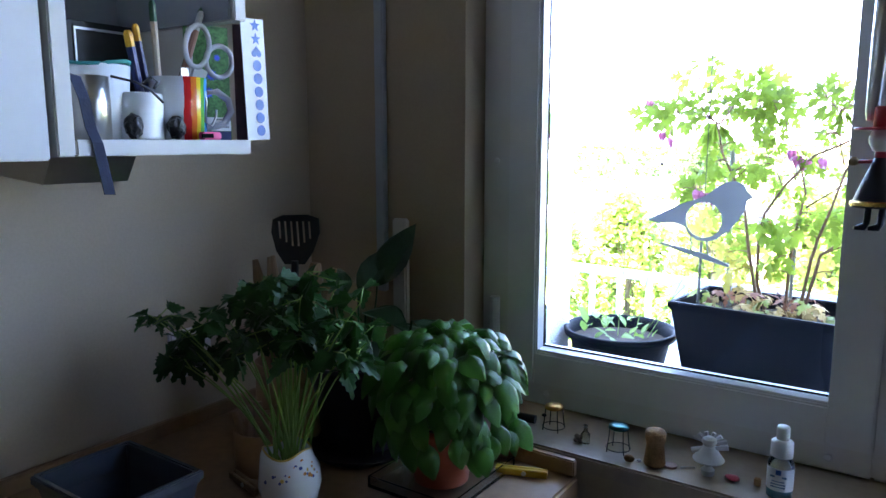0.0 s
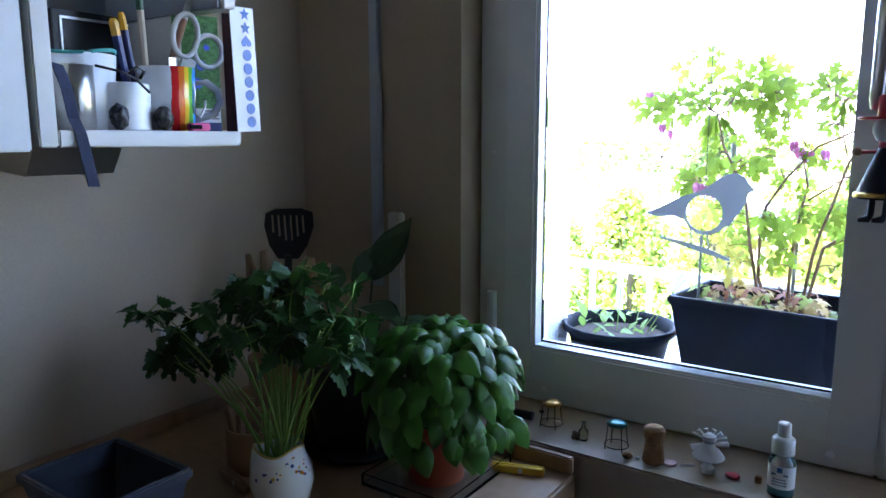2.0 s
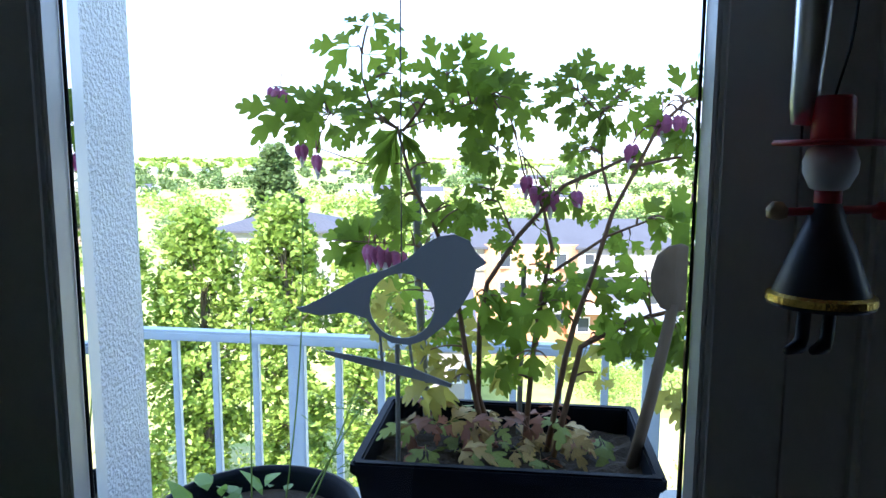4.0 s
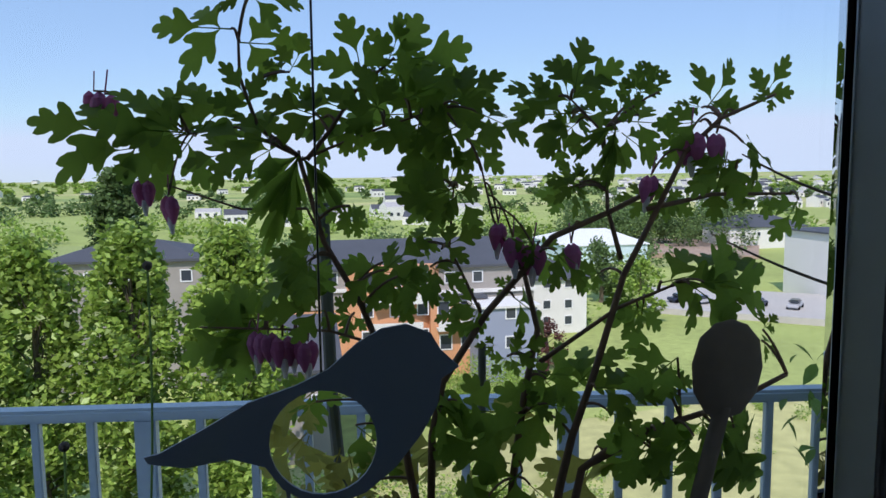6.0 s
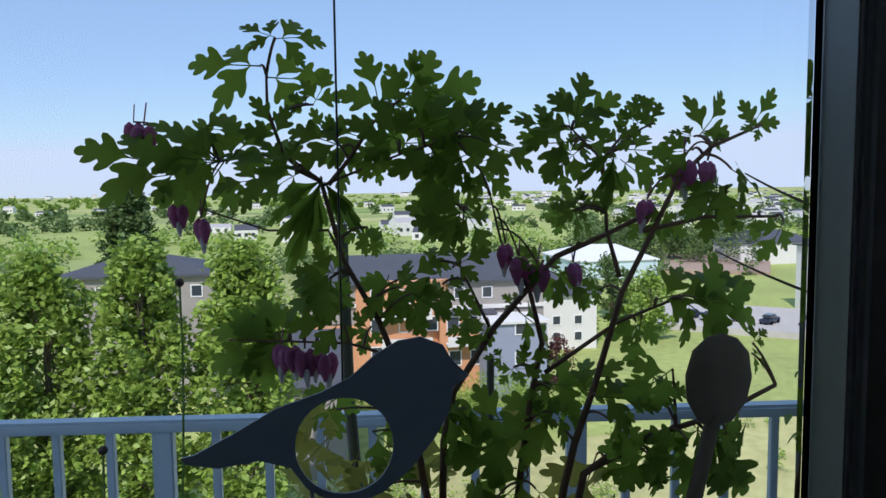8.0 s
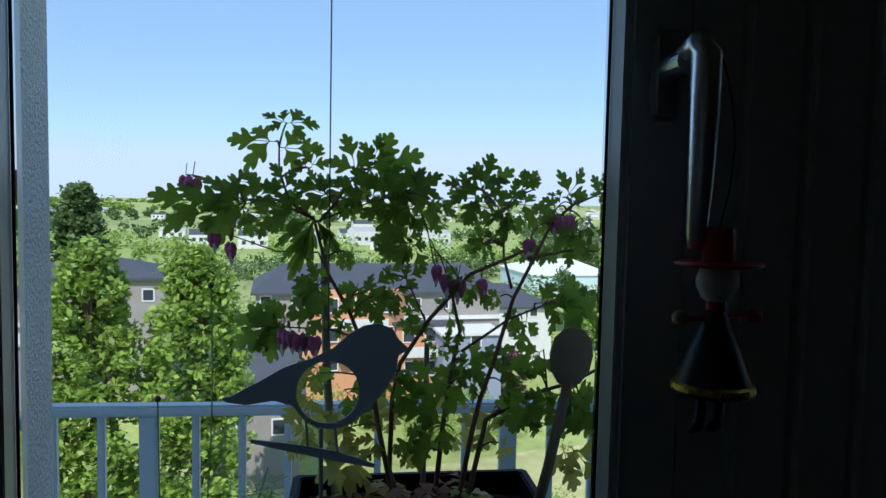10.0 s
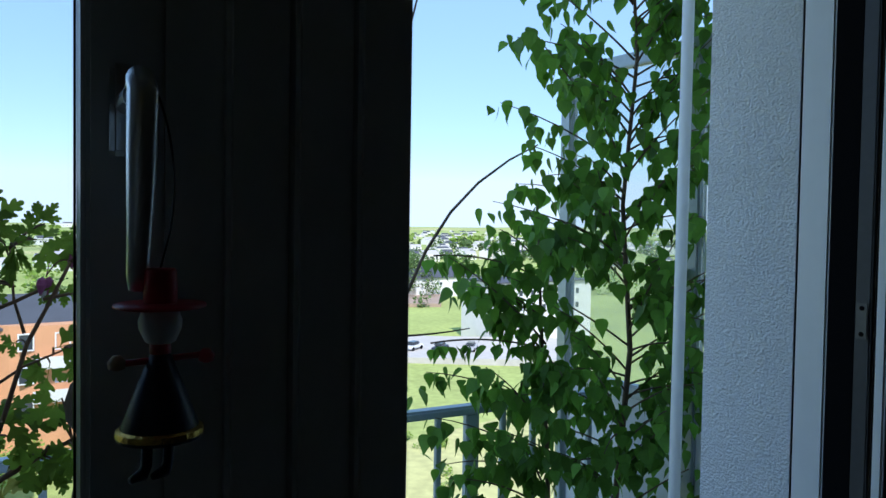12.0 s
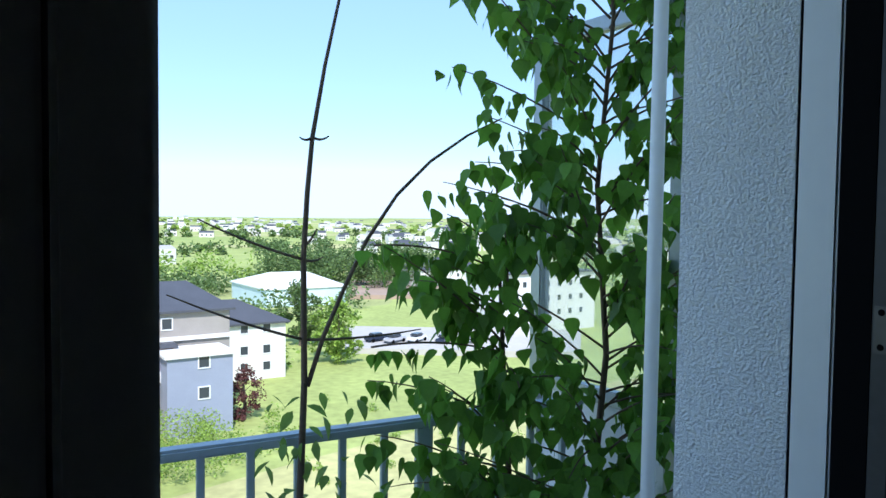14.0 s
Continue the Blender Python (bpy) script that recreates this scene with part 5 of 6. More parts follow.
# ---- wall cupboards ----
SHELFWHITE = mat("cream_board", (0.60, 0.58, 0.54), 0.45, var=0.03, bump=0.03)
# grey of the back board, also used as painted shade on the side
GREYBACKSHADE = mat("grey_board_and_shade", (0.24, 0.26, 0.29), 0.6, var=0.03)
BLUEWHITE = mat("white_mug", (0.78, 0.80, 0.82), 0.25, var=0.03, bump=0)
shelf = thing("open_shelf_unit", (-0.33, -0.52, 1.35), "cream open wall shelf crowded with mugs and pens", "shelf")
# the lower right_side piece is added to block light from the back board
for nm, bx in (("bottom_board", (-0.452, -0.200, -0.626, -0.402, 1.346, 1.363)), ("left_side", (-0.452, -0.200, -0.645, -0.6265, 1.346, 1.80)), ("right_side", (-0.452, -0.200, -0.420, -0.402, 1.508, 1.80)), ("right_side", (-0.452, -0.295, -0.420, -0.402, 1.3635, 1.5075)), ("top_board", (-0.452, -0.2, -0.626, -0.4205, 1.782, 1.80))):
    rel(part(nm, B(bx, bevel=0.0015), SHELFWHITE, shelf), shelf)
rel(part("back_board", B((-0.452, -0.444, -0.626, -0.4205, 1.364, 1.781)), GREYBACKSHADE, shelf), shelf)
# added thin grey sheet that paints the shade inside the right panel
rel(part("side_lining", B((-0.443, -0.206, -0.4245, -0.4206, 1.509, 1.780)), GREYBACKSHADE, shelf), shelf)
cup = thing("wall_cupboard", (-0.33, -0.95, 1.35), "white wall cupboard with a plain closed door", "cupboard")
rel(part("body", B((-0.452, -0.222, -1.25, -0.6455, 1.346, 1.80), bevel=0.001), SHELFWHITE, cup), cup)
rel(part("door", B((-0.2215, -0.203, -1.245, -0.6505, 1.342, 1.80), bevel=0.002), CUPBOARD, cup), cup)
lampbox = thing("under_cupboard_light", (-0.33, -0.6, 1.33), "brushed steel light fitting under the shelf", "light fitting")
bm = prism([(-0.41, 1.345), (-0.215, 1.345), (-0.235, 1.317), (-0.41, 1.330)], 0.093, Matrix.Translation((0, -0.645, 0)))
rel(part("housing", bm, STEEL, lampbox), lampbox)
bm = lathe([(0.028, 0), (0.030, 0.003), (0.022, 0.004), (0.020, 0.001)], 32)
bmesh.ops.transform(bm, matrix=Matrix.Translation((-0.31, -0.595, 1.3205)) @ Matrix.Rotation(radians(184), 4, "Y"), verts=bm.verts)
rel(part("lamp_ring", bm, ALU, lampbox), lampbox)

ST = 1.3635


def cup_profile(r0, r1, h, w=0.002):
    return [(r0, 0), (r1, h), (r1 - w, h), (r0 - w, 0.004)]


steelcup = thing("steel_beaker", (-0.232, -0.593, ST), "brushed stainless steel beaker", "beaker")
part("beaker", lathe(cup_profile(0.0215, 0.022, 0.066), 36), STEEL, steelcup, smooth=True)
whitecup = thing("white_cup", (-0.272, -0.560, ST), "white mug with a teal elastic band on its rim", "mug")
part("cup", lathe(cup_profile(0.030, 0.037, 0.082, 0.003), 40), BLUEWHITE, whitecup, smooth=True)
TEALBAND = mat("teal_band", (0.02, 0.28, 0.25), 0.5)
bm = bmesh.new()
tube(bm, [(0.036 * math.cos(a), 0.036 * math.sin(a), 0.084 + 0.003 * math.sin(2 * a)) for a in [2 * math.pi * j / 24 - 2 for j in range(18)]], 0.0022, 6)
part("band", bm, TEALBAND, whitecup)
jar = thing("ribbed_jar", (-0.250, -0.5235, ST), "white ribbed ceramic jar", "jar")
part("jar", lathe([(0.027, 0)] + [(0.027 + 0.0005 * (i % 2), 0.002 + i * 0.0022) for i in range(16)] + [(0.0275, 0.042), (0.0265, 0.052), (0.024, 0.053), (0.024, 0.01)], 40), BLUEWHITE, jar, smooth=True)

RAINBOW = bpy.data.materials.new("rainbow_glaze")
RAINBOW.use_nodes = True
_n, _k = RAINBOW.node_tree.nodes, RAINBOW.node_tree.links
_co, _sep, _no, _mx, _rp = _n.new("ShaderNodeTexCoord"), _n.new("ShaderNodeSeparateXYZ"), _n.new("ShaderNodeTexNoise"), _n.new("ShaderNodeMath"), _n.new("ShaderNodeValToRGB")
_no.inputs["Scale"].default_value = 60
_k.new(_co.outputs["Object"], _no.inputs["Vector"]); _k.new(_co.outputs["Object"], _sep.inputs[0])
_mx.operation = "MULTIPLY_ADD"
_mx.inputs[1].default_value = 0.004
_k.new(_no.outputs["Fac"], _mx.inputs[0]); _k.new(_sep.outputs["Y"], _mx.inputs[2])
_rg = _n.new("ShaderNodeMapRange")
_rg.inputs[1].default_value, _rg.inputs[2].default_value = -0.033, 0.037
_k.new(_mx.outputs[0], _rg.inputs[0]); _k.new(_rg.outputs[0], _rp.inputs[0])
_rp.color_ramp.interpolation = "CONSTANT"
_cols = [(0.0, (0.75, 0.76, 0.78)), (0.30, (0.60, 0.02, 0.02)), (0.42, (0.75, 0.16, 0.02)), (0.52, (0.80, 0.52, 0.03)), (0.61, (0.10, 0.40, 0.05)), (0.71, (0.05, 0.35, 0.70)), (0.82, (0.03, 0.06, 0.45)), (0.92, (0.75, 0.76, 0.78))]
while len(_rp.color_ramp.elements) < len(_cols):
    _rp.color_ramp.elements.new(0.5)
for e, (p_, c_) in zip(_rp.color_ramp.elements, _cols):
    e.position, e.color = p_, (*c_, 1)
_k.new(_rp.outputs[0], _n["Principled BSDF"].inputs["Base Color"])
_n["Principled BSDF"].inputs["Roughness"].default_value = 0.2
mug = thing("rainbow_mug", (-0.252, -0.468, ST), "white mug with painted vertical rainbow stripes", "mug")
part("body", lathe(cup_profile(0.031, 0.034, 0.074, 0.003), 44), RAINBOW, mug, smooth=True)
bm = bmesh.new()
tube(bm, [(0.006, 0.0315, 0.058), (0.012, 0.048, 0.060), (0.018, 0.060, 0.050), (0.019, 0.063, 0.036), (0.015, 0.054, 0.020), (0.006, 0.0315, 0.014)], 0.0045, 10)
part("handle", bm, BLUEWHITE, mug, smooth=True)

PENBLUE = mat("navy_pen", (0.012, 0.02, 0.10), 0.35)
PENYEL = mat("yellow_pen", (0.70, 0.36, 0.02), 0.4)
PENCILW = mat("pale_pencil", (0.62, 0.52, 0.40), 0.5)
PENCILB = mat("pink_brown_pencil", (0.45, 0.22, 0.15), 0.5)
PENG = mat("dark_green_cap", (0.02, 0.10, 0.04), 0.4)
for nm, lab, m1, m2, a, b in (("pen", "navy ballpoint pen with a yellow top", PENBLUE, PENYEL, (-0.27, -0.490, 1.375), (-0.265, -0.512, 1.497)),
                              ("marker", "yellow and blue marker pen", PENBLUE, PENYEL, (-0.262, -0.505, 1.372), (-0.262, -0.524, 1.488)),
                              ("pencil", "pale wooden pencil with a dark green end", PENCILW, PENG, (-0.268, -0.482, 1.375), (-0.262, -0.490, 1.526)),
                              ("pencil", "brown pencil with a metal eraser end", PENCILB, ALU, (-0.266, -0.478, 1.372), (-0.250, -0.430, 1.521)),
                              ("pencil", "dark green pencil standing in the mug", PENG, PENG, (-0.272, -0.476, 1.372), (-0.258, -0.422, 1.527))):
    t = thing(nm, a, lab, nm)
    A_, B_ = Vector((0, 0, 0)), Vector(b) - Vector(a)
    r = 0.0052 if nm == "marker" else 0.0042
    bm = bmesh.new(); tube(bm, [A_, B_ * 0.84], r, 8); part("barrel", bm, m1, t)
    bm = bmesh.new(); tube(bm, [B_ * 0.842, B_ * 0.97, B_], [r * 1.02, r, r * 0.6], 8); part("cap", bm, m2, t)
sc = thing("scissors", (-0.248, -0.462, 1.39), "scissors with white plastic handles standing in the mug", "scissors")
for cy, cz, ry, rz, tilt in ((0.022, 0.088, 0.017, 0.026, 14), (0.054, 0.072, 0.021, 0.019, -30)):
    bm = bmesh.new()
    loop = []
    for j in range(25):
        a = 2 * math.pi * j / 24
        y_, z_ = ry * math.cos(a), rz * math.sin(a)
        c_, s_ = math.cos(radians(tilt)), math.sin(radians(tilt))
        loop.append((0.0, cy + y_ * c_ + z_ * s_, cz - y_ * s_ + z_ * c_))
    tube(bm, loop, 0.0034, 8, cap=False)
    part("grip", bm, BLUEWHITE, sc, smooth=True)
part("blade", B((-0.0012, 0.0012, -0.004, 0.006, -0.02, 0.06)), STEEL, sc)
part("shank", prism([(0.0, 0.02), (0.018, 0.065), (0.036, 0.058), (0.012, 0.012)], 0.005, Matrix.Rotation(radians(90), 4, "Z")), BLUEWHITE, sc)

pic = thing("dark_picture_frame", (-0.40, -0.47, ST), "black framed panel with a silver inner edge leaning in the shelf", "picture frame")
part("frame", B((-0.006, 0.006, -0.055, 0.048, 0.0, 0.150), bevel=0.001), mat("black_lacquer", (0.01, 0.01, 0.011), 0.3), pic)
part("silver_edge", B((0.0065, 0.0085, -0.046, -0.0435, 0.005, 0.142), (0.0065, 0.0085, -0.0435, 0.046, 0.139, 0.142)), ALU, pic)

PACKGREEN = mat("seed_packet_print", (0.07, 0.20, 0.06), 0.4, var=0.8, scale=90, fine=300, bump=0)
CORNBLUE = mat("cornflower_print", (0.10, 0.18, 0.85), 0.5, var=0.3, fine=300)
pack = thing("seed_packet", (-0.292, -0.402, ST), "seed packet printed with blue cornflowers", "seed packet")
pack.rotation_euler = (0, 0, radians(-20))
part("sheet", B((-0.001, 0.001, -0.022, 0.036, 0.0, 0.148)), PACKGREEN, pack)
part("label_band", B((0.0012, 0.0018, -0.021, 0.035, 0.012, 0.030)), WHITEPAINT, pack)
part("blue_band", B((0.0012, 0.0018, -0.021, 0.035, 0.0, 0.0115)), mat("navy_print", (0.02, 0.03, 0.12), 0.5), pack)
for k, (y_, z_, r_) in enumerate(((0.012, 0.085, 0.008), (0.006, 0.062, 0.0085), (-0.008, 0.078, 0.006), (0.02, 0.108, 0.005))):
    bm = bmesh.new()
    flw = []
    for j in range(24):
        a = 2 * math.pi * j / 24
        rr = r_ * (1.0 if j % 2 else 0.55)
        flw.append(bm.verts.new((0.0016, y_ + rr * math.cos(a), z_ + rr * math.sin(a))))
    bm.faces.new(flw)
    ext = bmesh.ops.extrude_face_region(bm, geom=bm.faces[:])
    bmesh.ops.translate(bm, vec=(0.0004, 0, 0), verts=[g for g in ext["geom"] if isinstance(g, bmesh.types.BMVert)])
    part("printed_flower", bm, CORNBLUE, pack)
for y0, y1, z0 in ((0.012, 0.032, 0.026), (0.02, 0.032, 0.021), (0.022, 0.032, 0.016)):
    part("text_bar", B((0.0019, 0.0021, y0, y1, z0, z0 + 0.0022)), mat("grey_ink", (0.2, 0.2, 0.22), 0.6), pack)
pack2 = thing("seed_packet", (-0.235, -0.388, ST), "dark red seed packet seen edge on", "seed packet")
pack2.rotation_euler = (0, 0, radians(-50))
part("sheet", B((-0.001, 0.001, -0.006, 0.008, 0.0, 0.146)), mat("dark_packet_print", (0.06, 0.02, 0.03), 0.4, var=0.6, scale=90, bump=0), pack2)

STICK = mat("sticker_paper", (0.76, 0.78, 0.80), 0.4, var=0.02, bump=0)
STICKBLUE = mat("blue_foil_sticker", (0.03, 0.12, 0.42), 0.35, var=0.05, bump=0)
stk = thing("sticker_sheet", (-0.205, -0.385, ST), "sheet of blue star, heart and dot stickers", "sticker sheet")
stk.rotation_euler = (radians(2), 0, 0)
part("paper", B((-0.0006, 0.0006, -0.018, 0.018, 0.0, 0.150)), STICK, stk)


def sticker(shape, z, r):
    bm = bmesh.new()
    pts = []
    n_ = 20 if shape == "dot" else (10 if shape == "star" else 24)
    for j in range(n_):
        a = 2 * math.pi * j / n_ + math.pi / 2
        if shape == "heart":
            u = 2 * math.pi * j / n_
            pts.append((-(16 * math.sin(u) ** 3) / 16 * r, -(13 * math.cos(u) - 5 * math.cos(2 * u) - 2 * math.cos(3 * u) - math.cos(4 * u)) / 16 * r))
        else:
            rr = r if shape == "dot" or j % 2 == 0 else r * 0.45
            pts.append((rr * math.cos(a), rr * math.sin(a)))
    vs = [bm.verts.new((0.0009, 0.004 + y_, z + z_)) for y_, z_ in pts]
    bm.faces.new(vs)
    ext = bmesh.ops.extrude_face_region(bm, geom=bm.faces[:])
    bmesh.ops.translate(bm, vec=(0.0003, 0, 0), verts=[g for g in ext["geom"] if isinstance(g, bmesh.types.BMVert)])
    part("sticker", bm, STICKBLUE, stk)


for k in range(9):
    sticker("star" if k < 2 else "heart" if k == 2 else "dot", 0.142 - k * 0.0163, 0.0078 if k < 3 else 0.0068)

NAVYCLOTH = mat("navy_ribbon", (0.012, 0.018, 0.045), 0.8, var=0.15, fine=400, bump=0.3)
bm = bmesh.new()
path = [(-0.228, -0.618, 1.432), (-0.212, -0.616, 1.428), (-0.2045, -0.612, 1.405), (-0.203, -0.608, 1.375), (-0.1975, -0.605, 1.360), (-0.1965, -0.602, 1.34), (-0.1965, -0.596, 1.306)]
prev = None
for q in path:
    a = (bm.verts.new((q[0], q[1] - 0.006, q[2])), bm.verts.new((q[0], q[1] + 0.006, q[2] - 0.001)), bm.verts.new((q[0] - 0.0012, q[1] + 0.006, q[2] - 0.001)), bm.verts.new((q[0] - 0.0012, q[1] - 0.006, q[2])))
    if prev:
        for i in range(4):
            bm.faces.new((prev[i], prev[(i + 1) % 4], a[(i + 1) % 4], a[i]))
    prev = a
tagged(part("navy_ribbon", bm, NAVYCLOTH), "navy blue fabric ribbon hanging out of the beaker", "ribbon")
BLACKBAG = mat("black_foil", (0.012, 0.012, 0.014), 0.3, var=0.3, scale=60, fine=200, bump=0.8, dist=0.003)
for at, sz in (((-0.218, -0.551, ST), (0.009, 0.010, 0.028)), ((-0.222, -0.494, ST), (0.009, 0.011, 0.028))):
    bm = bmesh.new()
    bmesh.ops.create_icosphere(bm, subdivisions=3, radius=1.0)
    for v in bm.verts:
        v.co *= 1 + 0.25 * noise.noise(v.co * 2.5 + Vector(at) * 50)
        v.co = Vector((v.co.x * sz[0], v.co.y * sz[1], (v.co.z + 1.0) * sz[2] * 0.5))
        v.co.z = max(v.co.z, 0)
    o = part("black_pouch", bm, BLACKBAG)
    o.location = at
    tagged(o, "small crumpled black foil pouch", "pouch")
sh = thing("pencil_sharpener", (-0.213, -0.455, ST), "small pink and black pencil sharpener", "sharpener")
part("body", B((-0.006, 0.006, -0.012, 0.014, 0.0, 0.009), bevel=0.0015), mat("hot_pink_plastic", (0.75, 0.05, 0.22), 0.4), sh)
part("blade_plate", B((0.0062, 0.008, -0.016, 0.0, 0.002, 0.007)), GASKET, sh)
bm = bmesh.new()
tube(bm, [(-0.226, -0.452, 1.433), (-0.224, -0.449, 1.41), (-0.224, -0.452, 1.385), (-0.223, -0.443, 1.380), (-0.222, -0.437, 1.392), (-0.222, -0.436, 1.40)], 0.0014, 8)
tagged(part("metal_hook", bm, STEEL, smooth=True), "bent steel hook hanging on the mug rim", "hook")
bm = bmesh.new()
tube(bm, [(-0.225, -0.57, 1.431), (-0.218, -0.545, 1.426), (-0.214, -0.530, 1.418), (-0.214, -0.515, 1.405)], 0.0016, 6)
tube(bm, [(-0.222, -0.535, 1.424), (-0.216, -0.527, 1.432), (-0.216, -0.519, 1.428), (-0.22, -0.522, 1.42)], 0.002, 6)
tagged(part("key_cord", bm, BLACKBAG, smooth=True), "thin black cord with a metal ring", "cord")

# ---- wall fittings ----
GREYPLASTIC = mat("grey_conduit", (0.36, 0.40, 0.46), 0.5, var=0.05)
structure("cable_conduit", B((-0.283, -0.263, -0.062, -0.0505, 1.10, 2.5), bevel=0.002), GREYPLASTIC, "blue-grey vertical cable conduit on the wall", "conduit")
structure("cable_duct", B((-0.246, -0.216, -0.064, -0.0505, 0.93, 1.231), bevel=0.003), SHELFWHITE, "cream plastic cable duct end on the wall", "cable duct")
sock = thing("wall_socket", (-0.4545, -0.333, 1.025), "white double wall socket behind the herbs", "socket")
part("plate", B((0.0, 0.011, -0.038, 0.038, -0.038, 0.04), bevel=0.003), PVC, sock)
bm = lathe([(0.021, 0.0), (0.021, 0.004), (0.018, 0.004), (0.0175, -0.006), (0.0001, -0.006)], 32)
bmesh.ops.transform(bm, matrix=Matrix.Translation((0.0115, 0, 0)) @ Matrix.Rotation(radians(90), 4, "Y"), verts=bm.verts)
part("well", bm, PVC2, sock)
structure("upstand", B((-0.455, 0.142, -0.153, -0.1415, 0.9025, 0.926), (-0.4545, -0.443, -3.0, -0.1535, 0.9025, 0.926), bevel=0.002), OAK, "dark wooden upstand strip behind the worktop", "trim")

# ---- herbs and kitchen things on the worktop ----
WT = 0.9025
HERB = mat("parsley_leaf", (0.024, 0.085, 0.016), 0.4, var=0.25, scale=30, fine=160, bump=0.2, trans=0.2, island=0.3, spec=0.2)
BASIL = mat("basil_leaf", (0.05, 0.19, 0.022), 0.30, var=0.15, scale=30, fine=160, bump=0.25, trans=0.3, random_tint=0.25)
LILY = mat("dark_glossy_leaf", (0.022, 0.06, 0.022), 0.35, var=0.2, scale=20, fine=120, bump=0.2, trans=0.15)
TERRA = mat("terracotta_plastic", (0.36, 0.075, 0.03), 0.5, var=0.08)
CLAY = mat("wooden_crock", (0.33, 0.19, 0.09), 0.6, var=0.15)
CHINA = mat("white_china", (0.78, 0.79, 0.80), 0.15, var=0.02, bump=0)
YRIM = mat("yellow_glaze", (0.65, 0.45, 0.10), 0.3)
BLUEDOT = mat("blue_glaze", (0.05, 0.08, 0.30), 0.3)
ORDOT = mat("orange_glaze", (0.60, 0.22, 0.03), 0.3)
NAVYPL = mat("navy_plastic", (0.045, 0.055, 0.08), 0.4, var=0.12)
BLACKNY = mat("black_nylon", (0.008, 0.008, 0.009), 0.45)
vase = thing("flower_jug", (-0.127, -0.423, WT), "white china jug painted with small flowers, holding parsley", "jug")
prof = [(0.027, 0.0), (0.034, 0.006), (0.040, 0.030), (0.038, 0.050), (0.031, 0.066), (0.0285, 0.075), (0.0265, 0.075), (0.028, 0.064), (0.034, 0.048), (0.036, 0.03), (0.0, 0.012)]
bm = lathe(prof, 44, cap=False)
for v in bm.verts:
    if v.co.z > 0.06:
        a = math.atan2(v.co.y, v.co.x)
        f = max(0, math.cos(a + 1.9))
        v.co.x *= 1 + 0.18 * f; v.co.y *= 1 + 0.18 * f
        v.co.z += 0.004 * math.cos(3 * a)
part("body", bm, CHINA, vase, smooth=True)
bm = bmesh.new()
tube(bm, [((0.0278 * (1 + 0.18 * max(0, math.cos(a + 1.9)))) * math.cos(a), (0.0278 * (1 + 0.18 * max(0, math.cos(a + 1.9)))) * math.sin(a), 0.0755 + 0.004 * math.cos(3 * a)) for a in [2 * math.pi * j / 40 for j in range(41)]], 0.0013, 6, cap=False)
part("rim", bm, YRIM, vase, "yellow painted rim")
rng = random.Random(5)
for k in range(44):
    a, z = rng.uniform(-1.9, 0.3), rng.uniform(0.044, 0.070)
    rr = np.interp(z, [0.03, 0.05, 0.066, 0.075], [0.040, 0.038, 0.031, 0.0285]) + 0.0002
    s = rng.uniform(0.0012, 0.0028)
    bm = lathe([(s, 0), (s * 0.8, 0.0006)], 10)
    bmesh.ops.transform(bm, matrix=Matrix.Rotation(a, 4, "Z") @ Matrix.Translation((rr, 0, z)) @ Matrix.Rotation(radians(80), 4, "Y"), verts=bm.verts)
    part("painted_flower", bm, rng.choice([BLUEDOT, BLUEDOT, ORDOT, YRIM]), vase)

pars = thing("parsley_bunch", (-0.127, -0.423, 0.93), "bunch of dark green parsley standing in the jug", "herb")
PARSLEY = [(0, 0), (0.12, 0.08), (0.22, 0.30), (0.30, 0.42), (0.36, 0.30), (0.48, 0.36), (0.52, 0.22), (0.68, 0.24), (0.74, 0.10), (0.92, 0.10), (1.0, 0.0)]
PARSLEY = PARSLEY + [(a, -b) for a, b in PARSLEY[-2:0:-1]]
leaves = bmesh.new()
for k in range(34):
    stems = bmesh.new()
    ang, lean = rng.uniform(0, 6.28), rng.uniform(0.01, 0.13)
    if k % 4 == 0:
        ang, lean = rng.uniform(2.7, 3.6), rng.uniform(0.12, 0.26)
    h = rng.uniform(0.15, 0.24) - lean * 0.32
    base = Vector((-0.127 + rng.uniform(-0.016, 0.016), -0.423 + rng.uniform(-0.016, 0.016), 0.925))
    tip = Vector((-0.127 + lean * math.cos(ang), -0.415 + lean * math.sin(ang) * 0.75, 0.975 + h))
    pts = curve_pts(base, base.lerp(tip, 0.5) + Vector((-lean * 0.25 * math.cos(ang), 0, 0.035)), tip, 8)
    tube(stems, pts, [0.0020 - 0.00017 * i for i in range(9)], 6)
    for q in range(4):
        p0 = pts[8 - q % 2]
        c = p0 + Vector((rng.uniform(-0.022, 0.022), rng.uniform(-0.022, 0.022), rng.uniform(-0.012, 0.016)))
        tube(stems, [p0, c], 0.0008, 4)
        for w in (-1, 0, 1):
            m = Matrix.LocRotScale(c, Euler((radians(rng.uniform(-50, 50)), radians(rng.uniform(-20, 60)), rng.uniform(0, 6.28) + w * 0.9)), None)
            flat_leaf(leaves, PARSLEY, rng.uniform(0.024, 0.042), m, 0.3, 0.2)
    rel(part("stem", stems, GREENSTEM, pars, smooth=True), pars)
tagged(rel(part("leaves", leaves, HERB, pars), pars), kind="stuff")


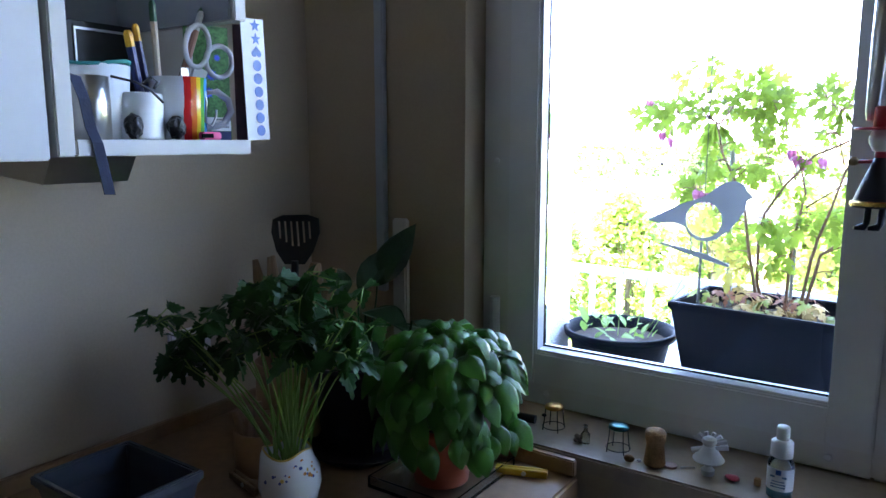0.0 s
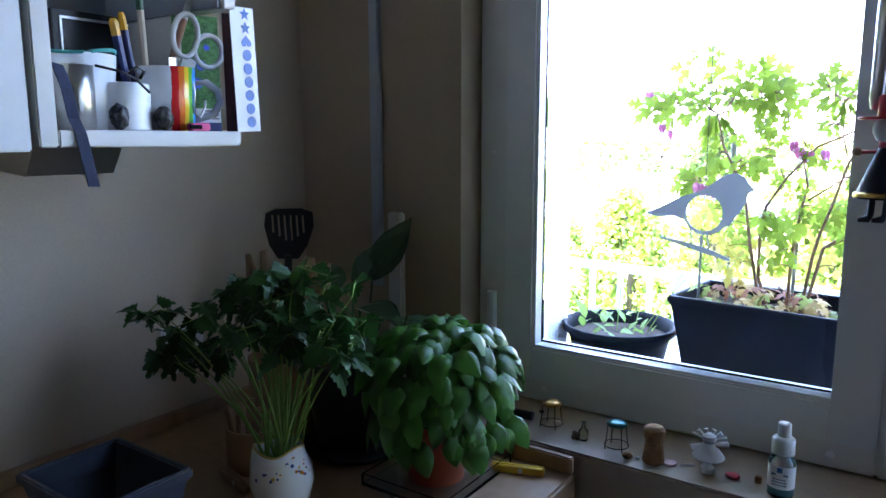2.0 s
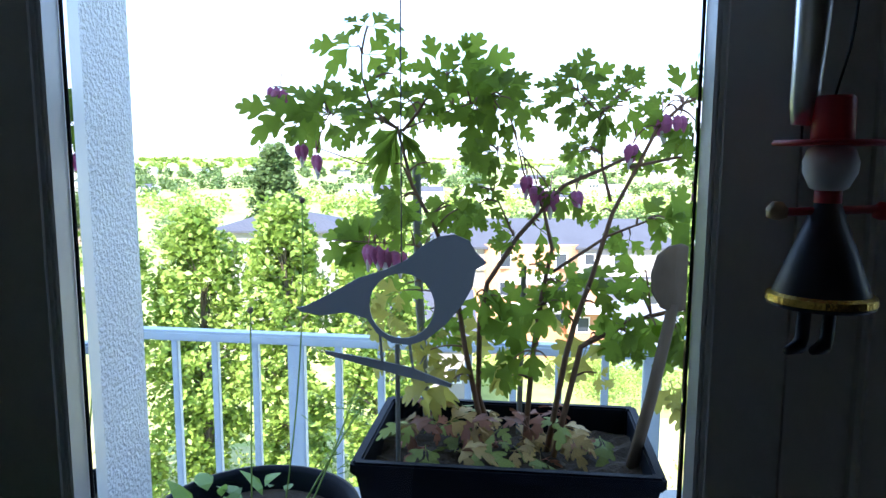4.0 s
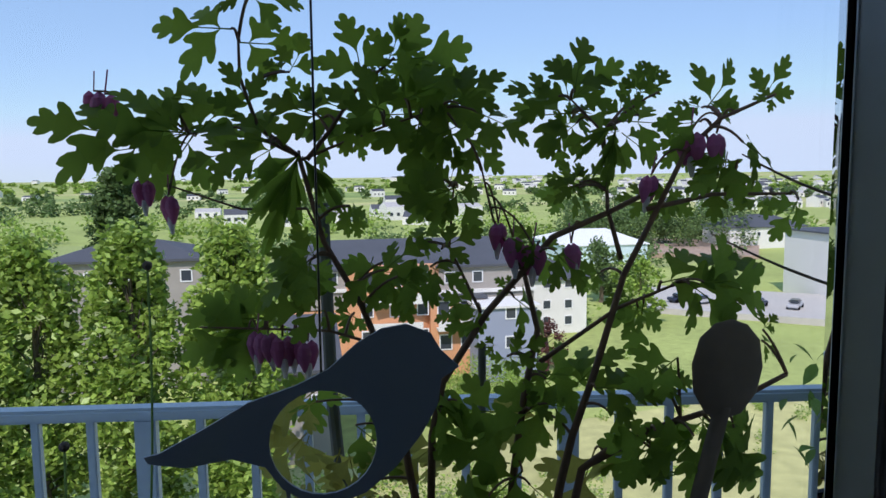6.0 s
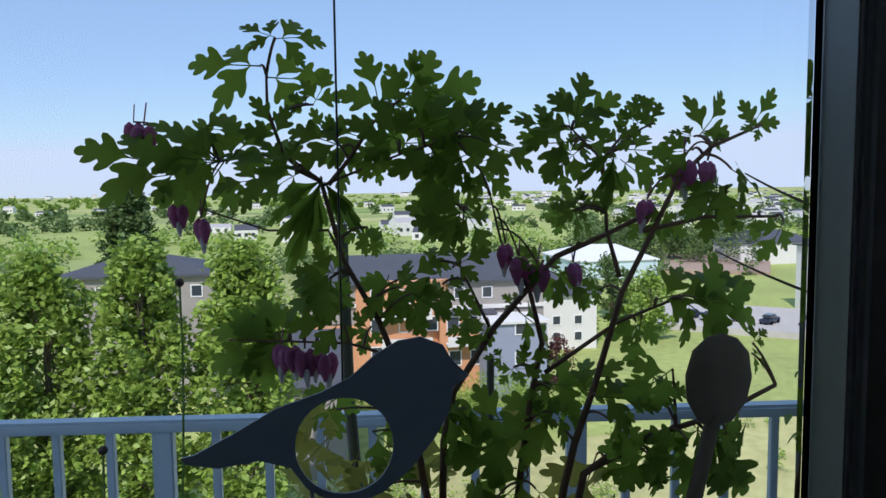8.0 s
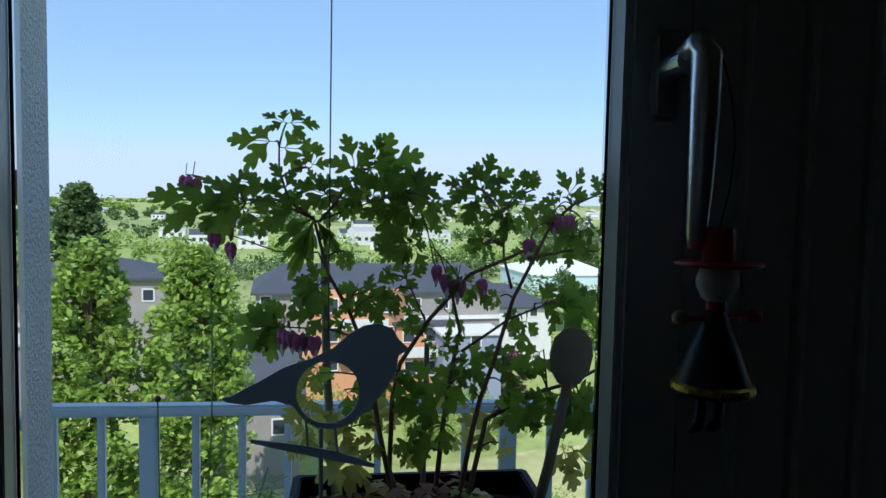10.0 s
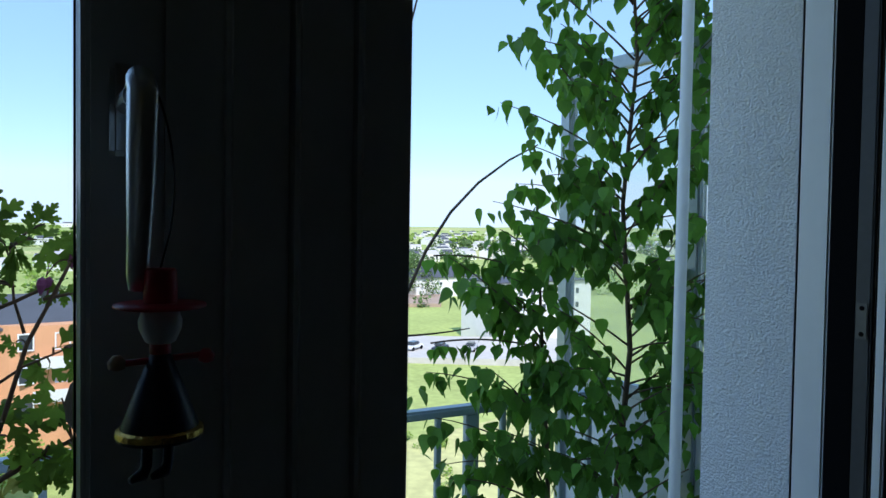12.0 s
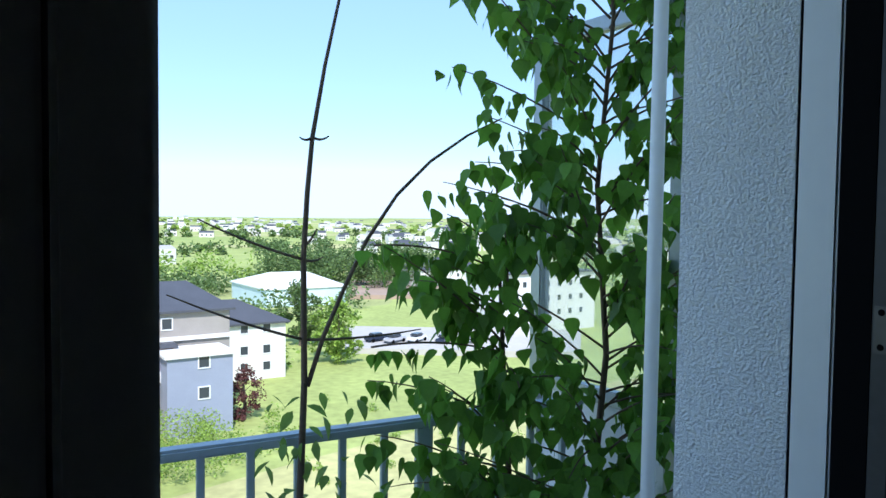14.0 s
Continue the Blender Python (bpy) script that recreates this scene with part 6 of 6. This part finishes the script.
def cupped(n=5):
    bm = bmesh.new()
    rows = []
    for i in range(n + 1):
        t = i / n
        w = 0.36 * math.sin(math.pi * min(1, t * 0.93 + 0.05)) ** 0.8
        z = 0.30 * math.sin(t * 2.6) - 0.60 * t * t
        rows.append([bm.verts.new((t, -w, z - 0.55 * w)), bm.verts.new((t, -w * 0.5, z + 0.05 * w)), bm.verts.new((t, 0, z - 0.05)), bm.verts.new((t, w * 0.5, z + 0.05 * w)), bm.verts.new((t, w, z - 0.55 * w))])
    for a, b in zip(rows, rows[1:]):
        for j in range(4):
            f = bm.faces.new((a[j], a[j + 1], b[j + 1], b[j]))
            f.smooth = True
    return bm


BMESH = mesh_of(cupped(), "leaf", [BASIL])
basil = thing("basil_plant", (-0.004, -0.262, 0.98), "bushy fresh green basil plant in its pot", "herb")
for k in range(18):
    bm = bmesh.new()
    a, r = rng.uniform(0, 6.28), rng.uniform(0.01, 0.07)
    tube(bm, curve_pts((-0.004 + rng.uniform(-0.02, 0.02), -0.262 + rng.uniform(-0.02, 0.02), 0.975), (-0.004 + r * 0.3 * math.cos(a), -0.262 + r * 0.3 * math.sin(a), 1.04), (-0.004 + r * math.cos(a), -0.262 + r * math.sin(a), 1.075), 6), 0.0016, 6)
    rel(part("stem", bm, GREENSTEM, basil), basil)
for k in range(260):
    u, a = rng.uniform(-0.7, 1.0), rng.uniform(0, 6.28)
    rr = math.sqrt(1 - u * u) if u > 0 else 1.0 + 0.05 * u
    sh_ = rng.uniform(0.72, 1.0)
    c = Vector((0.003 + 0.088 * rr * sh_ * math.cos(a), -0.262 + 0.085 * rr * sh_ * math.sin(a), 1.045 + (0.078 if u > 0 else 0.085) * u * sh_))
    put_leaf(basil, BMESH, c, rng.uniform(0.028, 0.05), math.degrees(a) + rng.uniform(-40, 40), rng.uniform(-10, 35) + (35 if u < 0 else 0), rng.uniform(-30, 30))
bpot = thing("basil_pot", (-0.004, -0.262, WT + 0.005), "terracotta coloured plastic pot", "plant pot")
part("pot", lathe([(0.037, 0.0), (0.045, 0.072), (0.048, 0.073), (0.048, 0.082), (0.045, 0.082), (0.043, 0.06)], 40, cap=False), TERRA, bpot, smooth=True)
part("soil", lathe([(0.0, 0.07), (0.044, 0.068)], 24, cap=False), SOIL, bpot)
CLEAR = glass_mat("clear_plastic", (0.9, 0.92, 0.93), 0.05, 1.3)
tray = thing("clear_tray", (-0.004, -0.262, WT), "clear plastic tray under the basil pot", "tray")
bm = B((-0.068, 0.062, -0.070, 0.088, 0.0, 0.004))
for bx in ((-0.070, -0.0675, -0.072, 0.090, 0.0, 0.016), (0.0615, 0.064, -0.072, 0.090, 0.0, 0.016), (-0.0675, 0.0615, -0.072, -0.0695, 0.0, 0.016), (-0.0675, 0.0615, 0.0875, 0.090, 0.0, 0.016)):
    b2 = B(bx)
    base = {v: bm.verts.new(v.co) for v in b2.verts}
    for f in b2.faces:
        bm.faces.new([base[v] for v in f.verts])
    b2.free()
part("dish", bm, CLEAR, tray)

lp = thing("dark_plant_pot", (-0.165, -0.245, WT), "black pot with saucer in the dark corner", "plant pot")
part("pot", lathe([(0.055, 0.012), (0.072, 0.13), (0.075, 0.132), (0.075, 0.142), (0.068, 0.14), (0.066, 0.12)], 40, cap=False), BLACKPOT, lp, smooth=True)
part("saucer", lathe([(0.070, 0.0), (0.085, 0.012), (0.083, 0.013), (0.068, 0.004), (0.0, 0.004)], 40, cap=False), BLACKPOT, lp, smooth=True)
part("soil", lathe([(0.0, 0.125), (0.067, 0.122)], 24, cap=False), SOIL, lp)
lily = thing("leafy_house_plant", (-0.165, -0.245, 1.03), "house plant with large dark glossy leaves in the corner", "plant")
bm = bmesh.new()
LONG = [(0, 0), (0.1, 0.10), (0.25, 0.19), (0.45, 0.23), (0.65, 0.19), (0.85, 0.09), (1, 0), (0.85, -0.09), (0.65, -0.19), (0.45, -0.23), (0.25, -0.19), (0.1, -0.10)]
lm = mesh_of((lambda b: (flat_leaf(b, LONG, 1.0, Matrix(), 0.3, 0.25), b)[1])(bmesh.new()), "leaf", [LILY])
for bx, by, bz, size, yaw, pitch, roll in ((-0.225, -0.13, 1.125, 0.12, 40, -62, 70), (-0.24, -0.16, 1.12, 0.09, 60, -55, 60), (-0.19, -0.2, 1.10, 0.11, -20, -15, 10), (-0.15, -0.2, 1.09, 0.13, 5, 5, -10), (-0.10, -0.2, 1.10, 0.12, 10, 12, 5), (-0.2, -0.26, 1.10, 0.11, 200, -10, 10),
                                           (-0.27, -0.2, 1.10, 0.10, 150, -30, 10), (-0.22, -0.24, 1.12, 0.10, 120, -35, 20), (-0.12, -0.25, 1.08, 0.11, -50, 10, 0), (-0.16, -0.28, 1.09, 0.11, -110, 0, 0)):
    put_leaf(lily, lm, (bx, by, bz), size, yaw, pitch, roll)
    tube(bm, curve_pts((-0.165, -0.245, 1.025), (bx, by, bz - 0.04), (bx, by, bz), 6), 0.0018, 6)
rel(part("stalk", bm, LILY, lily), lily)

crock = thing("utensil_crock", (-0.285, -0.275, WT), "wooden crock full of kitchen utensils", "crock")
part("crock", lathe([(0.048, 0.0), (0.050, 0.004), (0.050, 0.125), (0.046, 0.125), (0.045, 0.01)], 32, cap=False), CLAY, crock, smooth=True)
sp = thing("slotted_turner", (-0.30, -0.255, 1.02), "black nylon slotted turner standing in the crock", "turner")
hd = [(-0.036, 0.075), (-0.038, 0.055), (-0.030, 0.025), (-0.016, 0.004), (0.016, 0.004), (0.030, 0.025), (0.040, 0.055), (0.038, 0.077), (0.02, 0.083), (-0.02, 0.082)]
bm = bmesh.new()
outer = [bm.verts.new((x_, 0, z_)) for x_, z_ in hd]
eds = [bm.edges.new((outer[i], outer[(i + 1) % len(outer)])) for i in range(len(outer))]
for k in range(6):
    cx = -0.024 + k * 0.0096
    sl = [bm.verts.new((cx + dx + (zz - 0.05) * -0.08, 0, zz)) for dx, zz in ((-0.0017, 0.030 + 0.006 * abs(k - 2.5)), (0.0017, 0.030 + 0.006 * abs(k - 2.5)), (0.0017, 0.072), (-0.0017, 0.072))]
    eds += [bm.edges.new((sl[i], sl[(i + 1) % 4])) for i in range(4)]
bmesh.ops.triangle_fill(bm, use_beauty=True, edges=eds)
ext = bmesh.ops.extrude_face_region(bm, geom=bm.faces[:])
bmesh.ops.translate(bm, vec=(0, 0.003, 0), verts=[g for g in ext["geom"] if isinstance(g, bmesh.types.BMVert)])
bmesh.ops.recalc_face_normals(bm, faces=bm.faces)
bmesh.ops.transform(bm, matrix=Matrix.Translation((-0.006, 0.02, 0.145)) @ Matrix.Rotation(radians(32), 4, "Z") @ Matrix.Rotation(radians(-8), 4, "X"), verts=bm.verts)
part("head", bm, BLACKNY, sp)
bm = bmesh.new()
tube(bm, [(0.0, 0.0, -0.1), (0.0, 0.01, 0.03), (-0.004, 0.019, 0.155)], [0.008, 0.008, 0.006], 8)
part("shaft", bm, BLACKNY, sp)
for k, (dx, dy, L, w) in enumerate(((-0.055, 0.01, 0.17, 0.009), (-0.04, 0.02, 0.175, 0.008), (-0.028, 0.012, 0.18, 0.007), (0.015, 0.04, 0.17, 0.016), (0.04, 0.04, 0.165, 0.012))):
    a = Vector((-0.285 + dx * 0.25, -0.275 + dy * 0.3, 0.915))
    b = a + Vector((dx * 1.2, dy * 0.8, L + 0.09))
    bm = bmesh.new()
    tube(bm, [a, a.lerp(b, 0.75), a.lerp(b, 0.88), b], [0.005, 0.005, w, w * 0.5], 10)
    tagged(part("wooden_utensil", bm, SPOONWOOD), "worn wooden cooking utensil in the crock", "utensil")
hold = thing("wooden_caddy", (-0.235, -0.375, WT), "low wooden caddy with clothes pegs", "caddy")
part("caddy", lathe([(0.036, 0.0), (0.038, 0.003), (0.038, 0.06), (0.034, 0.06), (0.033, 0.006)], 28, cap=False), CLAY, hold, smooth=True)
for k in range(7):
    a = k * 0.9
    o = part("wooden_peg", B((-0.004, 0.004, -0.006, 0.006, 0.0, 0.075), bevel=0.001), SPOONWOOD)
    o.location = (-0.235 + 0.022 * math.cos(a), -0.375 + 0.022 * math.sin(a), WT + 0.012)
    o.rotation_euler = (0.18 * math.sin(a), -0.18 * math.cos(a), a)
    tagged(o, "pale wooden clothes peg standing in the caddy", "clothes peg", "pegs in the caddy")

bin_ = thing("navy_tub", (-0.222, -0.59, WT), "empty dark navy plastic tub with rounded rim", "tub")
bm = tapered(-0.078, 0.066, -0.06, 0.055, 0.0, 0.082, 0.014, 0.004)
part("tub", bm, NAVYPL, bin_)
part("inner_floor", B((-0.062, 0.05, -0.045, 0.04, 0.004, 0.008)), NAVYPL, bin_)
box2 = thing("clear_box", (-0.20, -0.775, WT), "clear plastic food box", "box")
part("shell", tapered(-0.09, 0.07, -0.06, 0.06, 0.0, 0.075, 0.008, 0.003), CLEAR, box2)


def peg(at, yaw, material, label):
    t = thing("clothes_peg", at, label, "clothes peg")
    t.rotation_euler = (0, 0, radians(yaw))
    for sy in (-1, 1):
        part("arm", B((-0.036, 0.036, sy * 0.0035 - 0.0028 if sy < 0 else 0.0007, -0.0007 if sy < 0 else 0.0063, 0.0, 0.010), bevel=0.001), material, t)
    bm = bmesh.new()
    tube(bm, [(0.004, -0.008, 0.005), (0.004, 0.008, 0.005)], 0.0032, 10)
    part("spring", bm, STEEL, t)
    return t


peg((0.078, -0.185, WT), 20, mat("yellow_plastic", (0.70, 0.42, 0.02), 0.4, var=0.06), "yellow plastic clothes peg lying on the worktop")
peg((-0.212, -0.425, WT), -12, SPOONWOOD, "pale wooden clothes peg lying on the worktop")

# ---- trinkets on the inner sill ----
SZ = 0.9305
CORK = mat("cork", (0.34, 0.18, 0.08), 0.8, var=0.35, scale=90, fine=400, bump=0.8, dist=0.002)
TEALFOIL = mat("teal_foil", (0.02, 0.14, 0.13), 0.3, 0.7)
GOLDFOIL = mat("gold_foil", (0.45, 0.24, 0.05), 0.35, 0.7)
ck = part("champagne_cork", lathe([(0.0135, 0), (0.0145, 0.003), (0.0125, 0.020), (0.0115, 0.028), (0.0135, 0.036), (0.0138, 0.044), (0.012, 0.048)], 28), CORK, smooth=True)
ck.location = (0.238, -0.106, SZ)
tagged(ck, "brown champagne cork standing on the sill", "cork")


def muselet(at, foil, label, tilt=0):
    t = thing("cork_cage", at, label, "wire cage")
    t.rotation_euler = (0, radians(tilt), 0.4)
    part("cap", lathe([(0.0135, 0.034), (0.0145, 0.035), (0.0135, 0.0385), (0.006, 0.0395)], 24), foil, t, smooth=True)
    for k in range(4):
        a = k * math.pi / 2 + 0.4
        bm = bmesh.new()
        tube(bm, [(0.0135 * math.cos(a), 0.0135 * math.sin(a), 0.035), (0.0150 * math.cos(a), 0.0150 * math.sin(a), 0.018), (0.0175 * math.cos(a), 0.0175 * math.sin(a), 0.001)], 0.0008, 6)
        part("wire_leg", bm, WIRE, t)
    bm = bmesh.new()
    tube(bm, [(0.0168 * math.cos(a), 0.0168 * math.sin(a), 0.006) for a in [2 * math.pi * j / 20 for j in range(21)]], 0.0007, 5, cap=False)
    part("wire_ring", bm, WIRE, t)


muselet((0.075, -0.078, SZ), GOLDFOIL, "champagne wire cage with a gold cap")
muselet((0.183, -0.096, SZ), TEALFOIL, "champagne wire cage with a teal cap")
bm = bmesh.new()
tube(bm, [(-0.016, 0, 0.007), (0.014, 0.004, 0.007)], 0.0068, 16)
o = part("film_tube", bm, BLACKNY); o.location = (0.028, -0.078, SZ)
tagged(o, "small black round tube lying on the sill", "tube")
mb = thing("tiny_bottle", (0.134, -0.096, SZ), "tiny glass bottle with dried berries", "bottle")
part("bottle", lathe([(0.006, 0), (0.0065, 0.002), (0.0065, 0.014), (0.0028, 0.019), (0.0028, 0.027), (0.0036, 0.0275)], 18), glass_mat("dusty_glass", (0.55, 0.6, 0.55), 0.15), mb, smooth=True)
for k in range(6):
    bm = bmesh.new()
    bmesh.ops.create_icosphere(bm, subdivisions=2, radius=0.0038, matrix=Matrix.Translation((-0.006 - 0.003 * (k % 3), -0.006 + 0.003 * (k // 3), 0.004 + 0.0045 * (k % 2))))
    part("dried_berry", bm, BARK, mb)
for at, r, m_, nm, lab in (((0.207, -0.118, SZ), 0.0062, CORK, "nutshell", "small brown nutshell on the sill"), ((0.219, -0.112, SZ), 0.0028, WHITEPAINT, "bead", "small white bead on the sill"), ((0.040, -0.04, SZ), 0.0035, BLACKNY, "bead", "small dark bead on the sill")):
    bm = bmesh.new()
    bmesh.ops.create_icosphere(bm, subdivisions=2, radius=r, matrix=Matrix.Translation((0, 0, r * 0.75)) @ Matrix.Diagonal((1.2, 1, 0.8, 1)))
    o = part(nm, bm, m_, smooth=True); o.location = at
    tagged(o, lab, nm)
bt = part("button", lathe([(0.0085, 0), (0.009, 0.001), (0.0085, 0.003), (0.006, 0.0022), (0.001, 0.002)], 24), mat("red_white_button", (0.55, 0.35, 0.33), 0.4, var=0.3)); bt.location = (0.258, -0.101, SZ)
tagged(bt, "round pale red button lying on the sill", "button")
bm = bmesh.new()
tube(bm, [(-0.009, -0.002, 0.001), (0.009, -0.002, 0.001), (0.011, 0.0, 0.001), (0.009, 0.002, 0.001), (-0.006, 0.002, 0.001), (-0.008, 0.0005, 0.001)], 0.0007, 5)
o = part("safety_pin", bm, STEEL); o.location = (0.278, -0.094, SZ); o.rotation_euler = (0, 0, 0.6)
tagged(o, "steel safety pin lying on the sill", "safety pin")
bm = lathe([(0.0075, 0.0), (0.008, 0.002), (0.0085, 0.007), (0.004, 0.012), (0.0022, 0.018), (0.019, 0.020), (0.020, 0.0215), (0.013, 0.031), (0.007, 0.040), (0.009, 0.044), (0.0085, 0.049), (0.004, 0.052)], 24)
tube(bm, [(-0.021, 0, 0.030), (-0.005, 0, 0.036), (0.006, 0, 0.037), (0.023, 0, 0.041)], [0.004, 0.003, 0.003, 0.0042], 8)
for k in range(6):
    a = radians(30 + 24 * k)
    tube(bm, [(0, 0.004, 0.040), (0.024 * math.cos(a), 0.006, 0.036 + 0.02 * math.sin(a))], [0.001, 0.0032], 6)
o = part("angel_figurine", bm, WHITEPAINT); o.location = (0.305, -0.096, SZ); o.rotation_euler = (0, 0, radians(10))
tagged(o, "small pale shell figurine standing on the sill", "figurine")
bm = bmesh.new()
bmesh.ops.create_icosphere(bm, subdivisions=2, radius=0.009, matrix=Matrix.Diagonal((1.1, 0.8, 0.35, 1)))
for v in bm.verts:
    v.co *= 1 + 0.3 * noise.noise(v.co * 150)
    v.co.z += 0.003
o = part("red_petal", bm, RED); o.location = (0.336, -0.094, SZ)
tagged(o, "dried red petal lying on the sill", "petal")
o = part("wood_chip", B((-0.004, 0.004, -0.003, 0.003, 0, 0.010), bevel=0.001), CORK); o.location = (0.365, -0.092, SZ)
tagged(o, "small brown wooden chip on the sill", "wood chip")
spray = thing("spray_bottle", (0.392, -0.105, SZ), "small clear spray bottle with white pump and blue liquid", "bottle")
part("body", lathe([(0.0135, 0), (0.0150, 0.002), (0.0150, 0.044), (0.011, 0.050), (0.0095, 0.052)], 28), glass_mat("bottle_plastic", (0.8, 0.9, 0.92), 0.05, 1.4), spray, smooth=True)
part("liquid", lathe([(0.0128, 0.002), (0.0140, 0.004), (0.0140, 0.016), (0.0, 0.016)], 24), mat("blue_liquid", (0.15, 0.35, 0.42), 0.2), spray, smooth=True)
bm = lathe([(0.0153, 0.012), (0.0153, 0.040)], 36, cap=False)
for f in [f for f in bm.faces if f.calc_center_median().y > 0.004]:
    bm.faces.remove(f)
part("label", bm, STICK, spray, "white paper label")
part("label_mark", B((-0.003, 0.003, -0.0160, -0.0155, 0.033, 0.039)), STICKBLUE, spray)
for zz, w in ((0.029, 0.009), (0.024, 0.007), (0.0205, 0.008), (0.017, 0.008)):
    part("text_bar", B((-w, w, -0.0159 + 0.0012 * (w > 0.0085), -0.0136, zz, zz + (0.0022 if w > 0.0085 else 0.0009))), mat("label_ink", (0.12, 0.22, 0.35), 0.6), spray)
part("collar", lathe([(0.0125, 0.0525), (0.0128, 0.053), (0.0128, 0.070), (0.011, 0.072), (0.0075, 0.073)], 28), PVC, spray, smooth=True)
part("pump_head", lathe([(0.007, 0.0735), (0.0075, 0.075), (0.0075, 0.088), (0.0065, 0.090)], 24), PVC, spray, smooth=True)
